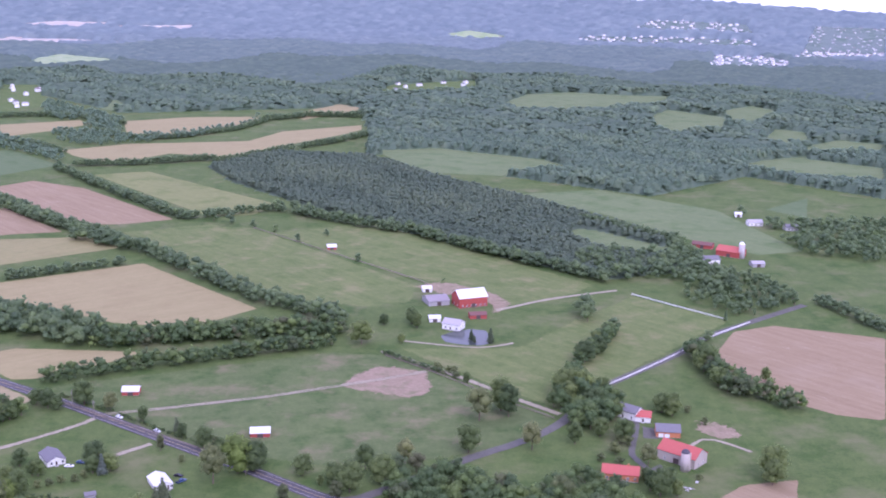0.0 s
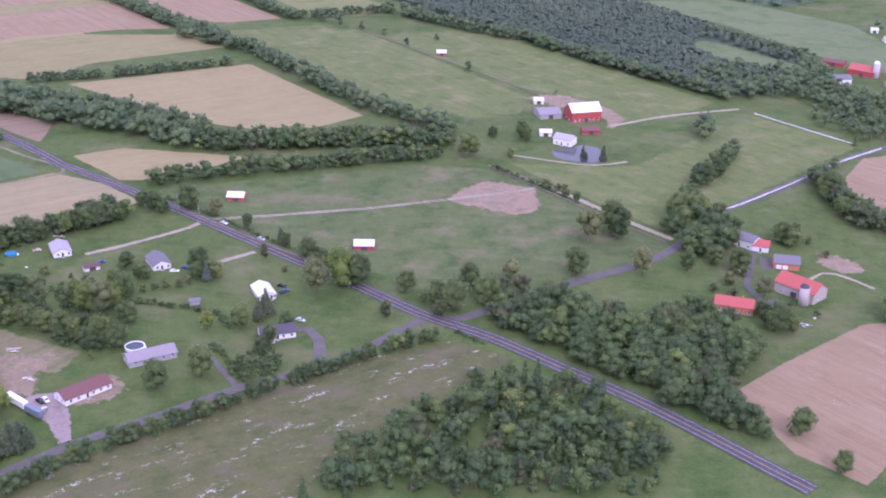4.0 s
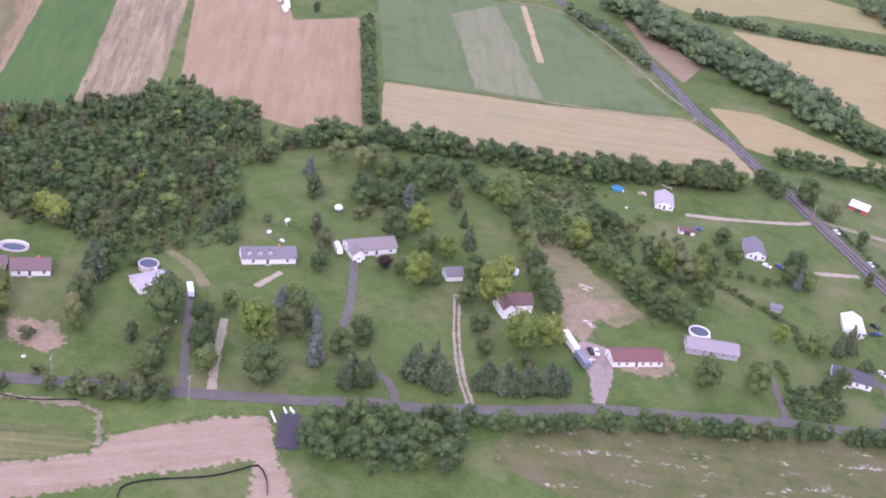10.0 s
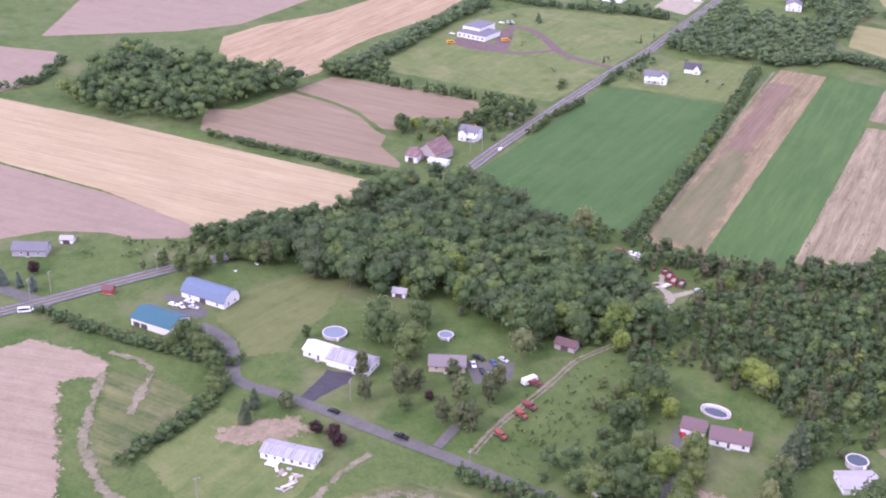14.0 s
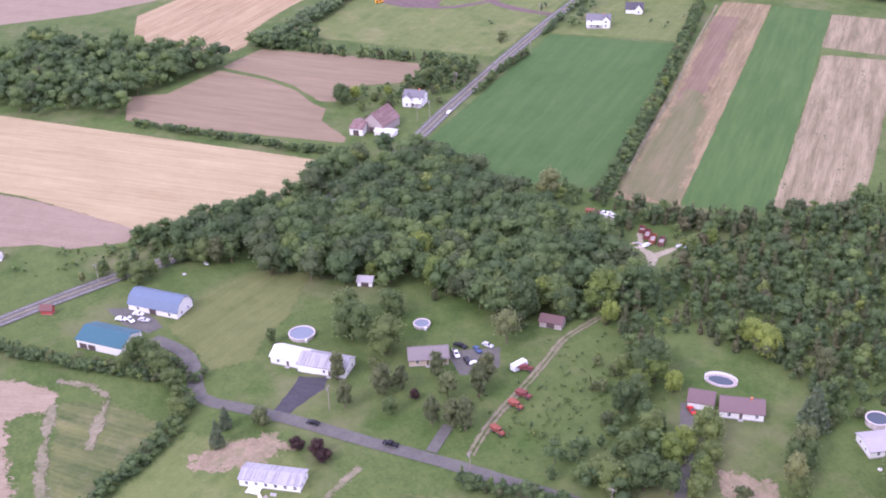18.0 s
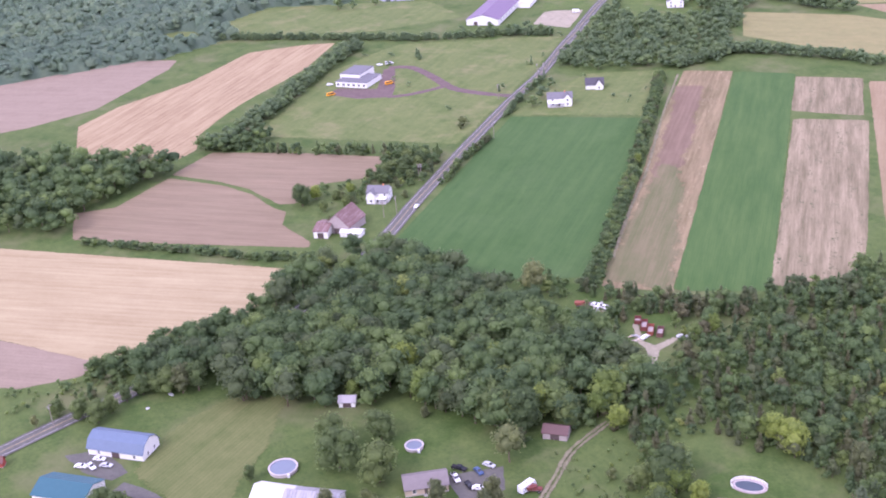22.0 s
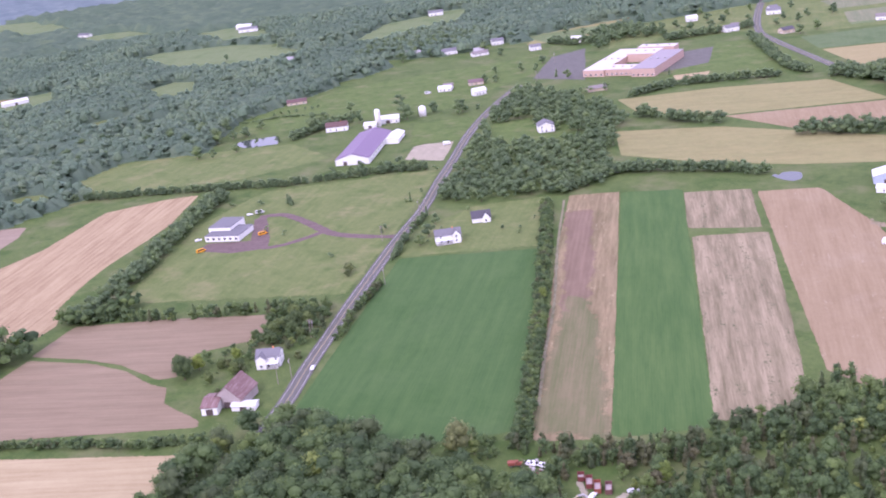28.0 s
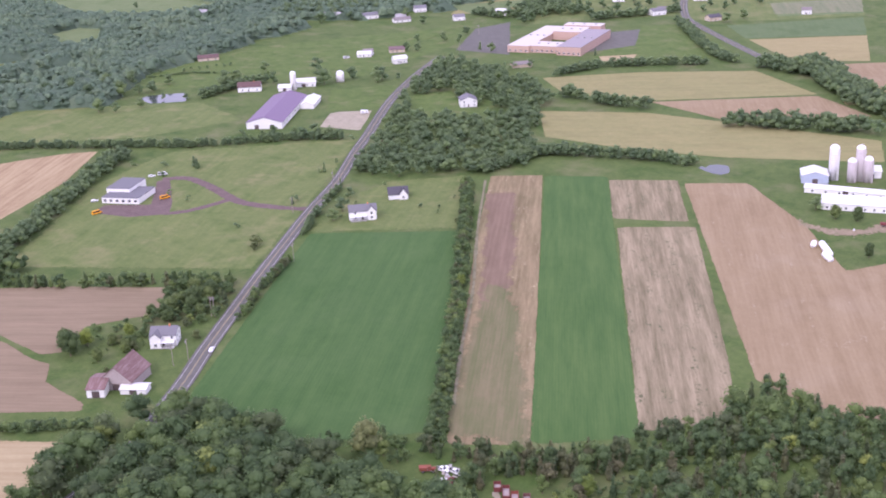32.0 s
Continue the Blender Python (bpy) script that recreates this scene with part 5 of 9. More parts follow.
def building(name, category, label, x, y, yaw, L, D, H, R, wall, roof, windows=3, garage=0, chimney=False, dormers=0, ridge="x", gambrel=False, storeys=1, wing=False, porch=0.0, front_gable=False):
    """A gabled building. x, y: the middle of its front; yaw: the heading of the front from left to right."""
    ob = thing(name, label, category, x, y, yaw)
    c, s = math.cos(radians(yaw)), math.sin(radians(yaw))
    BUILT.append((x - s * D / 2, y + c * D / 2, max(L, D) * 0.55 + 2.0))
    h0 = 0.35 if category == "house" else 0.12
    part("foundation", boxed(-L / 2 - 0.06, L / 2 + 0.06, -0.06, D + 0.06, -0.3, h0), "concrete", ob)
    shell(ob, -L / 2, L / 2, 0, D, H, R, wall, roof, ridge, gambrel)
    slots = []
    if garage:
        gw = 2.7 if category != "barn" else 3.4
        for i in range(garage):
            gx = -L / 2 + 1.2 + gw / 2 + i * (gw + 0.6)
            part("garage_door", boxed(gx - gw / 2, gx + gw / 2, -0.08, 0.03, 0.05, min(2.3, H - 0.4), 0.02), "door_white" if category != "barn" else "door_dark", ob)
        slots_from = -L / 2 + 1.2 + garage * (gw + 0.6)
    else:
        slots_from = -L / 2 + 0.8
    if category == "house" and L > 8:
        dx = slots_from + (L / 2 - slots_from) * 0.45
        part("door", boxed(dx - 0.5, dx + 0.5, -0.08, 0.03, h0, h0 + 2.05, 0.02), "door_dark", ob)
        part("step", boxed(dx - 0.9, dx + 0.9, -1.2, -0.06, -0.1, h0 - 0.05, 0.03), "concrete", ob)
    else:
        dx = None
    for k in range(windows):
        wx = slots_from + (L / 2 - slots_from) * (k + 0.5) / windows
        if dx is None or abs(wx - dx) > 1.2:
            for st in range(storeys):
                window_part(ob, 1.1, 1.25, Matrix.Translation((wx, 0, h0 + 0.75 + st * 2.7)))
    if windows and D > 6:
        for sx, ry in ((L / 2, 90), (-L / 2, -90)):
            for k in (0.3, 0.7):
                for st in range(storeys):
                    window_part(ob, 1.0, 1.2, pose(sx, D * k, h0 + 0.75 + st * 2.7, 0, 0, ry))
    if category in ("barn", "shed") and not garage and L > 5:
        part("barn_door", boxed(-1.6, 1.6, -0.1, 0.03, 0.05, min(3.0, H - 0.25), 0.02), "door_dark", ob)
    if chimney:
        bm = boxed(L * 0.18, L * 0.18 + 0.8, D / 2 - 0.4, D / 2 + 0.4, H, H + R + 0.9, 0.03)
        part("chimney", bm, "brick_orange", ob)
    for k in range(dormers):
        ox = -L / 2 + L * (k + 0.7) / (dormers + 2.2)
        shell(ob, ox - 0.8, ox + 0.8, D * 0.12, D * 0.42, H + R * 0.72, 0.7, wall, roof, "y", over=0.15)
        window_part(ob, 0.8, 0.8, Matrix.Translation((ox, D * 0.12, H + R * 0.34)))
    if porch:
        # a low sloping roof on posts along part of the front, over a boarded floor
        x0, x1 = -L / 2 + 0.4, -L / 2 + 0.4 + L * porch
        part("porch_floor", boxed(x0, x1, -2.6, -0.07, -0.1, h0, 0.03), "concrete", ob)
        bm = boxed(x0 - 0.25, x1 + 0.25, -2.9, -0.05, 2.75, 2.9, 0.03)
        for v in bm.verts:
            v.co.z += (v.co.y + 2.9) * 0.22
        part("porch_roof", bm, "roof_white", ob)
        posts = max(3, int(L * porch / 2.6))
        for k in range(posts):
            px = x0 + 0.15 + (x1 - x0 - 0.3) * k / (posts - 1)
            part("porch_post", boxed(px - 0.09, px + 0.09, -2.6, -2.42, h0, 2.8, 0.01), "trim_white", ob)
    if front_gable:
        shell(ob, L / 2 - 5.6, L / 2 - 0.6, -1.5, D * 0.5, H, R * 1.05, wall, roof, "y", over=0.3)
        for st in range(storeys):
            window_part(ob, 1.2, 1.3, Matrix.Translation((L / 2 - 3.1, -1.5, h0 + 0.75 + st * 2.7)))
    if wing:
        w = min(5.5, L * 0.42)
        shell(ob, -L / 2 + 0.3, -L / 2 + 0.3 + w, -2.6, D * 0.5, H - 0.15, R * 0.8, wall, roof, "y")
        if garage:
            part("garage_door", boxed(-L / 2 + 0.3 + w / 2 - 1.35, -L / 2 + 0.3 + w / 2 + 1.35, -2.7, -2.58, 0.05, 2.25, 0.02), "door_white", ob)
        else:
            window_part(ob, 1.2, 1.25, Matrix.Translation((-L / 2 + 0.3 + w / 2, -2.6, 1.1)))
    return ob

# ---- buildings: place of the front, heading, length, depth, eaves, rise ----
building("house", "house", "white ranch house with a long grey roof and dormers", -323.7, 361.2, 56, 22.3, 9, 3.2, 2.8, "siding_white", "roof_grey", dormers=3, chimney=True)
building("house", "house", "white ranch house with a tan roof beside a paved drive", -302.9, 402.8, 64, 21.5, 10, 3.2, 2.6, "siding_white", "roof_taupe", garage=1, wing=True)
building("house", "house", "small pale-roofed house beside a round tank", -334.4, 311.3, 75, 13.1, 10, 2.8, 1.4, "siding_white", "roof_pale")
building("house", "house", "white house with a brown roof near a pool", -370.9, 280.4, 55, 14.5, 9, 3.0, 2.6, "siding_white", "roof_brown", chimney=True)
building("garage", "garage", "brown-roofed garage beside the house", -381.7, 271.1, 49, 8.6, 8, 2.8, 2.4, "siding_white", "roof_brown", garage=1, windows=0)
building("house", "house", "white house with a red-brown roof among lime-green trees", -235.1, 416.0, 57, 14.1, 9, 4.8, 2.8, "siding_white", "roof_redbrown", wing=True)
building("garage", "garage", "small grey and white garage on a gravel drive", -267.6, 415.6, 56, 7.3, 7, 2.8, 2.2, "siding_white", "roof_grey", garage=1, windows=0)
building("house", "house", "long white ranch house with a red-brown roof on bare clay", -181.3, 425.0, 52, 21.2, 9, 3.0, 2.2, "siding_white", "roof_rust", windows=6)
building("house", "house", "ranch house with a pinkish grey roof beside a pool", -164.9, 456.9, 36, 21.1, 9, 2.8, 2.2, "siding_grey", "roof_pinkgrey", windows=5)
building("house", "house", "dark-roofed white house with a side drive", -116.5, 485.9, 24, 15.8, 9, 3.0, 2.4, "siding_white", "roof_dark", windows=4, wing=True)
building("house", "house", "white-roofed house beside the county road", -131, 525, 30, 8.6, 13.5, 2.8, 1.9, "siding_white", "roof_white", ridge="y", garage=1)
building("house", "house", "grey-roofed house on a gravel drive", -191.8, 551.6, 34, 9.2, 14.5, 2.8, 2.2, "siding_white", "roof_grey", ridge="y")
building("house", "house", "pale-roofed house with cluttered yard", -247, 559, 32, 9.0, 14, 2.8, 2.0, "siding_white", "roof_pale", ridge="y")
building("shed", "shed", "small weathered grey garden shed on the lawn", -163.7, 514.3, 23, 4.8, 3, 2.2, 1.0, "siding_grey", "roof_grey", windows=0)
building("shed", "shed", "small brown shed by the drive", -225.7, 545.0, 39, 7.7, 4, 2.2, 1.0, "siding_white", "roof_redbrown", windows=0)
building("mobile_home", "mobile home", "long white mobile home with a streaked grey metal roof", -403.2, 124.1, 55, 20.3, 8, 2.8, 1.2, "siding_white", "roof_streaked", windows=6)
building("house", "house", "white house with a streaked grey roof beside a black driveway", -458.0, 158.7, 49, 18.8, 10, 3.4, 2.4, "siding_white", "roof_streaked", garage=2, windows=2)
building("house", "house", "white wing of the house with a gabled roof", -468.5, 149.4, 45, 15.1, 9, 3.2, 2.2, "siding_white", "roof_white", ridge="x", windows=3)
building("barn", "barn", "white pole barn with a teal metal roof", -509.4, 86.5, 45, 20.7, 13, 3.8, 2.6, "siding_white", "roof_teal", windows=0, garage=2)
building("barn", "barn", "white shed with a blue gambrel roof", -528.8, 110.4, 45, 23.2, 11, 3.2, 4.0, "siding_white", "roof_blue", windows=3, gambrel=True)
building("house", "house", "small house with a brown shingle roof behind cedars", -447.0, 196.8, 71, 14.6, 9, 2.8, 2.4, "siding_tan", "roof_taupe", windows=3)
building("shed", "shed", "rusty tumbledown shed at the end of the track", -451.0, 249.2, 45, 8.8, 6, 2.6, 1.6, "wood_grey", "roof_redbrown", windows=0)
building("shed", "shed", "little white shed under the trees", -513.0, 195.1, 58, 6.2, 5, 2.4, 1.4, "siding_white", "roof_pale", windows=0)
building("house", "house", "grey house behind blue-green spruces", -594.6, 37.9, 73, 15.9, 9, 3.2, 2.4, "siding_grey", "roof_grey", windows=2)
building("shed", "shed", "small white shed beside the field edge", -604.6, 54.9, 72, 6.0, 4, 2.4, 1.2, "siding_white", "roof_pale", windows=0)
building("shed", "shed", "tiny red shed beside the road", -547.1, 70.9, 60, 4.6, 3, 2.4, 1.6, "wood_red", "roof_rust", windows=0)
building("house", "house", "two-storey white farmhouse with a grey roof", -778.5, 456.5, 60, 16.0, 9, 5.4, 2.8, "siding_white", "roof_grey", storeys=2, chimney=True, porch=0.6, front_gable=True)
building("garage", "garage", "white garage with a dark roof", -795.1, 494.5, 58, 12.0, 10, 3.2, 3.4, "siding_white", "roof_dark", garage=2, windows=0, front_gable=True)
building("house", "house", "two-storey white house beside the old barn", -698.1, 290.1, 51, 11.7, 9, 5.6, 2.6, "siding_white", "roof_grey", storeys=2, wing=True, chimney=True, porch=0.9)
building("barn", "barn", "old grey wooden barn with a rust-red metal roof", -671.5, 255.5, 38, 14.5, 17, 4.6, 6.2, "wood_grey", "roof_oldrust", windows=0, ridge="y")
building("shed", "shed", "white-walled shed with a rusty red roof beside the barn", -671.1, 246.2, 50, 7.5, 15, 3.8, 1.8, "siding_white", "roof_oldrust", windows=0)
building("shed", "shed", "low white metal-roofed lean-to", -663.0, 259.1, 45, 11.2, 6, 2.4, 0.8, "siding_white", "roof_white", windows=0)
building("house", "house", "white house in a clearing of the wood", -945.6, 675.6, 57, 13.3, 14, 5.6, 3.0, "siding_white", "roof_grey", storeys=2, ridge="y")
building("house", "house", "white farmhouse with a red roof", -1133.0, 581.9, 55, 19.8, 10, 4.6, 3.4, "siding_white", "roof_redbrown", chimney=True)
building("shed", "shed", "white farm shed beside the red-roofed farmhouse", -1111.2, 604.3, 48, 11.0, 9, 3.2, 2.2, "siding_white", "roof_white", windows=0)
building("barn", "barn", "white dairy barn beside the silo", -1113.2, 625.5, 55, 20.4, 12, 4.0, 2.6, "siding_white", "roof_white", windows=4)
building("house", "house", "low house with a red roof", -1289.8, 624.8, 65, 20.5, 10, 3.0, 2.4, "siding_tan", "roof_redbrown")
building("house", "house", "white house beyond the fields", -1363.5, 873.5, 71, 19.9, 9, 4.6, 2.6, "siding_white", "roof_grey")
building("house", "house", "pale house on the rise", -1314.2, 883.5, 70, 19.5, 9, 3.2, 2.4, "siding_white", "roof_taupe")
building("house", "house", "white house near the woods", -1354.8, 940.5, 64, 14.2, 10, 5.0, 2.6, "siding_white", "roof_grey")
building("house", "house", "small white house by the road", -1181.3, 737.5, 47, 13.5, 8, 3.2, 2.4, "siding_white", "roof_white")
building("house", "house", "brown-roofed house with garden", -1175.0, 773.3, 59, 15.3, 9, 3.2, 2.4, "siding_tan", "roof_brown")
building("house", "house", "pale house by the trees", -1270.7, 931.7, 65, 12.3, 9, 4.4, 2.4, "siding_white", "roof_grey")
building("house", "house", "white house beside the school road", -1147.3, 1199.5, 46, 16.1, 11, 5.0, 2.6, "siding_white", "roof_grey")
building("house", "house", "tan house at the edge of the wood", -1371.1, 737.8, 62, 13.6, 9, 3.2, 2.4, "siding_tan", "roof_brown")
building("house", "house", "white house across the valley", -1921.9, 876.7, 57, 30.2, 10, 5.0, 2.6, "siding_white", "roof_grey")
building("house", "house", "distant white house in the trees", -1684.7, 1076.8, 61, 21.5, 10, 5.0, 2.6, "siding_white", "roof_grey")
building("house", "house", "low white house in the valley", -1537.6, 749.8, 46, 11.9, 9, 3.4, 2.2, "siding_white", "roof_white")
building("house", "house", "white house under the hill", -1434.1, 828.0, 66, 12.6, 9, 3.4, 2.2, "siding_white", "roof_grey")
building("house", "house", "white house near the ball field", -1370.3, 1431.6, 58, 25.6, 10, 5, 2.6, "siding_white", "roof_grey")
building("house", "house", "white house behind the school", -1117.3, 1093.8, 73, 17.0, 10, 5, 2.6, "siding_white", "roof_grey")
building("house", "house", "dark-roofed house by the crossroads", -1046.0, 1103.2, 75, 14.9, 10, 4, 2.6, "siding_tan", "roof_dark")
building("dairy_barn", "barn", "long white dairy barn with a white metal roof", -586.5, 665.7, 32, 41.5, 16, 4.0, 3.0, "siding_white", "roof_white", windows=8)
building("dairy_barn", "barn", "low white milking shed", -608.2, 684.5, 26, 47.1, 8, 3.2, 1.4, "siding_white", "roof_white", windows=6)
building("machine_shed", "shed", "machine shed with a pale blue front", -635.0, 692.9, 39, 15.6, 15, 5.0, 2.4, "siding_blue", "roof_white", windows=0, ridge="y")
building("machine_shed", "shed", "white feed shed behind the silos", -617.0, 725.0, 44, 12.0, 12, 4.5, 2.0, "siding_white", "roof_white", windows=0)
building("house", "house", "two-storey white house with a purple-grey roof", -544.2, 728.0, 44, 23.2, 11, 5.4, 2.6, "siding_white", "roof_pinkgrey", storeys=2)
building("shed", "shed", "white shed beside the farmhouse", -557.5, 716.2, 37, 11.6, 8, 3, 1.6, "siding_white", "roof_white", windows=0)
building("shed", "shed", "long grey-roofed shed by the dairy", -593.6, 726.1, 44, 14.6, 9, 3, 1.6, "siding_grey", "roof_pinkgrey", windows=0)
building("barn", "barn", "red bank barn with a white metal roof", 27.5, 850.5, 23, 23.1, 15, 7.5, 5.0, "wood_red", "roof_white", windows=6)
building("barn", "barn", "low cattle barn with a grey metal roof", 1.7, 852.8, 18, 16.4, 18, 3.6, 2.4, "siding_grey", "roof_pinkgrey", windows=0)
building("farmhouse", "house", "white farmhouse with a pale roof by the pond", 9.8, 791.6, -25, 13.3, 10, 4.5, 2.6, "siding_white", "roof_pale", windows=3)
building("shed", "shed", "small white shed by the farm pond", -1.3, 810.0, 6, 8.1, 7, 2.8, 1.6, "siding_white", "roof_white", windows=0)
building("shed", "shed", "low red shed behind the barn", 30.4, 819.8, 10, 12.4, 7, 3, 1.6, "wood_red", "roof_rust", windows=0)
building("shed", "shed", "white shed at the edge of the barnyard", -7.9, 889.5, 10, 7.1, 7, 3, 1.6, "siding_white", "roof_white", windows=0)
building("run_in_shed", "shed", "red run-in shed with a white metal roof in the pasture", -180.6, 652.1, 4, 9.7, 8, 2.6, 2.0, "wood_red", "roof_white", windows=0)
building("run_in_shed", "shed", "red run-in shed with a white roof beside worn turf", -94.7, 592.5, 7, 10.4, 8, 2.6, 2.0, "wood_red", "roof_white", windows=0)
building("run_in_shed", "shed", "small red run-in shed with a white roof", -95.7, 1025.1, 10, 8.0, 7, 2.6, 2.0, "wood_red", "roof_white", windows=0)
building("house", "house", "orange brick house with a red metal roof", 93.6, 544.7, -11, 18.2, 11, 3.8, 2.6, "brick_orange", "roof_red", windows=5, chimney=True)
building("barn", "barn", "stone bank barn with a bright red roof", 126.0, 567.3, -41, 22.0, 13, 5.5, 4.0, "stone_pale", "roof_red", windows=3)
building("house", "house", "white farmhouse with grey and red roofs", 108.0, 630.0, -41, 16.0, 9, 4.8, 2.6, "siding_white", "roof_grey", windows=3)
building("house", "house", "white annex with a bright red roof", 118.2, 623.8, -13, 8.5, 9, 3.4, 2.2, "siding_white", "roof_red", windows=1)
building("garage", "garage", "brick garage with a grey roof", 128.7, 602.2, -5, 13.1, 11, 3.4, 2.6, "brick_orange", "roof_grey", garage=2, windows=0)
building("barn", "barn", "distant barn with a bright red roof", 262.0, 1025.5, -32, 22.9, 16, 5, 3.6, "wood_red", "roof_red", windows=0)
building("house", "house", "distant white farmhouse among trees", 240.1, 993.7, 11, 15.2, 10, 5, 2.6, "siding_white", "roof_grey")
building("shed", "shed", "distant low grey shed in a field", 280.5, 989.5, 6, 10.8, 10, 3, 1.6, "siding_grey", "roof_pale", windows=0)
building("shed", "shed", "distant red-roofed shed beside the trees", 244.9, 1057.2, -26, 18.7, 10, 3.4, 2, "wood_red", "roof_rust", windows=0)
building("house", "house", "white house at the hedgerow end", 322.1, 1159.3, 5, 14.5, 10, 3.6, 2.4, "siding_white", "roof_pale")
building("house", "house", "white house behind the copse", 353.6, 1140.5, 7, 12.3, 10, 3.6, 2.4, "siding_white", "roof_grey")
building("shed", "shed", "white shed by the hedgerow", 315.1, 1202.8, -6, 6.6, 8, 3, 1.6, "siding_white", "roof_white", windows=0)
building("shed", "shed", "long farm building with a faded clay-red roof among trees", -490.6, 868.4, 33, 27.7, 12, 3.4, 2.0, "siding_tan", "roof_oldrust", windows=0)
building("garage", "garage", "tan garage at the wood edge", -1026.5, 806.3, 65, 17.9, 9, 3, 2, "siding_tan", "roof_taupe", windows=0)
building("house", "house", "white house beyond the woods", -2158.6, 614.4, 28, 22.6, 10, 4.5, 2.6, "siding_white", "roof_pale", windows=0)
building("house", "house", "small white house in the far fields", -2399.4, 643.3, 31, 18.8, 9, 4, 2.4, "siding_white", "roof_pale", windows=0)
building("barn", "barn", "long white barn on a tan far field", -1683.7, 442.9, 93, 31.1, 11, 4, 2.2, "siding_white", "roof_white", windows=0)
building("house", "house", "white house beyond the far fields", -2281.4, 728.0, 26, 24.8, 10, 4, 2.6, "siding_white", "roof_grey", windows=0)
building("barn", "barn", "far white barn on a green rise", -1966.3, 889.7, 33, 27.7, 11, 5, 2.6, "siding_white", "roof_white", windows=0)
building("house", "house", "far white house among woods", -1768.5, 516.0, 40, 10.4, 9, 4, 2.4, "siding_white", "roof_pale", windows=0)
building("house", "house", "white house at the clearing edge", -1368.6, 364.1, 55, 9.0, 9, 4.5, 2.6, "siding_white", "roof_taupe", windows=0)
building("house", "house", "far pale house in a clearing", -1612.1, 621.9, 38, 10.5, 9, 4, 2.4, "siding_tan", "roof_taupe", windows=0)
building("house", "house", "white house on the far wooded slope", -1405.2, 846.8, 36, 20.5, 10, 4, 2.6, "siding_white", "roof_pale", windows=0)
building("house", "house", "far white house beside the lane", -1775.2, 851.5, 37, 11.1, 9, 3.6, 2.4, "siding_white", "roof_pale", windows=0)
building("house", "house", "white village house among trees", -1389.3, 952.8, 40, 11, 8, 4.6, 2.6, "siding_white", "roof_grey", windows=2)
building("house", "house", "small white house in the village", -1331.7, 894.5, 60, 12, 8, 3.4, 2.6, "siding_white", "roof_pale", windows=2)
building("house", "house", "white gabled house by the village road", -1258.4, 982.1, 25, 13, 8, 5, 2.6, "siding_white", "roof_white", windows=2)
building("house", "house", "pale house with a grey roof in the village", -1387.3, 1211.0, 75, 10, 8, 4.6, 2.6, "siding_white", "roof_taupe", windows=2)
building("house", "house", "white village house among trees", -1348.6, 1233.6, 50, 11, 8, 3.4, 2.6, "siding_white", "roof_grey", windows=2)
building("house", "house", "small white house in the village", -1341.2, 1271.9, 40, 12, 8, 5, 2.6, "siding_white", "roof_pale", windows=2)
building("house", "house", "white gabled house by the village road", -1217.2, 1134.6, 60, 13, 8, 4.6, 2.6, "siding_white", "roof_white", windows=2)
building("house", "house", "pale house with a grey roof in the village", -1129.2, 1109.9, 25, 10, 8, 3.4, 2.6, "siding_white", "roof_taupe", windows=2)
building("house", "house", "white village house among trees", -1161.0, 1217.3, 75, 11, 8, 5, 2.6, "siding_white", "roof_grey", windows=2)
building("house", "house", "small white house in the village", -1291.9, 1335.9, 50, 12, 8, 4.6, 2.6, "siding_white", "roof_pale", windows=2)
building("house", "house", "white gabled house by the village road", -1356.2, 1422.9, 40, 13, 8, 3.4, 2.6, "siding_white", "roof_white", windows=2)
building("house", "house", "pale house with a grey roof in the village", -1327.1, 1450.7, 60, 10, 8, 5, 2.6, "siding_white", "roof_taupe", windows=2)
building("house", "house", "white village house among trees", -1253.3, 1335.2, 25, 11, 8, 4.6, 2.6, "siding_white", "roof_grey", windows=2)
building("house", "house", "small white house in the village", -1188.0, 1311.8, 75, 12, 8, 3.4, 2.6, "siding_white", "roof_pale", windows=2)
building("house", "house", "white gabled house by the village road", -1113.7, 1435.7, 50, 13, 8, 5, 2.6, "siding_white", "roof_white", windows=2)
building("house", "house", "pale house with a grey roof in the village", -995.4, 1193.3, 40, 10, 8, 4.6, 2.6, "siding_white", "roof_taupe", windows=2)
building("house", "house", "white village house among trees", -2084.6, 631.6, 60, 11, 8, 3.4, 2.6, "siding_white", "roof_grey", windows=2)
building("house", "house", "small white house in the village", -1552.1, 754.0, 25, 12, 8, 5, 2.6, "siding_white", "roof_pale", windows=2)
building("house", "house", "white gabled house by the village road", -1128.4, 743.5, 75, 13, 8, 4.6, 2.6, "siding_white", "roof_white", windows=2)
building("house", "house", "pale house with a grey roof in the village", -1186.3, 745.5, 50, 10, 8, 3.4, 2.6, "siding_white", "roof_taupe", windows=2)

# ---- woods and hedgerows ----
def ico(sub):
    bm = bmesh.new()
    bmesh.ops.create_icosphere(bm, subdivisions=sub, radius=1.0)
    v = np.array([q.co[:] for q in bm.verts])
    f = np.array([[q.index for q in p.verts] for p in bm.faces])
    bm.free()
    return v, f


ICO = {1: ico(1), 2: ico(2)}


def join(pieces):
    vs, fs, k = [], [], 0
    for v, f in pieces:
        vs.append(v)
        fs.append(f + k)
        k += len(v)
    return np.concatenate(vs), np.concatenate(fs)


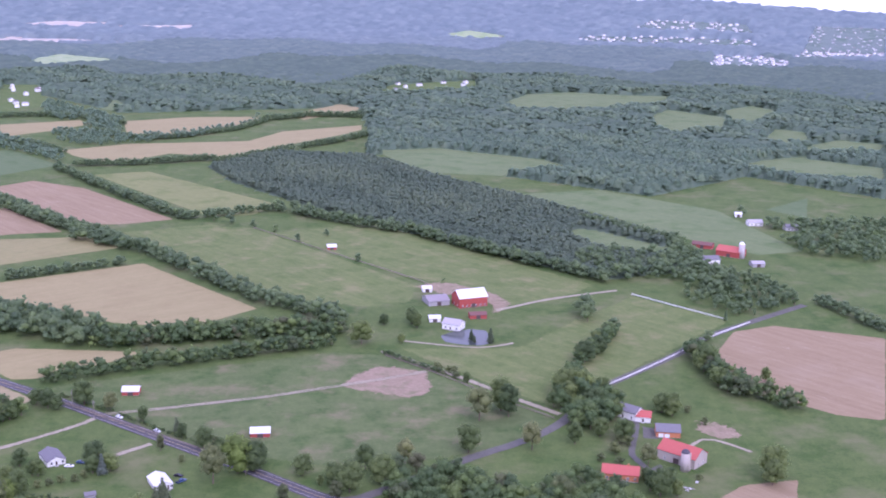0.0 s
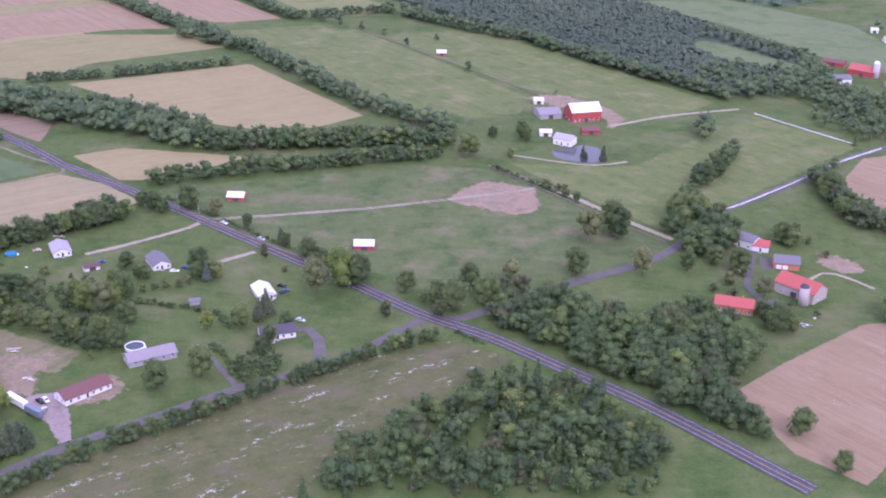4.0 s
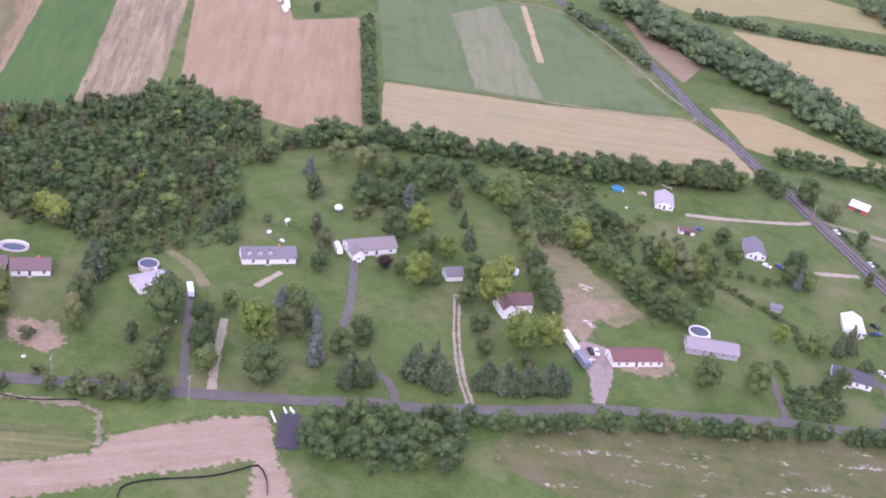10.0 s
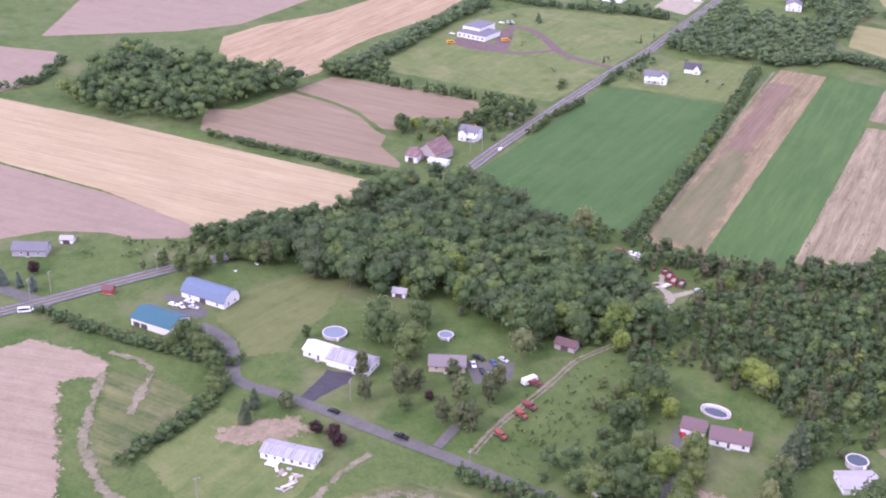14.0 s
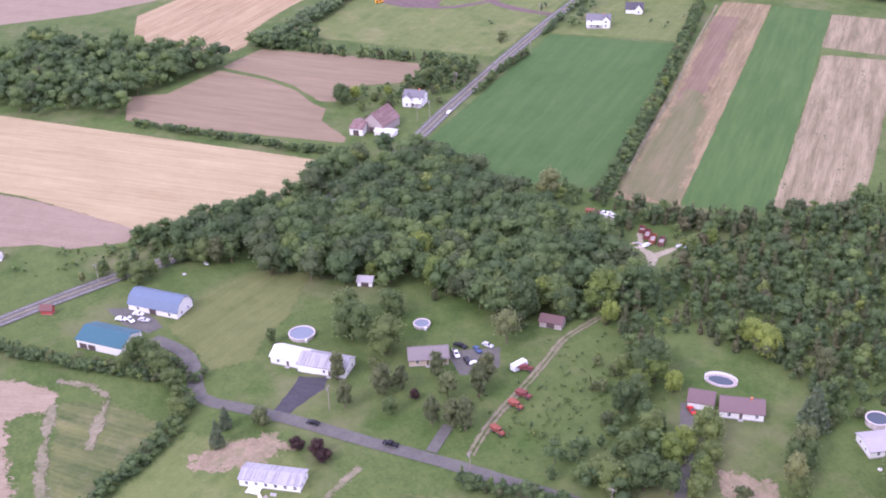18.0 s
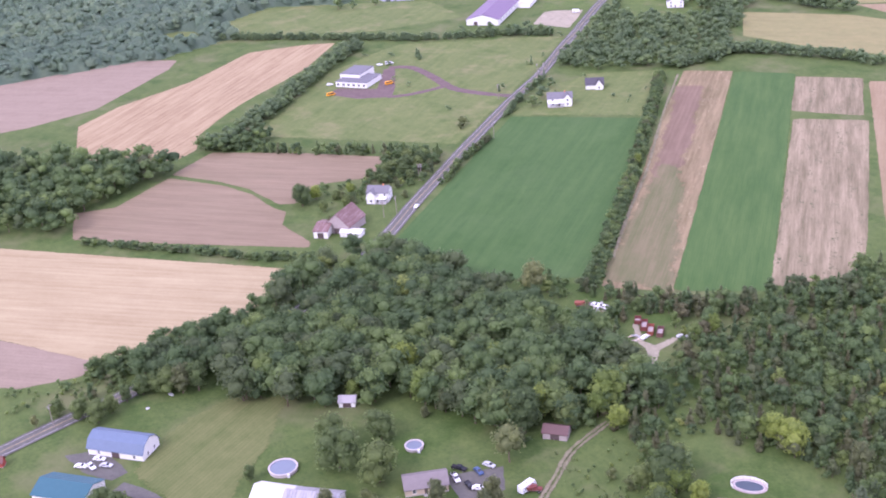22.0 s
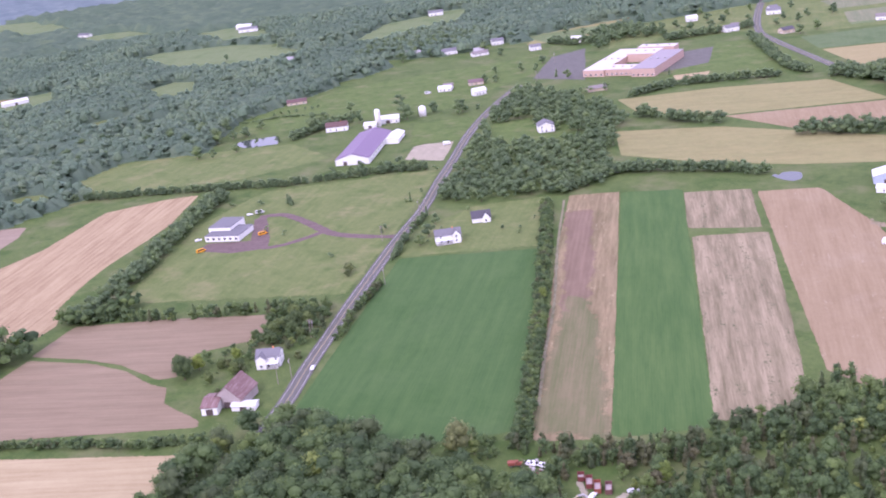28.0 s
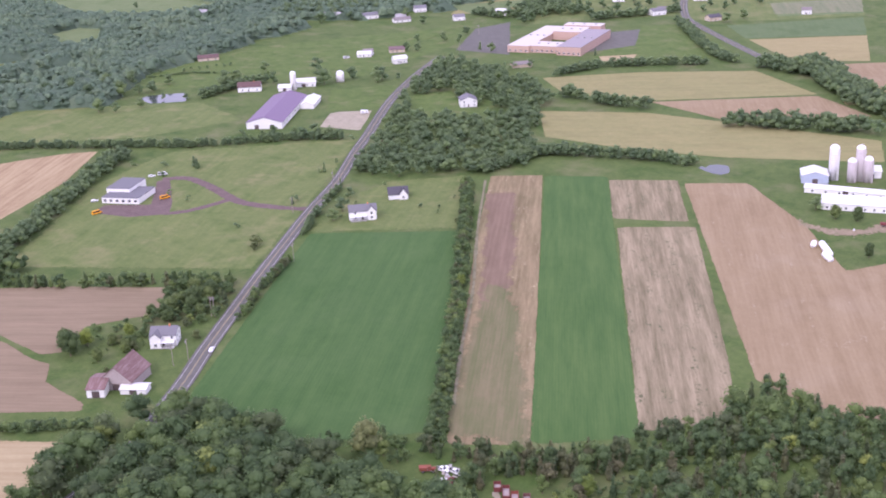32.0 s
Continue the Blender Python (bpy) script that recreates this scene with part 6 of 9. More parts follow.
def sprays(rng, centres, normals, size):
    """Small bent leaf sprays, two triangles each."""
    n = len(centres)
    a = rng.normal(size=(n, 3))
    a -= normals * (a * normals).sum(1, keepdims=True) * 0.6
    a /= np.linalg.norm(a, axis=1, keepdims=True)
    b = np.cross(normals, a) + rng.normal(size=(n, 3)) * 0.45
    s = (size * rng.uniform(0.6, 1.35, (n, 1)))
    v = np.stack([centres - a * s, centres - b * s * 0.7 - normals * s * 0.35, centres + a * s, centres + b * s * 0.7 - normals * s * 0.35], 1).reshape(-1, 3)
    k = np.arange(n)[:, None] * 4
    return v, np.concatenate([k + [0, 1, 2], k + [0, 2, 3]])


def broad_crown(seed, lumps, sub, flakes, squat=1.0, low=0.22, leaf=0.05):
    """A rounded, uneven crown of unit height: a shaded core of lumps inside a loose coat of leaf sprays."""
    rng = np.random.default_rng(seed)
    pieces, cen, nor = [], [], []
    bv, bf = ICO[sub]
    wide_at = np.array([squat, squat, 1])
    for i in range(lumps):
        t = i * 2.4 + rng.uniform(-0.5, 0.5)
        z = low + 0.16 + (0.78 - low) * (i + 0.5) / lumps * 0.92
        wide = np.sin(np.clip((z - low) / (1.02 - low), 0, 1) * np.pi) ** 0.6
        rad = 0.21 * wide * rng.uniform(0.6, 1.1) * (0.35 if i == lumps - 1 else 1)
        c = np.array([rad * np.cos(t), rad * np.sin(t), z]) * wide_at
        r = rng.uniform(0.15, 0.215) * (0.75 + 0.4 * wide) * np.array([squat, squat, 1.0])
        v = bv * (0.92 + rng.normal(size=(len(bv), 1)) * 0.12)
        pieces.append((v * r * 0.84 + c, bf))
        k = flakes // lumps
        d = rng.normal(size=(k, 3))
        d[:, 2] = np.abs(d[:, 2]) * 0.9 - 0.35
        d /= np.linalg.norm(d, axis=1, keepdims=True)
        cen.append(c + d * r * rng.uniform(0.82, 1.16, (k, 1)))
        up = d + rng.normal(size=(k, 3)) * 0.45 + np.array([0, 0, 0.35])
        nor.append(up / np.linalg.norm(up, axis=1, keepdims=True))
    pieces.append(sprays(rng, np.concatenate(cen), np.concatenate(nor), leaf))
    return join(pieces)


def spire_crown(seed, lumps, flakes, wide=0.17, leaf=0.05):
    """A cedar or spruce: soft stacked lumps narrowing to a point, coated in sprays."""
    rng = np.random.default_rng(seed)
    pieces, cen, nor = [], [], []
    bv, bf = ICO[1]
    for i in range(lumps):
        q = i / (lumps - 0.4)
        r = wide * (1 - q) ** 0.75 * rng.uniform(0.9, 1.12)
        tall = 0.62 / lumps + 0.06
        c = np.array([rng.normal(0, 0.012), rng.normal(0, 0.012), 0.14 + 0.74 * q])
        size = np.array([r, r, tall])
        pieces.append((bv * (0.94 + rng.normal(size=(len(bv), 1)) * 0.1) * size * 0.88 + c, bf))
        k = int(flakes / lumps * (1.4 - 0.8 * q))
        d = rng.normal(size=(k, 3))
        d[:, 2] = d[:, 2] * 0.8 + 0.2
        d /= np.linalg.norm(d, axis=1, keepdims=True)
        cen.append(c + d * size * rng.uniform(0.86, 1.18, (k, 1)))
        up = d + rng.normal(size=(k, 3)) * 0.4 + np.array([0, 0, 0.4])
        nor.append(up / np.linalg.norm(up, axis=1, keepdims=True))
    pieces.append(sprays(rng, np.concatenate(cen), np.concatenate(nor), leaf))
    return join(pieces)


def trunk_mesh(seed, top=0.5, r=0.018, limbs=3, sides=5, reach=0.16):
    """A tapered trunk with a few limbs, of unit height."""
    rng = np.random.default_rng(seed)
    pieces = []

    def stick(a, b, r0, r1):
        a, b = np.array(a), np.array(b)
        d = (b - a) / np.linalg.norm(b - a)
        u = np.cross(d, [0.3, 0.9, 0.1])
        u /= np.linalg.norm(u)
        w = np.cross(d, u)
        t = np.arange(sides) * 2 * np.pi / sides
        ring = np.cos(t)[:, None] * u + np.sin(t)[:, None] * w
        k = np.arange(sides)
        n = (k + 1) % sides
        pieces.append((np.concatenate([a + ring * r0, b + ring * r1]), np.concatenate([np.stack([k, n, n + sides], 1), np.stack([k, n + sides, k + sides], 1)])))
    stick((0, 0, -0.02), (rng.uniform(-0.02, 0.02), rng.uniform(-0.02, 0.02), top), r, r * 0.5)
    for i in range(limbs):
        t = rng.uniform(0, 2 * np.pi)
        z = top * rng.uniform(0.5, 0.9)
        end = (reach * np.cos(t), reach * np.sin(t), z + 0.2)
        stick((0, 0, z), end, r * 0.5, r * 0.2)
        if reach > 0.2:
            for turn in (-0.7, 0.6):
                stick(end, (end[0] + 0.12 * np.cos(t + turn), end[1] + 0.12 * np.sin(t + turn), end[2] + 0.12), r * 0.22, r * 0.1)
    return join(pieces)


def array_mesh(name, v, f, material, tint=None, mat_index=None):
    me = bpy.data.meshes.new(name)
    me.vertices.add(len(v))
    me.vertices.foreach_set("co", np.ascontiguousarray(v, dtype=np.float32).ravel())
    me.loops.add(3 * len(f))
    me.loops.foreach_set("vertex_index", np.ascontiguousarray(f, dtype=np.int32).ravel())
    me.polygons.add(len(f))
    me.polygons.foreach_set("loop_start", np.arange(len(f), dtype=np.int32) * 3)
    me.polygons.foreach_set("use_smooth", np.ones(len(f), dtype=bool))
    if mat_index is not None:
        me.polygons.foreach_set("material_index", mat_index.astype(np.int32))
    if tint is not None:
        me.attributes.new("tint", "FLOAT", "POINT").data.foreach_set("value", tint.astype(np.float32))
    for k in material:
        me.materials.append(MATS[k])
    me.update(calc_edges=True)
    return me


def clear_of(x, y, margin=1.5, fields=True):
    """Which places keep off roads, buildings and fields."""
    ok = np.ones(len(x), dtype=bool)
    for half, line in ROADS:
        for i in range(0, len(x), 4000):
            d = np.hypot(x[i:i + 4000, None] - line[:, 0], y[i:i + 4000, None] - line[:, 1]).min(1)
            ok[i:i + 4000] &= d > half + margin
    for bx, by, r in BUILT:
        ok &= np.hypot(x - bx, y - by) > r
        if math.hypot(bx, by) > 1100:
            ok &= np.hypot(x - bx * 0.97, y - (by * 0.97 + 6)) > r + 14
    if fields:
        for nm, p in FIELDS.items():
            if nm not in OPEN_FIELDS:
                ok &= ~inside(p, x, y)
    return ok


OPEN_FIELDS = {"lot_g", "pasture_sheds", "pasture_pond", "mown", "plot_k", "site_grass", "site_grass_2", "lawn_q", "farfield_3", "village_green"}
STOCK = {
    "tall": [broad_crown(100 + i, 7, 1, 470, 1.22, 0.14, 0.036) for i in range(9)],
    "round": [broad_crown(200 + i, 4, 1, 190, 1.3, 0.06, 0.05) for i in range(8)],
    "slim": [broad_crown(600 + i, 4, 1, 130, 0.85, 0.03, 0.05) for i in range(6)],
    "bush": [broad_crown(300 + i, 2, 1, 44, 1.6, 0.0, 0.09) for i in range(6)],
    "cone": [spire_crown(400 + i, 3, 80, 0.2, 0.058) for i in range(6)],
    "far": [broad_crown(500 + i, 3, 1, 26, 1.35, 0.1, 0.09) for i in range(6)],
}
STEM = trunk_mesh(9, 0.45, 0.02, 0, 4)


def grove(name, label, x, y, h, kinds, tints, seed, material="leaf_wood", category="trees"):
    """One mass of trees: places, heights, kinds and shades of green."""
    rng = np.random.default_rng(seed)
    V, F, T, M, k = [], [], [], [], 0
    for i in range(len(x)):
        st = STOCK[kinds[i]]
        cv, cf = st[rng.integers(len(st))]
        a, w = rng.uniform(0, 6.283), h[i] * rng.uniform(0.85, 1.15)
        c, s = np.cos(a) * w, np.sin(a) * w
        for v, f, mi in ((cv, cf, 0), (*STEM, 1)):
            if mi and kinds[i] in ("bush", "far"):
                continue
            V.append(np.stack([v[:, 0] * c - v[:, 1] * s + x[i], v[:, 0] * s + v[:, 1] * c + y[i], v[:, 2] * h[i]], 1))
            F.append(f + k)
            T.append(np.full(len(v), tints[i]))
            M.append(np.full(len(f), mi))
            k += len(v)
    me = array_mesh(name, np.concatenate(V), np.concatenate(F), [material, "bark"], np.concatenate(T), np.concatenate(M))
    return tagged(new(name, me), label, category, kind="stuff")


def jittered(poly, gap, seed):
    rng = np.random.default_rng(seed)
    p = np.array(poly, dtype=float)
    (x0, y0), (x1, y1) = p.min(0), p.max(0)
    gx, gy = np.meshgrid(np.arange(x0, x1, gap), np.arange(y0, y1, gap))
    x = gx.ravel() + rng.uniform(-0.45, 0.45, gx.size) * gap
    y = gy.ravel() + rng.uniform(-0.45, 0.45, gx.size) * gap
    ok = inside(poly, x, y)
    return x[ok], y[ok]


def hedge(key, seed):
    width, height, pts = HEDGES[key]
    rng = np.random.default_rng(seed)
    crown = max(2.6, height * 0.62)
    X, Y = [], []
    for (ax, ay), (bx, by) in zip(pts[:-1], pts[1:]):
        ln = np.hypot(bx - ax, by - ay)
        n = max(1, int(ln * max(width, crown) / (crown * crown * (0.25 if key in ("h22", "h50", "h50b") else 0.44))))
        t = rng.uniform(0, 1, n)
        o = rng.uniform(-0.5, 0.5, n) * max(width - crown * 0.5, 1.0)
        X.append(ax + (bx - ax) * t - (by - ay) / ln * o)
        Y.append(ay + (by - ay) * t + (bx - ax) / ln * o)
    X, Y = np.concatenate(X), np.concatenate(Y)
    ok = clear_of(X, Y, 1.0, fields=False)
    X, Y = X[ok], Y[ok]
    h = height * rng.uniform(0.55, 1.12, len(X))
    pick = rng.uniform(0, 1, len(X))
    far = np.hypot(X + 250, Y - 100) > 540
    kinds = ["cone" if key == "h3" and q < 0.6 else "far" if (fa and height > 7) else "bush" if height <= 5 or q < 0.2 else "cone" if (q < 0.3 and height < 10) else "slim" if q < 0.5 else "round" for q, fa in zip(pick, far)]
    h = np.where(np.array(kinds) == "bush", np.minimum(h, 5.0), h)
    tint = np.clip(rng.normal(0.48, 0.2, len(X)), 0.1, 0.86)
    # Hedges farther off take the leaf colour with haze mixed in.
    grove("hedgerow", "green hedgerow of mixed trees and bushes along a field edge", X, Y, h, kinds, tint, seed + 1, material="leaf_mid_haze" if np.hypot(X + 110, Y - 60).mean() > 760 else "leaf_wood", category="hedgerow")


def canopy(name, label, poly, cell, pitch, height, material, seed, keep=None):
    """Far woodland: a closed, lumpy canopy of tree tops with gaps for the fields."""
    rng = np.random.default_rng(seed)
    p = np.array(poly, dtype=float)
    (x0, y0), (x1, y1) = p.min(0) - pitch, p.max(0) + pitch
    nx, ny = int((x1 - x0) / cell) + 2, int((y1 - y0) / cell) + 2
    gx, gy = np.meshgrid(x0 + np.arange(nx) * cell, y0 + np.arange(ny) * cell)
    gx = gx + rng.uniform(-0.25, 0.25, gx.shape) * cell
    gy = gy + rng.uniform(-0.25, 0.25, gy.shape) * cell
    X, Y = gx.ravel(), gy.ravel()
    ok = inside(poly, X, Y)
    if keep is not None:
        ok &= keep(X, Y)
    idx = np.nonzero(ok)[0]
    ok[idx] &= clear_of(X[idx], Y[idx], 2.0)
    ti, tj = int((x1 - x0) / pitch) + 4, int((y1 - y0) / pitch) + 4
    jx, jy = rng.uniform(0.15, 0.85, (tj, ti)), rng.uniform(0.15, 0.85, (tj, ti))
    jh, jt = rng.uniform(0.55, 1.15, (tj, ti)), np.clip(rng.normal(0.45, 0.27, (tj, ti)), 0, 1)
    u, w = (X - x0) / pitch, (Y - y0) / pitch
    iu, iw = u.astype(int), w.astype(int)
    best, tint = np.full(len(X), 0.26), np.full(len(X), 0.15)
    for di in (-1, 0, 1):
        for dj in (-1, 0, 1):
            a, b = np.clip(iu + di, 0, ti - 1), np.clip(iw + dj, 0, tj - 1)
            d2 = ((u - a - jx[b, a]) ** 2 + (w - b - jy[b, a]) ** 2) / 0.5
            hgt = jh[b, a] * (0.35 + 0.65 * np.sqrt(np.clip(1 - d2, 0, 1)))
            up = hgt > best
            best, tint = np.where(up, hgt, best), np.where(up, jt[b, a], tint)
    z = np.where(ok, best * height + rng.normal(0, 0.03, len(X)) * height, -0.5) + hill_z(X, Y)
    okg = ok.reshape(ny, nx)
    anyq = okg[:-1, :-1] | okg[1:, :-1] | okg[:-1, 1:] | okg[1:, 1:]
    j, i = np.nonzero(anyq)
    a = j * nx + i
    f = np.concatenate([np.stack([a, a + 1, a + nx + 1], 1), np.stack([a, a + nx + 1, a + nx], 1)])
    used, inv = np.unique(f, return_inverse=True)
    me = array_mesh(name, np.stack([X, Y, z], 1)[used], inv.reshape(f.shape), [material], tint[used])
    return tagged(new(name, me), label, "woodland", kind="stuff")


# the wood behind the yards: tall broadleaves at one end, cedars and saplings at the other
rng = np.random.default_rng(12)
for old, gap in ((True, 6.9), (False, 4.7)):
    x, y = jittered(WOODS["near_wood"], gap, 11 + old)
    ok = clear_of(x, y, 1.2) & (((x < -462 + rng.normal(0, 8, len(x))) & (y < 300)) == old)
    for cx, cy, r in CLEARINGS:
        ok &= np.hypot(x - cx, y - cy) > r
    x, y = x[ok], y[ok]
    q = rng.uniform(0, 1, len(x))
    if old:
        h, tint = rng.uniform(10.5, 16.5, len(x)), np.clip(rng.normal(0.46, 0.2, len(x)), 0.22, 0.95)
        kinds = np.where(q < 0.8, "tall", np.where(q < 0.96, "round", "slim"))
    else:
        glade = np.sin(x / 17.0 + 1.3) * np.sin(y / 21.0) + 0.5 * np.sin(x / 7.0 + y / 9.0)
        kinds = np.where(q < 0.27, "cone", np.where(q < 0.55, "slim", np.where(q < 0.80, "round", "bush")))
        kinds = np.where((glade > 0.75) & (q > 0.2), "bush", kinds)
        h = np.where(kinds == "bush", rng.uniform(2.2, 4.2, len(x)), rng.uniform(5.5, 10.5, len(x)))
        tint = np.clip(np.where(kinds == "cone", rng.normal(0.13, 0.1, len(x)), rng.normal(0.48, 0.21, len(x))), 0, 1)
    grove("woodland", "dense green wood of tall broadleaves" if old else "loose green wood of cedars, saplings and brush", x, y, h, list(kinds), tint, 13 + old, category="woodland")
for key, gap, lo, hi, seed, mixk in (("thicket_road", 5.0, 5, 10, 71, ("round", "tall", "round", "slim")), ("thicket_k", 2.6, 2.5, 4.6, 72, ("bush", "bush", "slim")), ("scrub_brown", 3.6, 1.8, 4.6, 73, ("bush", "bush", "slim", "bush", "round")), ("scrub_road", 3.4, 1.2, 4.2, 74, ("bush", "bush", "slim")), ("scrub_drive", 9.0, 0.9, 3.2, 75, ("bush", "bush", "slim")), ("thicket_h", 4.5, 3.5, 7, 63, ("round", "bush", "slim")), ("scrub_e", 3.2, 0.5, 1.7, 64, ("bush",)), ("wood_edge", 5.6, 6, 10.5, 65, ("round", "slim", "round", "cone")), ("scrub_a", 3.4, 0.6, 1.8, 45, ("bush",)), ("scrub_d", 6.0, 1.0, 3.4, 48, ("bush",)), ("thicket_f", 7.0, 5, 9, 61, ("round", "slim", "far")), ("thicket_g", 6.0, 8, 14, 62, ("tall", "round")), ("thicket_e", 5.5, 7, 11, 49, ("round", "cone")), ("thicket_c", 7.0, 5.5, 10, 43, ("round", "slim", "bush")), ("wood_south", 6.2, 7, 13, 22, ("round", "tall", "round")),
                                     ("wood_lower", 6.2, 6, 12, 23, ("round", "cone", "round")), ("wood_e", 6.2, 7, 13, 24, ("round", "tall", "round")),
                                     ("wood_school", 7.4, 6, 11.5, 25, ("round", "far", "far", "round")), ("wood_left", 8.0, 10, 17, 26, ("far", "round", "far")),
                                     ("belt_teal", 10.0, 7, 12, 111, ("far",)), ("belt_town", 11.0, 7, 13, 112, ("far",)), ("belt_town_east", 11.0, 7, 13, 113, ("far",)), ("belt_tan", 10.0, 6, 11, 114, ("far",)), ("yard_trees", 8.5, 5.5, 10.5, 101, ("round", "tall", "slim")), ("brush_belt", 5.6, 2.0, 5.4, 102, ("bush", "round", "bush", "slim")), ("belt_trees", 6.0, 4.5, 8, 103, ("round", "slim")), ("field_end_shrubs", 5.0, 2.4, 7.5, 95, ("round", "slim", "bush")), ("field_end_cedars", 4.4, 4.5, 9, 96, ("cone", "slim", "cone", "round")), ("house_shrubs", 5.5, 2, 5, 97, ("bush", "round", "bush")), ("village_wood", 9.0, 8, 13, 91, ("far", "round")), ("village_wood_west", 9.0, 8, 14, 92, ("far", "round")), ("village_row", 12.0, 6, 10, 93, ("far", "round")), ("crossing_wood", 8.5, 7, 11, 94, ("far", "round")), ("farm2_wood", 9.0, 8, 14, 27, ("far",)), ("creek_wood", 8.0, 6, 12, 29, ("far", "far", "slim")), ("forest_c", 10.0, 8, 14, 28, ("far",))):
    x, y = jittered(WOODS[key], gap, seed)
    rng = np.random.default_rng(seed + 50)
    loose = 1.4 if key.startswith("scrub") else 0.2
    x, y = x + rng.normal(0, gap * loose, len(x)), y + rng.normal(0, gap * loose, len(x))
    ok = clear_of(x, y, 1.2)
    x, y = x[ok], y[ok]
    # Distant woods switch to leaf colours that carry some haze.
    grove("woodland", "green wood of mixed trees", x, y, rng.uniform(lo, hi, len(x)), [mixk[i] for i in rng.integers(0, len(mixk), len(x))], np.clip(rng.normal(0.7 if key.startswith("scrub") else 0.2 if key.endswith("cedars") else 0.36 if key.endswith("belt") else 0.52, 0.16, len(x)), 0, 0.92), seed + 60, material="leaf_far_haze" if y.mean() > 1400 else "leaf_mid_haze" if math.hypot(x.mean() + 110, y.mean() - 60) > 760 else "leaf_wood", category="woodland")
for i, key in enumerate(HEDGES):
    hedge(key, 1000 + 7 * i)
def domes(name, label, poly, pitch, lo, hi, material, seed, keep, sides=6, leaves=0):
    """Far woodland of many single rounded crowns over a low dark understorey."""
    rng = np.random.default_rng(seed)
    x, y = jittered(poly, pitch, seed)
    ok = keep(x, y)
    x, y = x[ok], y[ok]
    ok = clear_of(x, y, 2.0)
    x, y = x[ok], y[ok]
    n = len(x)
    stand = np.sin(x / 61 + 1) * np.sin(y / 47) + 0.6 * np.sin(x / 23 + y / 31)
    h = rng.uniform(lo, hi, n) * (1 + 0.14 * stand)
    wide = pitch * rng.uniform(0.58, 0.8, n)
    ring = [(1.0, 0.4), (0.72, 0.82)]
    k = sides * len(ring) + 1
    v = np.zeros((n, k, 3))
    for i, (r, z) in enumerate(ring):
        t = np.arange(sides) * 2 * np.pi / sides + rng.uniform(0, 6, (n, 1))
        rr = wide[:, None] * r * rng.uniform(0.78, 1.22, (n, sides))
        v[:, i * sides:(i + 1) * sides, 0] = x[:, None] + rr * np.cos(t)
        v[:, i * sides:(i + 1) * sides, 1] = y[:, None] + rr * np.sin(t)
        v[:, i * sides:(i + 1) * sides, 2] = h[:, None] * z * rng.uniform(0.88, 1.1, (n, sides))
    v[:, -1] = np.stack([x, y, h], 1)
    j = np.arange(sides)
    w = (j + 1) % sides
    f = []
    for i in range(len(ring) - 1):
        a, b = i * sides, (i + 1) * sides
        f += [np.stack([a + j, a + w, b + w], 1), np.stack([a + j, b + w, b + j], 1)]
    b = (len(ring) - 1) * sides
    f.append(np.stack([b + j, b + w, np.full(sides, k - 1)], 1))
    f = np.concatenate(f)
    F = (f[None] + (np.arange(n) * k)[:, None, None]).reshape(-1, 3)
    tint = np.repeat(np.clip(rng.normal(0.5, 0.2, n) + 0.24 * stand, 0, 1), k)
    V = v.reshape(-1, 3)
    if leaves:
        d = rng.normal(size=(n * leaves, 3))
        d[:, 2] = np.abs(d[:, 2]) * 0.9 + 0.1
        d /= np.linalg.norm(d, axis=1, keepdims=True)
        ww, hh = np.repeat(wide, leaves), np.repeat(h, leaves)
        at = np.stack([np.repeat(x, leaves) + d[:, 0] * ww * 0.92, np.repeat(y, leaves) + d[:, 1] * ww * 0.92, hh * (0.42 + 0.6 * d[:, 2])], 1)
        lean = d + rng.normal(size=d.shape) * 0.4
        sv, sf = sprays(rng, at, lean / np.linalg.norm(lean, axis=1, keepdims=True), pitch * 0.21)
        F = np.concatenate([F, sf + len(V)])
        V = np.concatenate([V, sv])
        tint = np.concatenate([tint, np.clip(np.repeat(tint[::k], 4 * leaves) + np.repeat(rng.normal(0, 0.16, n * leaves), 4), 0, 1)])
    me = array_mesh(name, V, F, [material], tint)
    return tagged(new(name, me), label, "woodland", kind="stuff")


def near_a(x, y):
    return np.hypot(x, y) < 1750


def near_b(x, y):
    return np.hypot(x + 420, y - 230) < 1700


canopy("undergrowth", "dark low undergrowth between young trees", WOODS["plantation"], 6.0, 5.5, 3.6, "leaf_young", 30)
domes("plantation", "dark young plantation of low trees in blocks", WOODS["plantation"], 5.0, 5.5, 8.0, "leaf_young", 31, lambda x, y: np.sin((x * 0.53 + y * 0.85) / 17.0) > -0.985, leaves=7)
domes("forest", "broad green forest beyond the farms", WOODS["forest_a"], 7.8, 9, 13.5, "leaf_far_haze", 32, near_a, leaves=12)
domes("forest", "broad green forest on the valley side", WOODS["forest_b"], 7.8, 8, 13, "leaf_far_haze", 34, near_b, leaves=12)
canopy("undergrowth", "dark low undergrowth beneath the far forest", WOODS["forest_a"], 5.0, 8.0, 10.0, "leaf_far_haze", 36, near_a)
canopy("undergrowth", "dark low undergrowth beneath the far forest", WOODS["forest_b"], 5.0, 8.0, 9.5, "leaf_far_haze", 37, near_b)
domes("forest", "far green forest of many crowns", WOODS["forest_a"], 11.5, 9, 15, "leaf_far_haze", 35, lambda x, y: ~near_a(x, y) & (np.hypot(x, y) + 150 * np.sin(x / 170 + y / 260) + 90 * np.sin(x / 61) < 2700), 5)
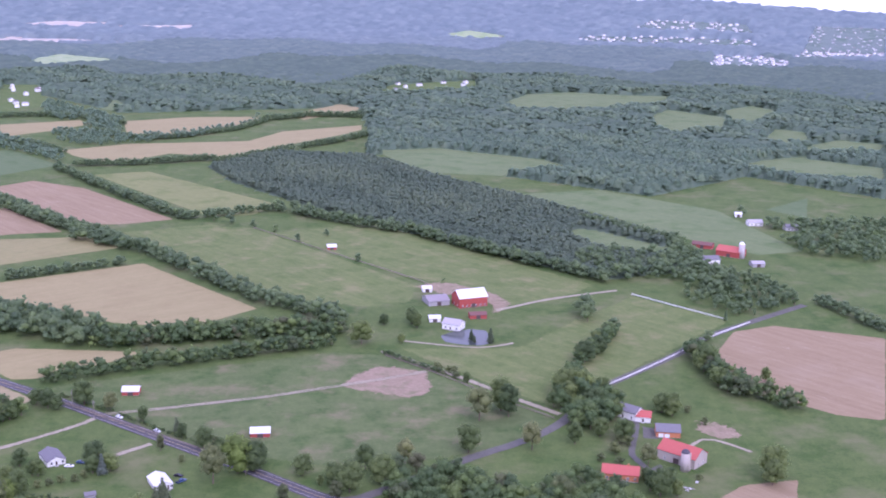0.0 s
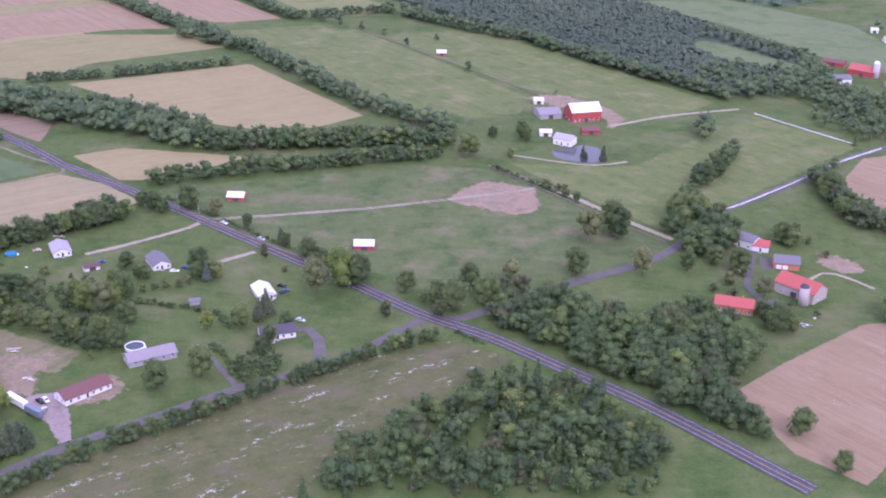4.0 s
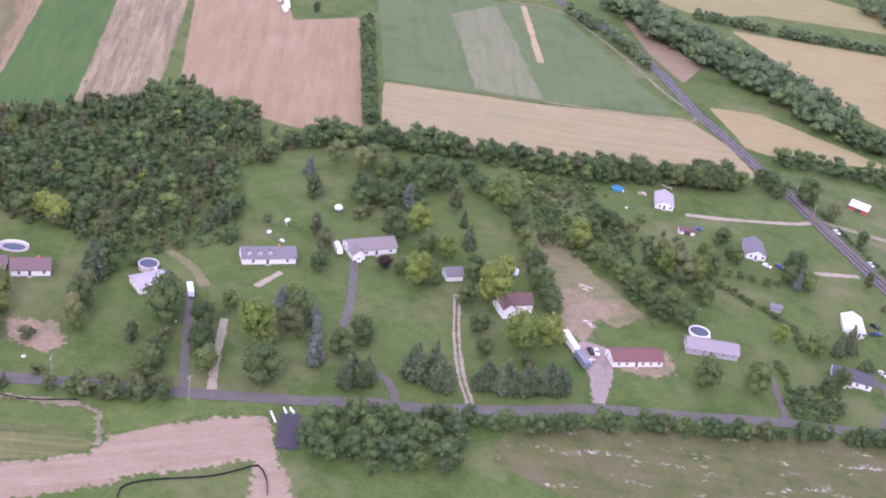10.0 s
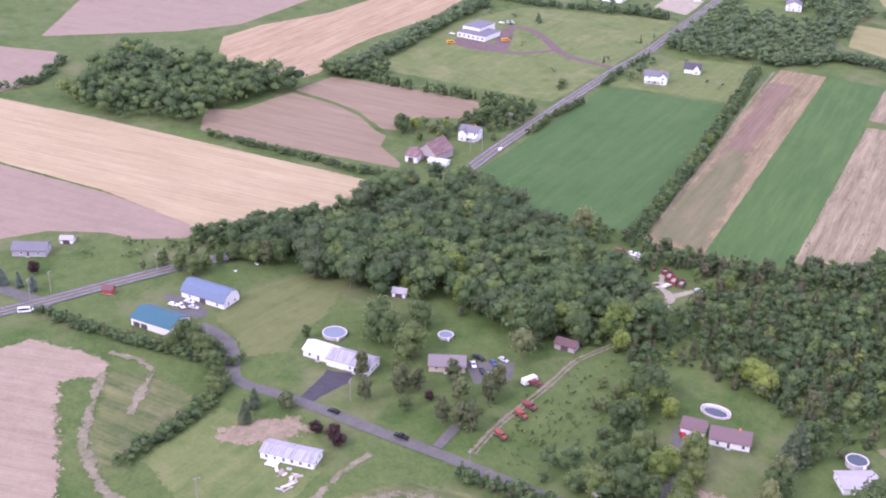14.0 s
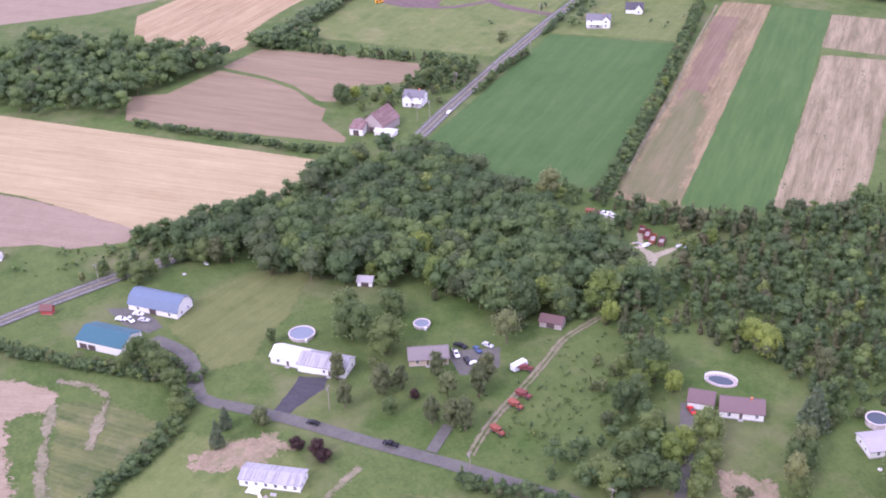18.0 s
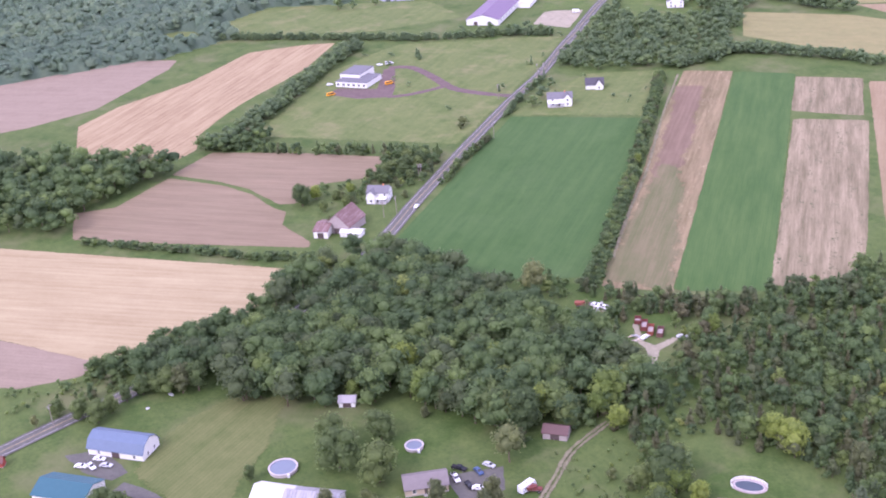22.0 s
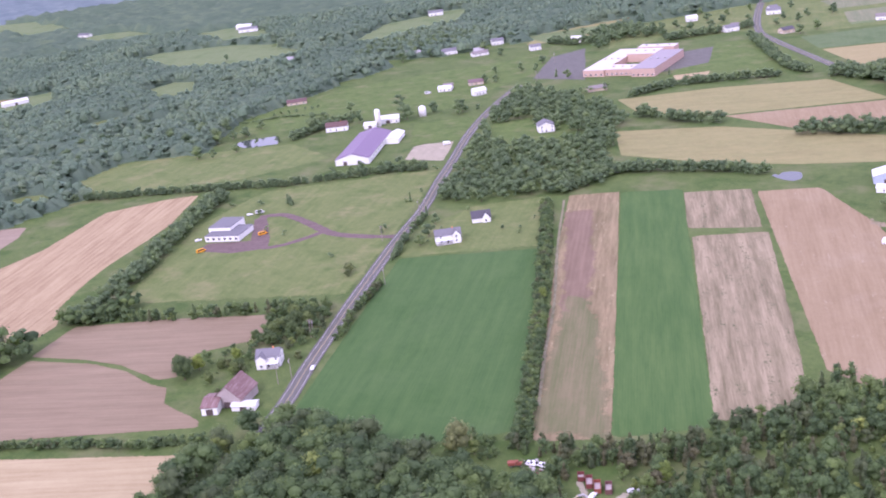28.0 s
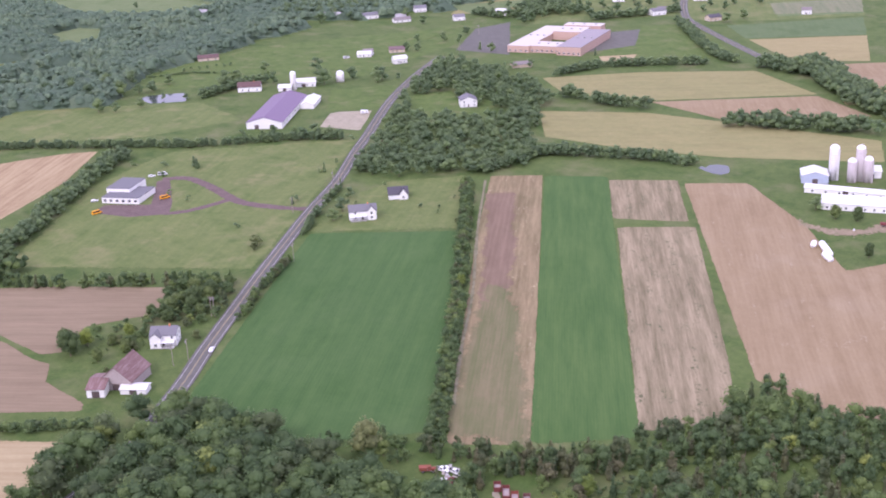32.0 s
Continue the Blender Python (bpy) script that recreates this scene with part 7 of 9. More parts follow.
canopy("forest", "far green forest in the distance", WOODS["forest_a"], 8.0, 12.0, 11.5, "leaf_far_haze", 33, lambda x, y: ~near_a(x, y) & (np.hypot(x, y) < 2700))
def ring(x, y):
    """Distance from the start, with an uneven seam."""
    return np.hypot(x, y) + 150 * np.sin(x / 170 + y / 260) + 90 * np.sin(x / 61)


# Forest rings: each farther one wears leaves with more haze painted in.
canopy("forest", "far green forest past the fields, haze in its colour", WOODS["forest_a"], 9.0, 15.0, 14.0, "leaf_distant_haze", 29, lambda x, y: (ring(x, y) >= 2690) & (ring(x, y) < 3150))
canopy("forest", "far green forest below the hills, haze in its colour", WOODS["forest_a"], 10.0, 19.0, 15.0, "leaf_remote_haze", 28, lambda x, y: (ring(x, y) >= 3140) & (ring(x, y) < 3800))
canopy("forest", "far forest toward the horizon, bluish with painted haze", WOODS["forest_a"], 11.0, 24.0, 18.0, "leaf_horizon_haze", 39, lambda x, y: (ring(x, y) >= 3790) & (np.hypot(x, y) < 4775))
canopy("forest", "far green forest on the valley side", WOODS["forest_b"], 8.0, 13.0, 13.0, "leaf_far_haze", 38, lambda x, y: ~near_b(x, y) & (np.hypot(x, y) < 2900))
canopy("forest", "far forest on the valley side, pale blue-green with painted haze", WOODS["forest_b"], 12.0, 22.0, 14.0, "leaf_horizon_haze", 40, lambda x, y: (np.hypot(x, y) >= 2890) & (np.hypot(x, y) < 4500))
domes("forest", "far green forest beside a settlement", WOODS["forest_w"], 12.0, 9, 14, "leaf_far_haze", 59, lambda x, y: x < 1e6, 5)
canopy("undergrowth", "dark low undergrowth beneath the far forest", WOODS["forest_w"], 12.0, 13.0, 8.0, "leaf_mid_haze", 60, lambda x, y: x < 1e6)


# ---- trees of the yards ----
PLANTS = {
    "o": ("tree", "green broadleaved tree with a rounded uneven crown", "tree"), "l": ("tree", "bright lime-green broadleaved tree in a yard", "tree"),
    "c": ("conifer", "dark green conifer with a pointed crown", "tree"), "b": ("spruce", "blue-green spruce with dense boughs", "tree"),
    "p": ("tree", "dark purple-leaved ornamental tree", "tree"), "y": ("tree", "pale olive-leaved tree with a thin crown", "tree"),
    "r": ("cedar", "brownish green cedar with a dense upright crown", "tree"), "w": ("pine", "broad blue-green pine with layered boughs", "tree"), "d": ("dead_tree", "bare grey dead tree with forked branches", "tree"), "s": ("shrub", "rounded green shrub on the grass", "shrub"),
}
SEEDLINGS = {}
FAR_TREES = []


def tree_parts(kind, v, parent):
    seed = 700 + 31 * v + 1000 * "olcbpyrsdw".index(kind)
    if kind == "w":
        crown = spire_crown(seed, 6, 620, 0.29 + 0.025 * v, 0.045)
        stem = trunk_mesh(seed, 0.9, 0.02, 4, 6)
    elif kind == "r":
        crown = broad_crown(seed, 7, 1, 520, (0.72, 0.85, 0.66, 0.9)[v], 0.03, 0.038)
        stem = trunk_mesh(seed, 0.6, 0.02, 3, 6)
    elif kind in "cb":
        crown = spire_crown(seed, 6, 520, 0.2 + 0.03 * v, 0.042)
        stem = trunk_mesh(seed, 0.9, 0.016, 2, 6)
    elif kind == "d":
        ob = new("trunk", array_mesh("trunk", *trunk_mesh(seed, 0.85, 0.022, 11, 6, 0.26), ["dead_wood"]))
        ob.parent = parent
        return
    elif kind == "s":
        crown = broad_crown(seed, 5, 1, 220, 1.45, 0.0, 0.06)
        stem = trunk_mesh(seed, 0.3, 0.03, 3, 6)
    elif kind == "y":
        crown = broad_crown(seed, 9, 1, 420, (0.95, 1.1, 0.8, 1.0)[v], 0.18, 0.036)
        stem = trunk_mesh(seed, 0.7, 0.02, 9, 6)
    else:
        crown = broad_crown(seed, 11, 1, 820, (1.05, 1.25, 0.92, 1.12)[v] * (1.2 if kind == "p" else 1.0), 0.08, 0.034)
        stem = trunk_mesh(seed, 0.5, 0.022, 5, 6)
    for nm, (a, f), mt in (("trunk", stem, "bark"), ("crown", crown, "leaf_" + kind)):
        ob = new(nm, array_mesh(nm, a, f, [mt]))
        ob.parent = parent


def plant(kind, spots):
    name, label, category = PLANTS[kind]
    for i, (x, y, h) in enumerate(spots):
        if math.hypot(x + 110, y - 60) > 760:
            FAR_TREES.append((x, y, h, kind))
            continue
        v = (i * 7 + int(abs(x))) % 4
        turn = Euler((0, 0, (x * 12.9 + y * 78.2) % 6.283))
        if (kind, v) not in SEEDLINGS:
            ob = thing(name, label, category, x, y, group=category + "s of the yards")
            tree_parts(kind, v, ob)
            ob.matrix_basis = Matrix.LocRotScale((x, y, 0), turn, (h, h, h))
            SEEDLINGS[kind, v] = ob
        else:
            src = SEEDLINGS[kind, v]
            copy_thing(src, Matrix.LocRotScale((x, y, 0), turn, Vector((h, h, h)) / src.scale.x))

# ---- single trees and shrubs: x, y, height ----
plant("o", [(-361, 469, 13), (-372, 490, 12.8), (-336, 443, 11.3), (-349, 468, 9.9), (-366, 383, 8.5), (-308, 374, 9.7), (-378, 388, 8.6), (-348, 362, 7.1), (-317, 302, 18.9), (-305, 310, 11.5), (-293, 299, 12.2), (-294, 274, 12.3), (-306, 324, 10.7), (-279, 320, 9.5), (-265, 303, 16.9), (-295, 348, 10.4), (-287, 342, 12.9), (-260, 338, 11.6), (-240, 328, 12.3), (-263, 352, 10.8), (-278, 270, 7.4), (-352, 462, 12.9), (-326, 475, 18.4), (-330, 440, 13), (-337, 439, 11.9), (-308, 422, 14.3), (-306, 500, 13), (-292, 487, 10.9), (-286, 483, 12), (-276, 473, 12.4)])
plant("o", [(-266, 463, 12.2), (-257, 455, 12.1), (-249, 448, 11.9), (-240, 440, 12.3), (-232, 433, 12.1), (-226, 428, 10.9), (-260, 478, 10.6), (-253, 481, 8.8), (-246, 485, 8.2), (-257, 514, 10.4), (-251, 516, 9.7), (-254, 503, 9), (-241, 482, 8.8), (-232, 481, 9.9), (-223, 478, 10.9), (-214, 476, 12), (-206, 472, 11.3), (-197, 464, 11.7), (-220, 499, 11.7), (-213, 502, 12.9), (-222, 512, 10.7), (-286, 562, 11.7), (-281, 569, 11.8), (-274, 576, 14.4), (-269, 577, 12.4), (-272, 405, 11.5), (-290, 423, 11.3), (-261, 419, 15.5), (-253, 405, 9.8), (-285, 400, 8.2)])
plant("o", [(-236, 392, 11.1), (-225, 381, 9.3), (-259, 350, 9.2), (-257, 588, 13.8), (-254, 593, 13.2), (-249, 597, 13.8), (-245, 602, 15.2), (-242, 609, 11.9), (-237, 611, 10.6), (-230, 634, 10.1), (-222, 630, 12), (-216, 628, 9.3), (-203, 636, 15.3), (-163, 612, 9.5), (-136, 589, 9.1), (-122, 576, 12.4), (-112, 571, 8.7), (-210, 550, 9.8), (-200, 539, 8.4), (-199, 516, 13.5), (-197, 539, 9), (-173, 552, 13.8), (-163, 546, 10.1), (-171, 543, 10.1), (-91, 548, 16.8), (-196, 475, 11.8), (-185, 467, 12.7), (-201, 489, 11.5), (-156, 434, 14.6), (-141, 448, 14.7)])
plant("o", [(-136, 494, 12.6), (-119, 479, 10.6), (-121, 472, 9), (-115, 495, 9.7), (-189, 492, 11.4), (-204, 477, 11.3), (-208, 526, 10.8), (-89, 560, 10.6), (-96, 559, 9.4), (-66, 545, 11.6), (-41, 526, 16.6), (-50, 534, 12), (-35, 555, 12.9), (-26, 538, 15), (18, 577, 16.2), (38, 638, 20), (42, 629, 19.9), (19, 682, 7.8), (-56, 533, 6), (-491, 93, 8.5), (-496, 99, 11), (-492, 103, 10), (-483, 105, 10.9), (-471, 107, 9.8), (-462, 107, 7.8), (-454, 106, 8.2), (-571, 97, 7.4), (-564, 105, 8.9), (-557, 110, 10.4), (-561, 116, 7.9)])
plant("o", [(-566, 123, 8), (-568, 130, 9.1), (-567, 135, 8.6), (-564, 140, 11.8), (-558, 150, 13.4), (-487, 148, 6.9), (-489, 180, 15.1), (-476, 177, 17.3), (-485, 197, 12.6), (-462, 186, 16.1), (-425, 173, 6.9), (-461, 243, 17.6), (-471, 236, 15.7), (-471, 269, 10.3), (-479, 261, 10.4), (-406, 265, 16.5), (-390, 245, 13.7), (-394, 253, 11.5), (-413, 274, 10.5), (-411, 258, 9.5), (-353, 231, 14.4), (-356, 222, 12.1), (-348, 237, 12.9), (-375, 247, 11), (-368, 235, 11.8), (-350, 250, 9.3), (-365, 263, 13), (-356, 258, 8.4), (-343, 244, 9.2), (-342, 282, 12)])
plant("o", [(-331, 273, 9.5), (-356, 308, 7.6), (-363, 221, 9.4), (173, 554, 11.4), (131, 642, 8.5), (141, 650, 8.5), (107, 546, 7.1), (-721, 255, 11.4), (-726, 304, 8.5), (-733, 315, 8.5), (-733, 324, 9.9), (-734, 333, 9.9), (-297, 278, 9.9), (-298, 282, 9.9), (-480, 240, 14.2), (-466, 239, 14.2), (-485, 240, 14.2), (-484, 258, 14.2), (-282, 292, 11.4), (-324, 310, 8.5), (-465, 243, 15.6), (-456, 258, 12.8), (-51, 757, 17), (110, 818, 14.2), (-14, 794, 11.4), (107, 534, 11.4), (76, 591, 12.8), (91, 602, 11.4), (137, 634, 11.4), (103, 627, 12.8)])
plant("o", [(-24, 760, 7.1), (78, 662, 18.5), (88, 660, 18.5), (92, 640, 14.2), (171, 720, 12.8), (179, 676, 11.4), (189, 776, 8.5), (110, 746, 11.4), (126, 795, 11.4), (106, 436, 12.8), (117, 411, 9.9), (170, 543, 14.2), (103, 597, 12.8), (172, 712, 12.8), (-69, 982, 8.5), (-204, 1124, 12.8), (-224, 1138, 12.8), (-180, 1109, 8.5), (-131, 1059, 7.1), (-106, 1080, 7.1), (-156, 1095, 7.1), (-38, 801, 8.5), (-18, 804, 12.8), (111, 838, 15.6), (119, 544, 8.5), (207, 695, 9.9), (-718, 254, 12.8), (-1082, 688, 12.8), (-1130, 653, 12.8), (-1167, 621, 8.5)])
plant("o", [(-1160, 571, 11.4), (-725, 318, 8.5), (-730, 330, 8.5), (-731, 310, 8.5), (-1078, 680, 11.4), (-1173, 783, 9.9), (-1165, 791, 8.5), (-1185, 840, 9.9), (-1112, 662, 8.5), (-1430, 684, 8.5), (-1680, 726, 9.9), (-1103, 835, 9.9), (-1067, 1065, 9.9), (-1031, 1103, 11.4), (-1030, 1130, 11.4), (-1079, 1220, 11.4), (-542, 606, 8.5), (-589, 646, 8.5), (-578, 651, 8.5), (-605, 651, 8.5), (-1073, 744, 11.4)])
plant("l", [(-286, 319, 19), (-304, 433, 14.4), (-296, 487, 13.4), (-251, 485, 15.3), (-276, 400, 15.3), (-282, 426, 11.9), (-246, 413, 20), (-255, 434, 11.8), (-219, 397, 17.3), (-212, 407, 14.8), (-99, 547, 20), (-211, 499, 15.7), (-201, 504, 14.5), (-151, 490, 9.9), (-518, 200, 7.9), (-498, 221, 14.6), (-522, 224, 15.1), (-455, 270, 11.6), (-482, 344, 8.2), (-407, 311, 11.6), (-394, 268, 9.3), (-398, 256, 10.4), (-403, 266, 12.5), (-363, 252, 10.9), (-361, 247, 10.8), (-349, 250, 9.3), (-503, 256, 12.8), (-400, 312, 12.8), (-411, 311, 9.9), (-465, 246, 12.8)])
plant("l", [(-471, 264, 9.9), (-458, 276, 15.6), (-445, 272, 9.9), (-467, 254, 12.8), (-723, 264, 8.5), (-719, 283, 7.1), (-658, 432, 7.1)])
plant("c", [(-296, 457, 9.4), (-283, 444, 12.1), (-280, 442, 10.3), (-231, 358, 15.2), (-141, 598, 9.2), (-128, 510, 13.9), (-130, 503, 12.7), (-441, 119, 9.5), (-432, 114, 11.3), (-866, 522, 7.1), (-878, 494, 7.1), (-959, 439, 7.1), (-306, 312, 9.9), (-300, 302, 8.5), (-364, 370, 12.8), (-361, 359, 11.4), (37, 764, 11.4), (26, 765, 5.7), (189, 781, 7.1), (24, 770, 8.5), (109, 538, 7.1), (-950, 437, 8.5), (-834, 442, 5.7), (-1094, 781, 5.7), (-1123, 837, 8.5), (-1014, 888, 7.1)])
plant("b", [(-375, 435, 10.9), (-296, 342, 11.9), (-280, 344, 10.8), (-271, 336, 12.6), (-262, 326, 13.9), (-324, 449, 13.7), (-166, 542, 11.8), (-563, 34, 8.5), (-558, 40, 8.5), (-568, 27, 8.5)])
plant("r", [(-395, 424, 10.5), (-394, 427, 9.7), (-355, 418, 13.2), (-329, 393, 12.3), (-316, 385, 14.3), (-311, 282, 10.9), (-283, 332, 12.1), (-277, 332, 11.6), (-308, 465, 13.8), (-264, 475, 10), (-144, 573, 9), (-72, 515, 9.4), (-47, 519, 10), (-560, 144, 13.4), (-452, 163, 12.3), (-435, 160, 11.5), (-437, 175, 13.1), (-437, 182, 10.8), (-439, 197, 10.9), (-421, 205, 14), (-428, 212, 13.2), (-413, 184, 11.8), (-409, 190, 10.9), (-405, 193, 13.6), (-489, 225, 10.8), (-490, 217, 5.1), (-379, 322, 12.8)])
plant("y", [(-373, 451, 14.1), (-361, 457, 14.7), (-344, 284, 14.8), (-333, 273, 14.5), (-185, 626, 11.7), (-109, 534, 20), (-203, 499, 16.8), (-15, 562, 13.6), (25, 622, 20), (-567, 88, 5.7), (-425, 195, 10.7), (-448, 229, 14.7), (-396, 270, 6.5), (52, 582, 15.6), (62, 516, 15.6), (-554, 302, 15.6)])
plant("s", [(-329, 421, 6.4), (-330, 427, 5.8), (-351, 385, 4.5), (-306, 293, 6.8), (-297, 252, 6), (-290, 258, 6), (-284, 264, 6), (-355, 317, 4.7), (-245, 521, 6.7), (-247, 536, 5.6), (-237, 422, 6), (-210, 389, 6.2), (-193, 525, 4.4), (-188, 528, 4.4), (-183, 531, 4.4), (-177, 533, 4.7), (-174, 538, 4.4), (-130, 559, 4.1), (-165, 554, 4.8), (2, 706, 5.1), (8, 702, 5.1), (13, 692, 5), (-108, 576, 4.5), (-117, 582, 5.2), (-510, 69, 5.7), (-505, 78, 5.2), (-500, 84, 4.7), (-495, 88, 5.2), (-439, 130, 6.8), (-453, 178, 5.7)])
plant("s", [(-405, 246, 4.7), (-413, 255, 5.2), (-421, 253, 4.3), (-425, 270, 4.9), (-388, 238, 5.5), (-336, 256, 5.9), (-355, 304, 3.8), (-400, 253, 5.5), (-407, 244, 4), (-437, 131, 7), (147, 640, 4.8), (96, 564, 4.8), (87, 569, 4.8), (134, 547, 3.6), (100, 594, 6), (104, 590, 6), (-711, 308, 4.8), (-708, 300, 4.8), (-704, 278, 4.8), (-715, 276, 4.8), (-695, 305, 4.8), (-951, 411, 3.6), (-780, 384, 4.8), (-887, 398, 4.8), (-837, 447, 4.8), (-790, 390, 4.8), (-985, 407, 3.6), (-970, 422, 4.8), (-307, 245, 6), (-303, 254, 6.6)])
plant("s", [(-295, 260, 7.2), (-289, 268, 7.2), (-284, 273, 7.2), (-316, 247, 4.8), (-292, 260, 6), (-286, 266, 6), (-280, 272, 6), (153, 622, 4.8), (12, 702, 4.8), (0, 710, 4.8), (136, 641, 6), (5, 922, 3.6), (184, 696, 6), (-717, 273, 4.8), (-880, 491, 3.6), (-784, 388, 6), (-891, 512, 3.6), (-820, 395, 3.6)])
plant("s", [(-772, 494, 3.2), (-764, 502, 2.6), (-757, 495, 2.8), (-772, 520, 2.6), (-768, 523, 2.8), (-735, 492, 3.6), (-792, 450, 2.0), (-738, 498, 4.2), (-806, 470, 2.4)])
plant("p", [(-293, 399, 6.2), (-429, 184, 4.5), (-419, 138, 5.1), (-413, 143, 6.9), (-409, 144, 5.5), (-576, 40, 6.1)])
plant("d", [(-560, 220, 11.2), (-499, 270, 9.8), (-493, 292, 9.8)])
plant("w", [(-245, 326, 13.7), (-242, 333, 11.9), (-233, 349, 16.5), (-223, 351, 15.5), (-220, 352, 12.5), (-250, 333, 10.4), (-213, 364, 11.1), (-211, 367, 11.6), (-207, 368, 12.1), (-204, 371, 11.6), (-201, 374, 12.1), (-199, 376, 12.6), (-196, 380, 12.1), (-193, 383, 12.7), (-191, 386, 11.7), (-215, 370, 10.6), (-209, 375, 10.7), (-203, 381, 10.7), (-198, 387, 10.7), (-195, 389, 10.2), (-356, 298, 18.9)])

plant("o", [(111, 528, 14.9), (119, 527, 9.5), (106, 600, 10.5), (132, 640, 12.5), (172, 551, 18), (78, 648, 15.4), (86, 675, 14.5), (100, 664, 12.9), (97, 727, 15.4), (106, 743, 9.4), (110, 767, 9.7), (120, 792, 9.1), (109, 831, 17.3), (95, 641, 12.5), (174, 715, 18), (175, 685, 13.2), (185, 681, 10.9)])
plant("y", [(111, 564, 12.5)])
plant("s", [(96, 578, 7.7)])
plant("c", [(213, 827, 8.6)])
plant("o", [(-1173, 592, 12.9), (-1167, 577, 15.2), (-1197, 635, 10.7), (-1143, 612, 12.7), (-1159, 668, 14.8), (-1107, 643, 15.2), (-1108, 673, 11.3), (-1098, 694, 10.3), (-987, 510, 6.5), (-988, 520, 7.8), (-976, 531, 6.9), (-965, 531, 8.6), (-961, 540, 11.2), (-949, 545, 9.4), (-1197, 521, 11.1), (-1218, 547, 10.3), (-1147, 528, 7.3), (-1150, 488, 8.6), (-1204, 494, 14.9)])
plant("o", [(-1241, 521, 14.5), (-1241, 497, 15.3), (-1209, 468, 16.7), (-1243, 466, 15.1), (-1163, 456, 12.3), (-1151, 466, 9.5), (-818, 474, 8.1), (-800, 456, 9.2), (-789, 442, 8.4), (-704, 274, 6.6), (-707, 279, 6.1), (-729, 256, 9.5), (-724, 257, 7.2), (-722, 304, 7), (-732, 318, 7.7), (-746, 330, 8.5), (-748, 317, 7.3), (-708, 292, 6.2), (-718, 319, 6.4)])
plant("s", [(-1076, 701, 6.1), (-1006, 503, 5.2), (-951, 554, 6), (-931, 552, 5.1), (-991, 407, 4), (-909, 396, 4.5), (-823, 504, 3.8), (-695, 305, 3.4), (-690, 259, 3.2)])
plant("c", [(-956, 438, 8)])
plant("o", [(-704, 261, 6.6), (-716, 273, 5.6), (-734, 301, 6.5)])
plant("o", [(-1248, 1022, 9.5), (-1231, 993, 9.3), (-1164, 1062, 10.5), (-1175, 1086, 10), (-1158, 1103, 10.7), (-1172, 1137, 10.2), (-1204, 1180, 9.1), (-1197, 1214, 9.9), (-1140, 1146, 10.7), (-1092, 1137, 9.8), (-1085, 1167, 10.5), (-1099, 1199, 9.4), (-1089, 1235, 10.8), (-1100, 1312, 7), (-1245, 1178, 9.3), (-1202, 1144, 9.7), (-1204, 1092, 10.2), (-1156, 1241, 9.8), (-1112, 1174, 9.3), (-1355, 962, 12.6), (-1286, 891, 10.5), (-1274, 1136, 8.6), (-1272, 1086, 8.4), (-1322, 1022, 9.9), (-1293, 1025, 9.7), (-1204, 820, 8.6), (-1331, 901, 13.5), (-1396, 927, 12.7), (-1390, 901, 12.6), (-1376, 854, 10.9)])
plant("o", [(-1383, 818, 13.5), (-1385, 787, 12), (-1363, 744, 10.4), (-1390, 737, 11.8)])
plant("o", [(-1312, 403, 14.1), (-1310, 424, 14.2), (-1295, 441, 13.1), (-1255, 448, 13.9), (-1265, 475, 13.1), (-1275, 502, 15), (-1255, 505, 14.3), (-1274, 531, 11.3), (-1274, 543, 10.2), (-1211, 497, 10.6), (-1200, 509, 10.6), (-1204, 523, 9.7), (-1209, 463, 9.4), (-1212, 443, 8.3), (-1234, 425, 9.4), (-1243, 402, 10.4), (-1246, 377, 12.3), (-1244, 356, 13.2), (-1285, 379, 12.6), (-1163, 515, 7.3)])
plant("s", [(-1273, 556, 4.6), (-1271, 563, 4.6), (-1263, 584, 4), (-1261, 591, 4), (-1258, 598, 4), (-1255, 605, 4), (-1255, 615, 4), (-1252, 621, 4.1), (-1250, 628, 4.1)])
far_x, far_y, far_h = (np.array([t[k] for t in FAR_TREES], dtype=float) for k in range(3))
grove("far_trees", "scattered green trees among the far fields and houses", far_x, far_y, far_h, ["cone" if t[3] == "c" else "bush" if t[3] == "s" else "round" for t in FAR_TREES], np.random.default_rng(5).uniform(0, 1, len(FAR_TREES)), 6, material="leaf_mid_haze")

# ---- kinds of smaller things ----
def cached(key, make):
    if key not in PART_MESHES:
        PART_MESHES[key] = make()
    return PART_MESHES[key]


def wheel_parts(parent, xs, half, r):
    for x in xs:
        for y in (-half, half):
            w = part("wheel", tube(bmesh.new(), r, r, -0.11, 0.11, 12), "rubber", parent, m=pose(x, y, r, 90, 0, 0))
            part("rim", tube(bmesh.new(), r * 0.55, r * 0.55, -0.12, 0.12, 8), "steel", w)


def profile_body(outline, half, inset):
    """A car body: a side outline drawn across, narrower above the belt."""
    bm = bmesh.new()
    top = max(z for _, z in outline)
    a = [bm.verts.new((x, -half + inset * max(0, z - 0.9) / max(0.1, top - 0.9), z)) for x, z in outline]
    b = [bm.verts.new((x, half - inset * max(0, z - 0.9) / max(0.1, top - 0.9), z)) for x, z in outline]
    n = len(a)
    bm.faces.new(a)
    bm.faces.new(list(reversed(b)))
    for i in range(n):
        bm.faces.new((a[i], b[i], b[(i + 1) % n], a[(i + 1) % n]))
    bmesh.ops.recalc_face_normals(bm, faces=bm.faces)
    return bm


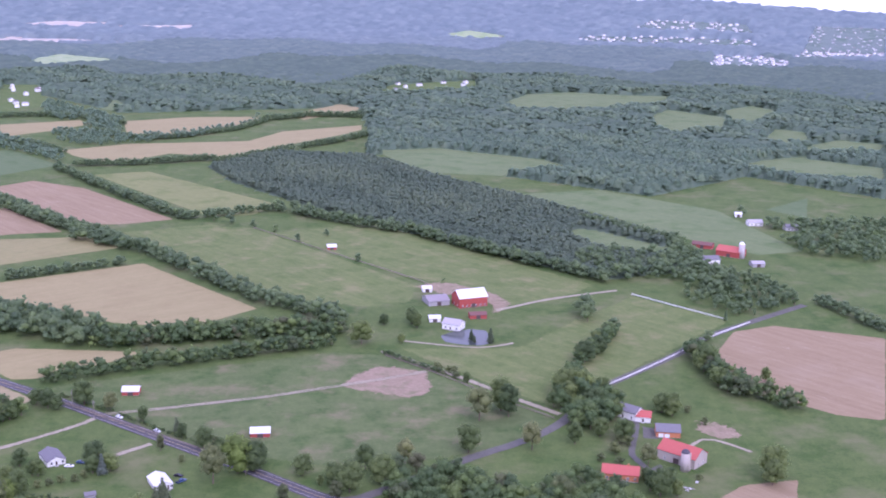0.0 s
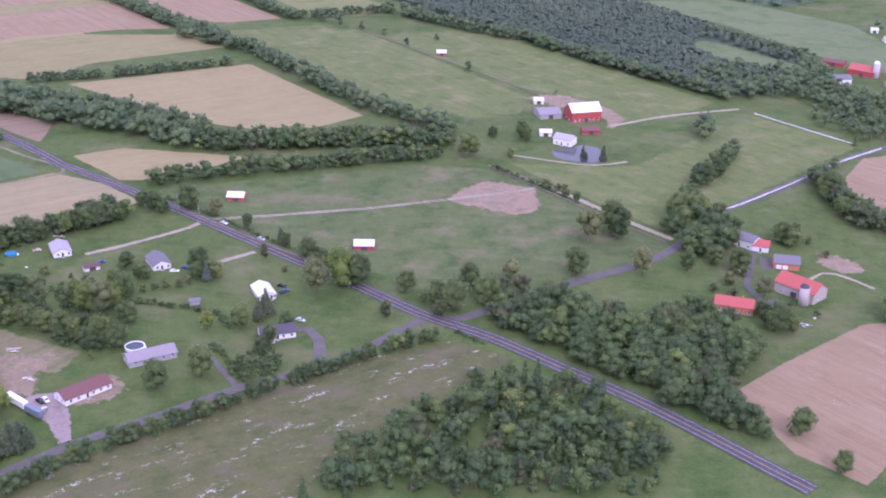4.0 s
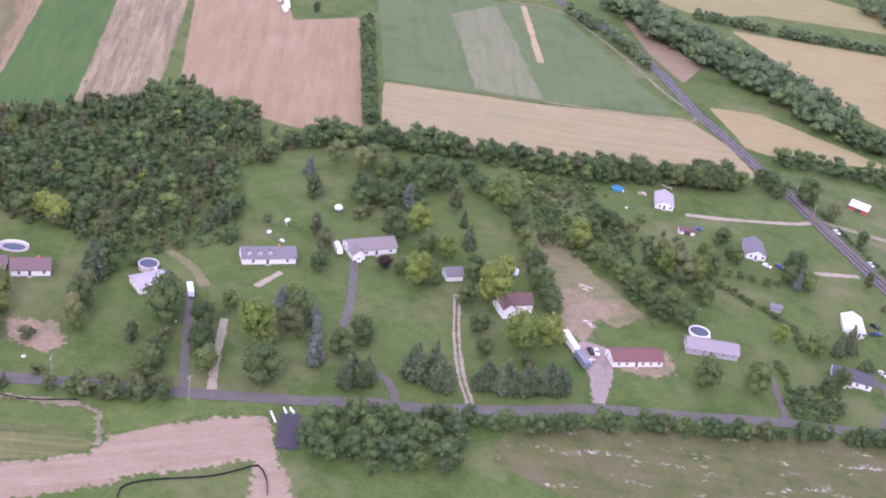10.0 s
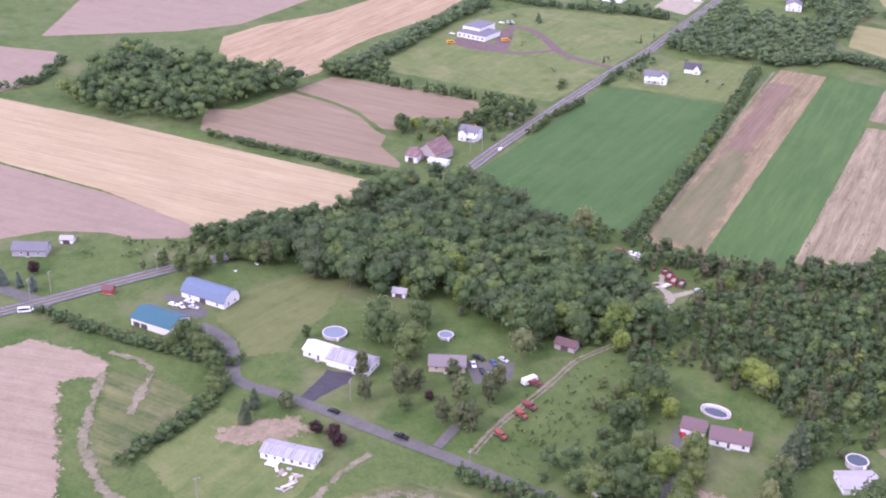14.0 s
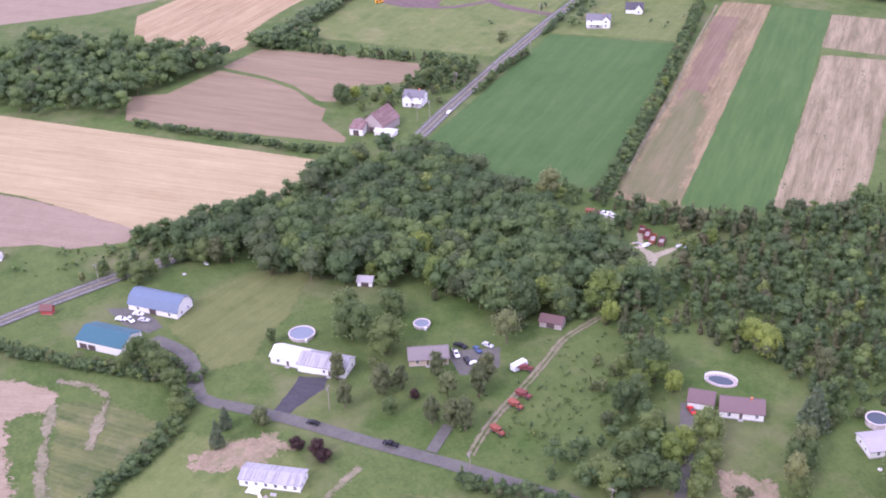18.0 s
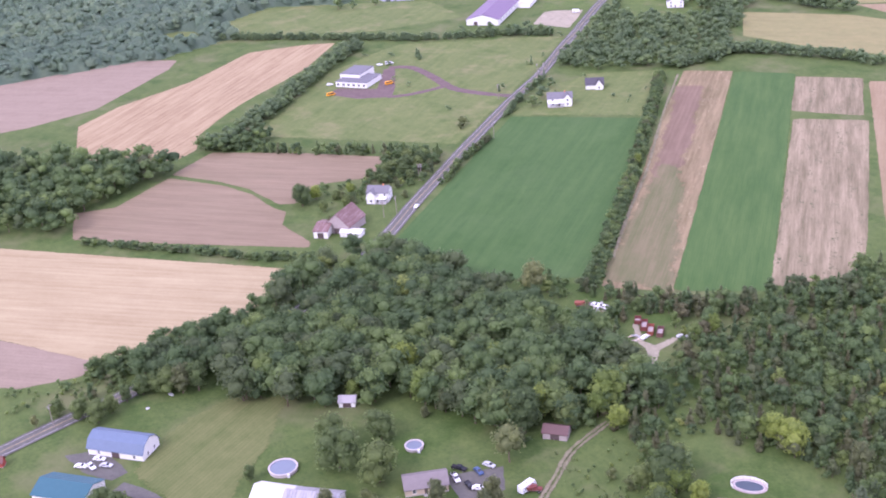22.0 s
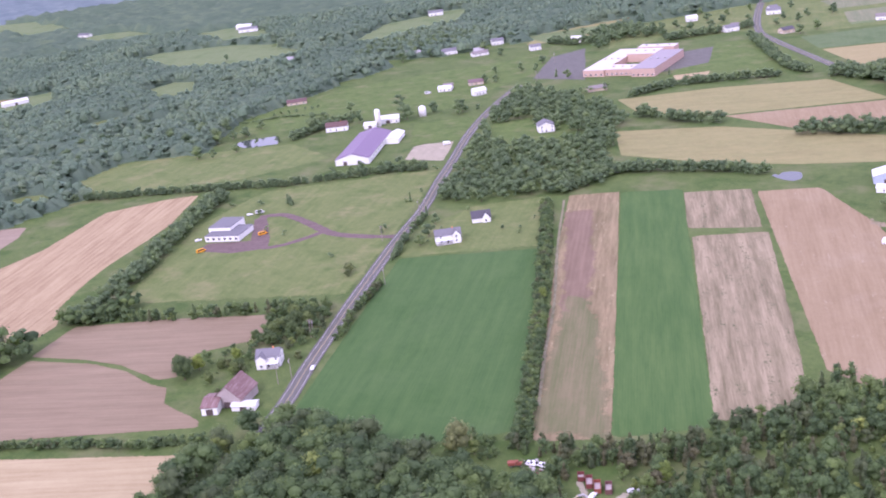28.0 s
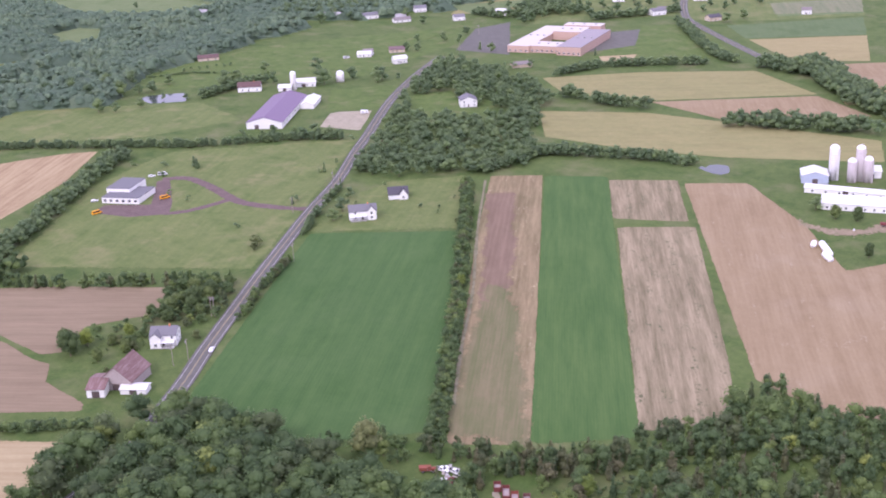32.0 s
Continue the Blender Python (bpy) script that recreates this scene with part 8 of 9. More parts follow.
def vehicle(kind, paint, label, x, y, yaw):
    ob = thing("car" if kind == "car" else kind, label, "car" if kind == "car" else kind, x, y, yaw, ground_z(x, y))
    L = {"car": 4.6, "pickup": 5.6, "van": 6.4}[kind]
    h = L / 2
    if kind == "car":
        low = [(-h, 0.35), (h, 0.35), (h, 0.72), (h - 1.1, 0.92), (-h + 0.6, 0.95), (-h, 0.85)]
        cab = [(h - 1.25, 0.9), (h - 2.0, 1.42), (-h + 1.1, 1.44), (-h + 0.35, 0.93)]
    elif kind == "pickup":
        low = [(-h, 0.5), (h, 0.5), (h, 0.95), (h - 1.3, 1.1), (-h, 1.1)]
        cab = [(h - 1.4, 1.08), (h - 2.1, 1.8), (h - 3.5, 1.8), (h - 3.7, 1.08)]
    else:
        low = [(-h, 0.45), (h, 0.45), (h, 1.1), (h - 0.5, 1.3), (-h, 1.3)]
        cab = [(h - 0.6, 1.28), (h - 1.4, 2.4), (-h + 0.05, 2.4), (-h, 1.28)]
    part("body", profile_body(low, 0.9, 0.0), paint, ob)
    c = part("cabin", profile_body(cab, 0.84, 0.14), paint, ob)
    part("windscreen", profile_body([(p[0] + 0.02, p[1]) for p in (cab[0], cab[1])] + [(cab[1][0] - 0.05, cab[1][1] - 0.08), (cab[0][0] - 0.1, cab[0][1])], 0.76, 0.12), "glass", c)
    for s in (-1, 1):
        part("side_window", boxed(cab[2][0] + 0.25, cab[1][0] - 0.15, s * 0.80 - 0.03, s * 0.80 + 0.03, cab[0][1] + 0.1, cab[1][1] - 0.12), "glass", c)
    if kind == "pickup":
        part("truck_bed", boxed(-h + 0.1, h - 3.75, -0.76, 0.76, 1.02, 1.12), "rubber", ob)
    wheel_parts(ob, (-h + 0.85, h - 0.9), 0.82, 0.36 if kind == "car" else 0.42)
    return ob


def ground_z(x, y):
    """Height of the road or field surface at a place."""
    z = 0.0
    for half, line in ROADS:
        if np.hypot(line[:, 0] - x, line[:, 1] - y).min() < half:
            z = 0.17
    if not z:
        for nm, p in FIELDS.items():
            if inside(p, np.array([x]), np.array([y]))[0]:
                z = max(z, bpy.data.objects[nm].data.vertices[0].co.z)
    return z


def skip(label, paint, x, y, yaw, L):
    """An open steel container: floor, four ribbed walls and a rim."""
    ob = thing("skip", label, "container", x, y, yaw, ground_z(x, y))
    part("floor", boxed(-L / 2, L / 2, -1.2, 1.2, 0.12, 0.22), "steel", ob)
    for q in (-1.2, 1.2):
        part("side_wall", boxed(-L / 2, L / 2, q - 0.05, q + 0.05, 0.22, 2.1, 0.02), paint, ob)
        part("rim", boxed(-L / 2 - 0.05, L / 2 + 0.05, q - 0.1, q + 0.1, 2.1, 2.24, 0.02), paint, ob)
        for k in range(6):
            rx = -L / 2 + 0.4 + (L - 0.8) * k / 5
            part("rib", boxed(rx - 0.06, rx + 0.06, q - 0.13, q + 0.13, 0.2, 2.1, 0.01), paint, ob)
    for q in (-L / 2, L / 2):
        part("end_wall", boxed(q - 0.05, q + 0.05, -1.15, 1.15, 0.22, 2.1, 0.02), paint, ob)
    part("load", prism(bmesh.new(), [(-L / 2 + 0.1, 0.22), (L / 2 - 0.1, 0.22), (L / 2 - 0.3, 0.9), (0.3, 1.5), (-L / 2 + 0.2, 0.8)], -1.1, 1.1), "wood_grey", ob)
    for q in (-0.7, 0.7):
        part("roller", boxed(-L / 2 + 0.3, L / 2 - 0.3, q - 0.08, q + 0.08, 0, 0.12), "steel", ob)


def box_trailer(label, paint, x, y, yaw, L):
    L = max(9.0, min(L, 14.5))
    ob = thing("box_trailer", label, "trailer", x, y, yaw, ground_z(x, y))
    part("box", boxed(-L / 2, L / 2, -1.27, 1.27, 1.15, 3.95, 0.06), paint, ob)
    part("chassis", boxed(-L / 2 + 0.2, L / 2 - 0.4, -0.6, 0.6, 0.85, 1.15), "steel", ob)
    part("rear_door", boxed(-L / 2 - 0.05, -L / 2 + 0.01, -1.15, 1.15, 1.3, 3.8), "plastic_white", ob)
    for s in (-0.7, 0.7):
        part("landing_leg", boxed(L / 2 - 2.6, L / 2 - 2.4, s - 0.08, s + 0.08, 0, 0.9), "steel", ob)
    wheel_parts(ob, (-L / 2 + 1.2, -L / 2 + 2.5), 1.1, 0.5)


def camper(label, x, y, yaw, L):
    ob = thing("camper", label, "camper", x, y, yaw, ground_z(x, y))
    part("body", profile_body([(-L / 2, 0.6), (L / 2 - 0.3, 0.6), (L / 2, 1.1), (L / 2 - 0.7, 2.9), (-L / 2 + 0.1, 2.95), (-L / 2, 2.6)], 1.2, 0.05), "plastic_white", ob)
    part("roof_hatch", boxed(-0.6, 0.3, -0.35, 0.35, 2.92, 3.12, 0.04), "siding_grey", ob)
    part("stripe", boxed(-L / 2 + 0.4, L / 2 - 0.6, -1.215, -1.19, 1.2, 1.5), "siding_grey", ob)
    for k in (-0.25, 0.2):
        part("side_window", boxed(L * k - 0.5, L * k + 0.5, -1.21, -1.15, 1.7, 2.3), "glass", ob)
    part("door", boxed(0.2, 0.9, -1.23, -1.17, 0.7, 2.4), "trim_white", ob)
    wheel_parts(ob, (-L * 0.2, L * 0.3), 1.05, 0.38)


def machine(paint, label, x, y, yaw):
    """A farm or earth-moving machine: chassis, hood, cab, tipping body and wheels."""
    ob = thing("machine", label, "machine", x, y, yaw, ground_z(x, y))
    part("chassis", boxed(-2.6, 2.6, -0.7, 0.7, 0.6, 1.0, 0.05), "steel", ob)
    part("hood", boxed(1.2, 2.9, -0.75, 0.75, 0.95, 1.9, 0.12), paint, ob)
    cab = part("cab", profile_body([(0.0, 0.95), (1.2, 0.95), (1.1, 2.6), (0.1, 2.6)], 0.85, 0.1), paint, ob)
    part("cab_window", boxed(1.1, 1.22, -0.6, 0.6, 1.85, 2.45), "glass", cab)
    part("tipping_body", prism(bmesh.new(), [(-2.9, 1.1), (-0.2, 1.1), (0.0, 2.3), (-3.2, 2.3)], -1.15, 1.15), paint, ob)
    wheel_parts(ob, (-1.8, 1.9), 0.9, 0.55)


def pool(label, x, y, r, h, rim, water):
    ob = thing("pool", label, "pool", x, y, 0)
    bm = bmesh.new()
    n = 28
    rings = [(r, 0), (r, h), (r + 0.28, h), (r + 0.28, h + 0.12), (r - 0.3, h + 0.12), (r - 0.3, h - 0.45)]
    vs = [[bm.verts.new((a * math.cos(2 * math.pi * i / n), a * math.sin(2 * math.pi * i / n), z)) for i in range(n)] for a, z in rings]
    for p, q in zip(vs[:-1], vs[1:]):
        for i in range(n):
            bm.faces.new((p[i], p[(i + 1) % n], q[(i + 1) % n], q[i]))
    part("pool_wall", bm, rim, ob)
    part("water", tube(bmesh.new(), r - 0.3, r - 0.3, h - 0.5, h - 0.2, n), water, ob)
    part("ladder", boxed(r + 0.2, r + 0.9, -0.4, 0.4, 0, h + 0.1, 0.05), "plastic_white", ob)


def garden_pool(label, x, y, yaw):
    ob = thing("garden_pool", label, "pool", x, y, yaw)
    for nm, a, b, z0, z1, mt in (("deck", 5.9, 3.9, 0, 0.12, "wood_grey"), ("coping", 4.9, 2.9, 0.12, 0.2, "silo_grey"), ("water", 4.6, 2.6, 0.14, 0.22, "pool_dark")):
        bm = tube(bmesh.new(), 1, 1, z0, z1, 32)
        bmesh.ops.scale(bm, vec=(a, b, 1), verts=bm.verts)
        part(nm, bm, mt, ob)
    panel = part_mesh(boxed(-0.5, 0.5, -0.05, 0.05, 0, 1.2, 0.02), "fence_white")
    for i in range(18):
        t = math.pi * (0.1 + 1.15 * i / 18)
        part("fence_panel", panel, None, ob, m=pose(5.9 * math.cos(t), 3.9 * math.sin(t), 0, 0, 0, math.degrees(t) + 90))


def silo(label, x, y, r, h, body):
    ob = thing("silo", label, "silo", x, y, 0)
    BUILT.append((x, y, r + 1))
    part("silo_wall", tube(bmesh.new(), r, r, -0.2, h, 24), body, ob)
    bm = bmesh.new()
    for i in range(1, int(h / 1.6)):
        tube(bm, r + 0.05, r + 0.05, i * 1.6, i * 1.6 + 0.12, 24)
    part("hoops", bm, "steel", ob)
    bm = bmesh.new()
    prev = [(r + 0.1, h), (r * 0.92, h + r * 0.35), (r * 0.62, h + r * 0.68), (r * 0.2, h + r * 0.84)]
    for (a, z0), (b, z1) in zip(prev[:-1], prev[1:]):
        tube(bm, a, b, z0, z1, 24, cap=(b < r * 0.3))
    part("dome", bm, "metal_dome" if body != "stone_pale" else "roof_dark", ob, "domed metal cap")
    part("chute", boxed(r - 0.1, r + 0.7, -0.45, 0.45, 0, h * 0.97, 0.05), body, ob)


def utility_pole(x, y, h=10.5):
    ob = thing("utility_pole", "weathered wooden utility pole beside the road", "utility pole", x, y, (x * 3) % 180, group="poles along the roads")
    part("pole", cached("pole", lambda: part_mesh(tube(bmesh.new(), 0.17, 0.11, -0.3, h, 8), "pole_wood")), None, ob)
    part("crossarm", cached("crossarm", lambda: part_mesh(boxed(-1.2, 1.2, -0.06, 0.06, h - 0.9, h - 0.74), "pole_wood")), None, ob)
    for s in (-1.05, -0.45, 0.45, 1.05):
        part("insulator", cached(("insulator", s), lambda: part_mesh(tube(bmesh.new(), 0.05, 0.07, h - 0.74, h - 0.52, 6, s), "siding_grey")), None, ob)
    part("transformer", cached("transformer", lambda: part_mesh(tube(bmesh.new(), 0.24, 0.24, h - 2.4, h - 1.4, 10, 0.0, 0.4), "siding_grey")), None, ob)


def part_mesh(bm, material):
    me = bpy.data.meshes.new("part")
    bm.normal_update()
    bm.to_mesh(me)
    bm.free()
    me.materials.append(MATS[material])
    return me


def yard_thing(kind, label, x, y, yaw):
    rng = random.Random(int(x * 31 + y))
    names = {"swing": "swing_set", "table": "picnic_table", "dome": "garden_hut", "pile": "rubble_heap", "tub": "water_trough", "deck": "deck", "bag": "silage_bag", "pipe": "pipe", "barrier": "barrier"}
    ob = thing(names[kind], label, names[kind].replace("_", " "), x, y, yaw, ground_z(x, y))
    if kind == "swing":
        for s in (-1.6, 1.6):
            for q in (-0.9, 0.9):
                bm = boxed(s - 0.06, s + 0.06, -0.06, 0.06, 0, 2.4)
                bmesh.ops.transform(bm, matrix=Matrix.Shear("XY", 4, (0, -q / 2.4)), verts=bm.verts)
                part("leg", bm, "plastic_white", ob, m=Matrix.Translation((0, q, 0)))
        part("beam", boxed(-1.8, 1.8, -0.07, 0.07, 2.33, 2.48), "plastic_white", ob)
        part("canopy", boxed(-1.5, 1.5, -0.9, 0.9, 2.5, 2.58, 0.02), "plastic_white", ob)
    elif kind == "table":
        part("tabletop", boxed(-1, 1, -0.45, 0.45, 0.7, 0.76, 0.01), "plastic_white", ob)
        for s in (-0.75, 0.75):
            part("bench", boxed(-1, 1, s - 0.14, s + 0.14, 0.42, 0.47, 0.01), "plastic_white", ob)
            part("leg", boxed(s - 0.05, s + 0.05, -0.75, 0.75, 0.0, 0.7), "plastic_white", ob)
    elif kind == "dome":
        part("drum", tube(bmesh.new(), 1.9, 1.9, 0, 1.5, 18), "cover_dark" if "dark" in label else "plastic_white", ob)
        bm = bmesh.new()
        for (a, z0), (b, z1) in (((2.0, 1.5), (1.7, 2.2)), ((1.7, 2.2), (1.0, 2.75)), ((1.0, 2.75), (0.1, 2.95))):
            tube(bm, a, b, z0, z1, 18, cap=False)
        part("dome", bm, "plastic_white", ob)
    elif kind == "pile":
        for i in range(9):
            a, b, c = rng.uniform(0.5, 1.6), rng.uniform(0.1, 0.6), rng.uniform(0.08, 0.4)
            part("board" if i % 2 else "rubble", boxed(-a, a, -b, b, 0, c, 0.03), rng.choice(("rubble", "plastic_white", "concrete") if "white" in label else ("wood_grey", "lumber", "concrete")), ob, m=pose(rng.uniform(-2.6, 2.6), rng.uniform(-2, 2), rng.uniform(0, 0.5), rng.uniform(-15, 15), rng.uniform(-15, 15), rng.uniform(0, 180)))
    elif kind == "tub":
        bm = tube(bmesh.new(), 0.55, 0.6, 0, 0.5, 16)
        bmesh.ops.scale(bm, vec=(2.4 if "long" in label else 1.3, 1, 1), verts=bm.verts)
        part("trough", bm, "plastic_white", ob)
        bm = tube(bmesh.new(), 0.46, 0.46, 0.44, 0.52, 16)
        bmesh.ops.scale(bm, vec=(2.4 if "long" in label else 1.3, 1, 1), verts=bm.verts)
        part("water", bm, "siding_grey", ob)
    elif kind == "deck":
        for i in range(8):
            part("plank", boxed(-2.2, 2.2, -2 + i * 0.5, -2 + i * 0.5 + 0.46, 0.45, 0.55), "plastic_white", ob)
        for sx in (-2, 2):
            for sy in (-1.8, 1.8):
                part("post", boxed(sx - 0.07, sx + 0.07, sy - 0.07, sy + 0.07, 0, 0.46), "plastic_white", ob)
    elif kind == "bag":
        for bx, by, half, r, turn in ((1.5, 1.0, 8.5, 1.9, 90), (12.5, -1.0, 4.5, 1.7, 98), (-6.5, -3.2, 2.6, 1.6, 70)):
            bm = bmesh.new()
            ring = [(-half - 0.6, 0.35), (-half + 0.5, r * 0.92), (0, r), (half - 0.5, r * 0.95), (half + 0.6, 0.3)]
            for (z0, r0), (z1, r1) in zip(ring[:-1], ring[1:]):
                tube(bm, r0, r1, z0, z1, 14, cap=False)
            part("bag", bm, "plastic_white", ob, m=pose(bx, by, r * 0.7, 90, 0, turn))
    elif kind == "pipe":
        part("pipe_length", tube(bmesh.new(), 0.35, 0.35, -3, 3, 12), "plastic_white", ob, m=pose(0, 0, 0.35, 90, 0, 0))
    else:
        part("barrier_block", prism(bmesh.new(), [(-0.3, 0), (0.3, 0), (0.22, 0.35), (0.1, 0.9), (-0.1, 0.9), (-0.22, 0.35)], -1.5, 1.5), "plastic_white", ob)


def fence(label, paint, pts):
    ob = thing("fence", label, "fence", *pts[0])
    line = spline(pts, 3.0)
    o = line[0].copy()
    post = part_mesh(boxed(-0.08, 0.08, -0.08, 0.08, -0.2, 1.4), paint)
    for p in line:
        part("post", post, None, ob, m=Matrix.Translation((p.x - o.x, p.y - o.y, 0)))
    for z in (0.45, 0.85, 1.25):
        v, f = [], []
        for i, p in enumerate(line):
            t = (line[min(i + 1, len(line) - 1)] - line[max(i - 1, 0)]).normalized()
            s = Vector((-t.y, t.x)) * 0.05
            q = p - o
            v += [(q.x - s.x, q.y - s.y, z), (q.x + s.x, q.y + s.y, z), (q.x + s.x, q.y + s.y, z + 0.16), (q.x - s.x, q.y - s.y, z + 0.16)]
            if i:
                k = 4 * i
                f += [(k - 4 + j, k - 4 + (j + 1) % 4, k + (j + 1) % 4, k + j) for j in range(4)]
        mesh_ob("rail", v, f, paint, "", ob)
    return ob


def silt_fence(pts):
    """A low black fabric fence, one strip with thickness, on stakes."""
    ob = thing("silt_fence", "low black silt fence round the bare earth", "fence", *pts[0])
    line = spline(pts, 2.5)
    o = line[0].copy()
    v, f = [], []
    for i, p in enumerate(line):
        q = p - o
        v += [(q.x, q.y, -0.1), (q.x + 0.12, q.y + 0.12, -0.1), (q.x + 0.12, q.y + 0.12, 0.8), (q.x, q.y, 0.8)]
        if i:
            k = 4 * i
            f += [(k - 4 + j, k - 4 + (j + 1) % 4, k + (j + 1) % 4, k + j) for j in range(4)]
    mesh_ob("fabric", v, f, "rubber", "", ob)
    stake = part_mesh(boxed(-0.03, 0.03, -0.03, 0.03, -0.2, 0.95), "fence_wood")
    for p in line[::2]:
        part("stake", stake, None, ob, m=Matrix.Translation((p.x - o.x + 0.06, p.y - o.y + 0.06, 0)))


def flat_block(ob, name, x0, x1, y0, y1, h, wall, roof, windows=0, units=3):
    """A flat-roofed block with a parapet and a band of windows on its front."""
    part(name, boxed(x0, x1, y0, y1, -0.2, h), wall, ob)
    part("roof", boxed(x0 - 0.15, x1 + 0.15, y0 - 0.15, y1 + 0.15, h, h + 0.3, 0.04), roof, ob)
    for k in range(windows):
        window_part(ob, 2.0, 1.5, Matrix.Translation((x0 + (x1 - x0) * (k + 0.5) / windows, y0, 1.2)))
    for k in range(units):
        rx = x0 + (x1 - x0) * (k + 0.6) / 3.2
        part("roof_unit", boxed(rx - 1.2, rx + 1.2, (y0 + y1) / 2 - 0.9, (y0 + y1) / 2 + 0.9, h + 0.3, h + 1.3, 0.05), "siding_grey", ob)


school = thing("school", "large flat-roofed school of pinkish brick round a court", "school", -1092, 846, 27)
for args in (("wing", 0, 22, 0, 110, 6.5, "brick_school", "roof_membrane", 4), ("wing", 22, 52, 3, 26, 6.5, "brick_school", "roof_membrane", 6), ("wing", 52, 76, -4, 92, 8.0, "brick_school", "roof_pinkgrey", 5),
             ("wing", 22, 52, 70, 100, 8.5, "brick_school", "roof_membrane", 0), ("wing", 20, 60, 110, 126, 8.0, "brick_school", "roof_membrane", 0)):
    flat_block(school, *args)
BUILT.append((-1105, 915, 70))
hall = thing("riding_hall", "long white riding hall with a purple metal roof", "barn", -1010, 525, 46)
shell(hall, -14, 14, 0, 92, 5.0, 4.0, "siding_white", "roof_purple", "y")
for k in range(9):
    window_part(hall, 2.2, 1.2, pose(14, 8 + k * 9.5, 2.2, 0, 0, 90))
for s in (-6, 6):
    part("barn_door", boxed(s - 1.6, s + 1.6, -0.12, 0.03, 0.05, 3.2), "door_dark", hall)
shell(hall, 14, 26, 62, 92, 3.6, 2.2, "siding_white", "roof_white", "y")
BUILT.append((-1030, 560, 45))
office = thing("depot", "low depot with stepped grey flat roofs", "building", -915.5, 364, 39.5)
flat_block(office, "front_wing", -11, 14, 0, 24, 3.8, "siding_white", "roof_depot", 6, 0)
flat_block(office, "rear_wing", -13, 3, 11, 34, 6.3, "siding_white", "roof_depot", 0, 0)
BUILT.append((-918, 378, 24))

# ---- vehicles, machines, pools, poles and yard things ----
vehicle("pickup", "car_black", "black pickup on the residential road", -408.0, 167.0, 222)
vehicle("car", "car_black", "black car on the residential road", -430.5, 147.0, 222)
vehicle("car", "car_white", "white car on the county road", -177.7, 617.3, -36)
vehicle("car", "car_silver", "silver car on the county road", -151.9, 598.1, -36)
vehicle("car", "car_black", "dark car parked beside the house", -127.7, 541.3, -11)
vehicle("pickup", "car_blue", "dark blue pickup parked on the drive", -124.9, 534.8, 50)
vehicle("car", "car_silver", "silver car parked by the dark-roofed house", -110.7, 505.8, -20)
vehicle("car", "car_blue", "dark car in the paved yard", -180.7, 555.1, -11)
vehicle("car", "car_silver", "grey car in the paved yard", -177.4, 560.3, -11)
vehicle("car", "car_white", "white car beside the grey-roofed house", -185.0, 550.3, 6)
vehicle("car", "car_white", "white car parked on the gravel lot", -197.5, 419.9, -47)
vehicle("car", "car_black", "dark car parked on the gravel lot", -199.3, 418.5, -34)
vehicle("pickup", "car_silver", "silver pickup beside the trailers", -195.2, 411.5, 91)
vehicle("car", "car_white", "white car in front of the garage", -303.9, 394.2, -36)
vehicle("car", "car_blue", "dark car beside the brown shed", -225.0, 555.1, 32)
vehicle("car", "car_white", "white car parked between the sheds", -529.7, 97.9, 51)
vehicle("car", "car_white", "white van parked between the sheds", -530.7, 104.8, 51)
vehicle("car", "car_silver", "silver car parked between the sheds", -525.0, 106.1, 50)
vehicle("pickup", "car_white", "white pickup parked between the sheds", -527.6, 101.0, 16)
vehicle("pickup", "car_white", "white truck beside the brown-roofed house", -449.3, 208.7, -8)
vehicle("car", "car_black", "black car in the crowded yard", -443.3, 210.6, -3)
vehicle("car", "car_white", "white car in the crowded yard", -440.0, 212.7, 55)
vehicle("pickup", "car_black", "dark pickup in the crowded yard", -453.7, 212.4, 33)
vehicle("car", "car_blue", "dark blue car in the crowded yard", -448.5, 217.1, 2)
vehicle("car", "car_silver", "grey car in the crowded yard", -449.8, 222.0, 27)
vehicle("car", "car_red", "red car in the driveway", -382.0, 267.8, -9)
vehicle("van", "bus_yellow", "orange-yellow van on the gravel drive", -903.0, 389.9, 91)
vehicle("van", "bus_yellow", "orange-yellow van beside the gravel yard", -905.6, 345.7, 97)
vehicle("car", "car_white", "white car beside the grey building", -931.0, 354.9, 70)
vehicle("car", "car_white", "white car behind the grey building", -955.1, 405.5, 67)
vehicle("van", "car_white", "white van behind the grey building", -952.9, 412.5, 67)
vehicle("van", "car_white", "white truck in the far field", -1190.6, 723.1, 72)
vehicle("van", "car_white", "long white trailer in the far field", -1188.3, 743.3, 62)
vehicle("car", "car_black", "dark car at the farmhouse", 115.2, 537.5, -82)
vehicle("car", "car_white", "white car beside the brick house", 94.2, 545.7, -30)
vehicle("car", "car_white", "white car at the roadside", -678.7, 304.1, 136)
vehicle("van", "car_white", "long white truck at the crossroads", -538.9, 36.8, 84)
box_trailer("long white box trailer on the gravel lot", "car_white", -207.2, 414.9, -33, 12.5)
box_trailer("dark flat-nosed trailer on the gravel lot", "cover_dark", -197.1, 408.1, -30, 9.1)
camper("white motorhome parked beside the house", -314.7, 392.8, -31, 8)
camper("grey and white motorhome at the end of the drive", -325.7, 321.2, -35, 8)
camper("white camper trailer on the grass", -431.1, 226.1, 108, 7)
camper("white camper beside the arena", -991.4, 605.7, 58, 6)
machine("machine_red", "rusty red machine beside the track", -414.0, 219.6, 30)
machine("machine_orange", "orange-red machine beside the track", -409.6, 214.4, 20)
machine("machine_orange", "orange-red machine beside the track", -398.8, 202.3, 15)
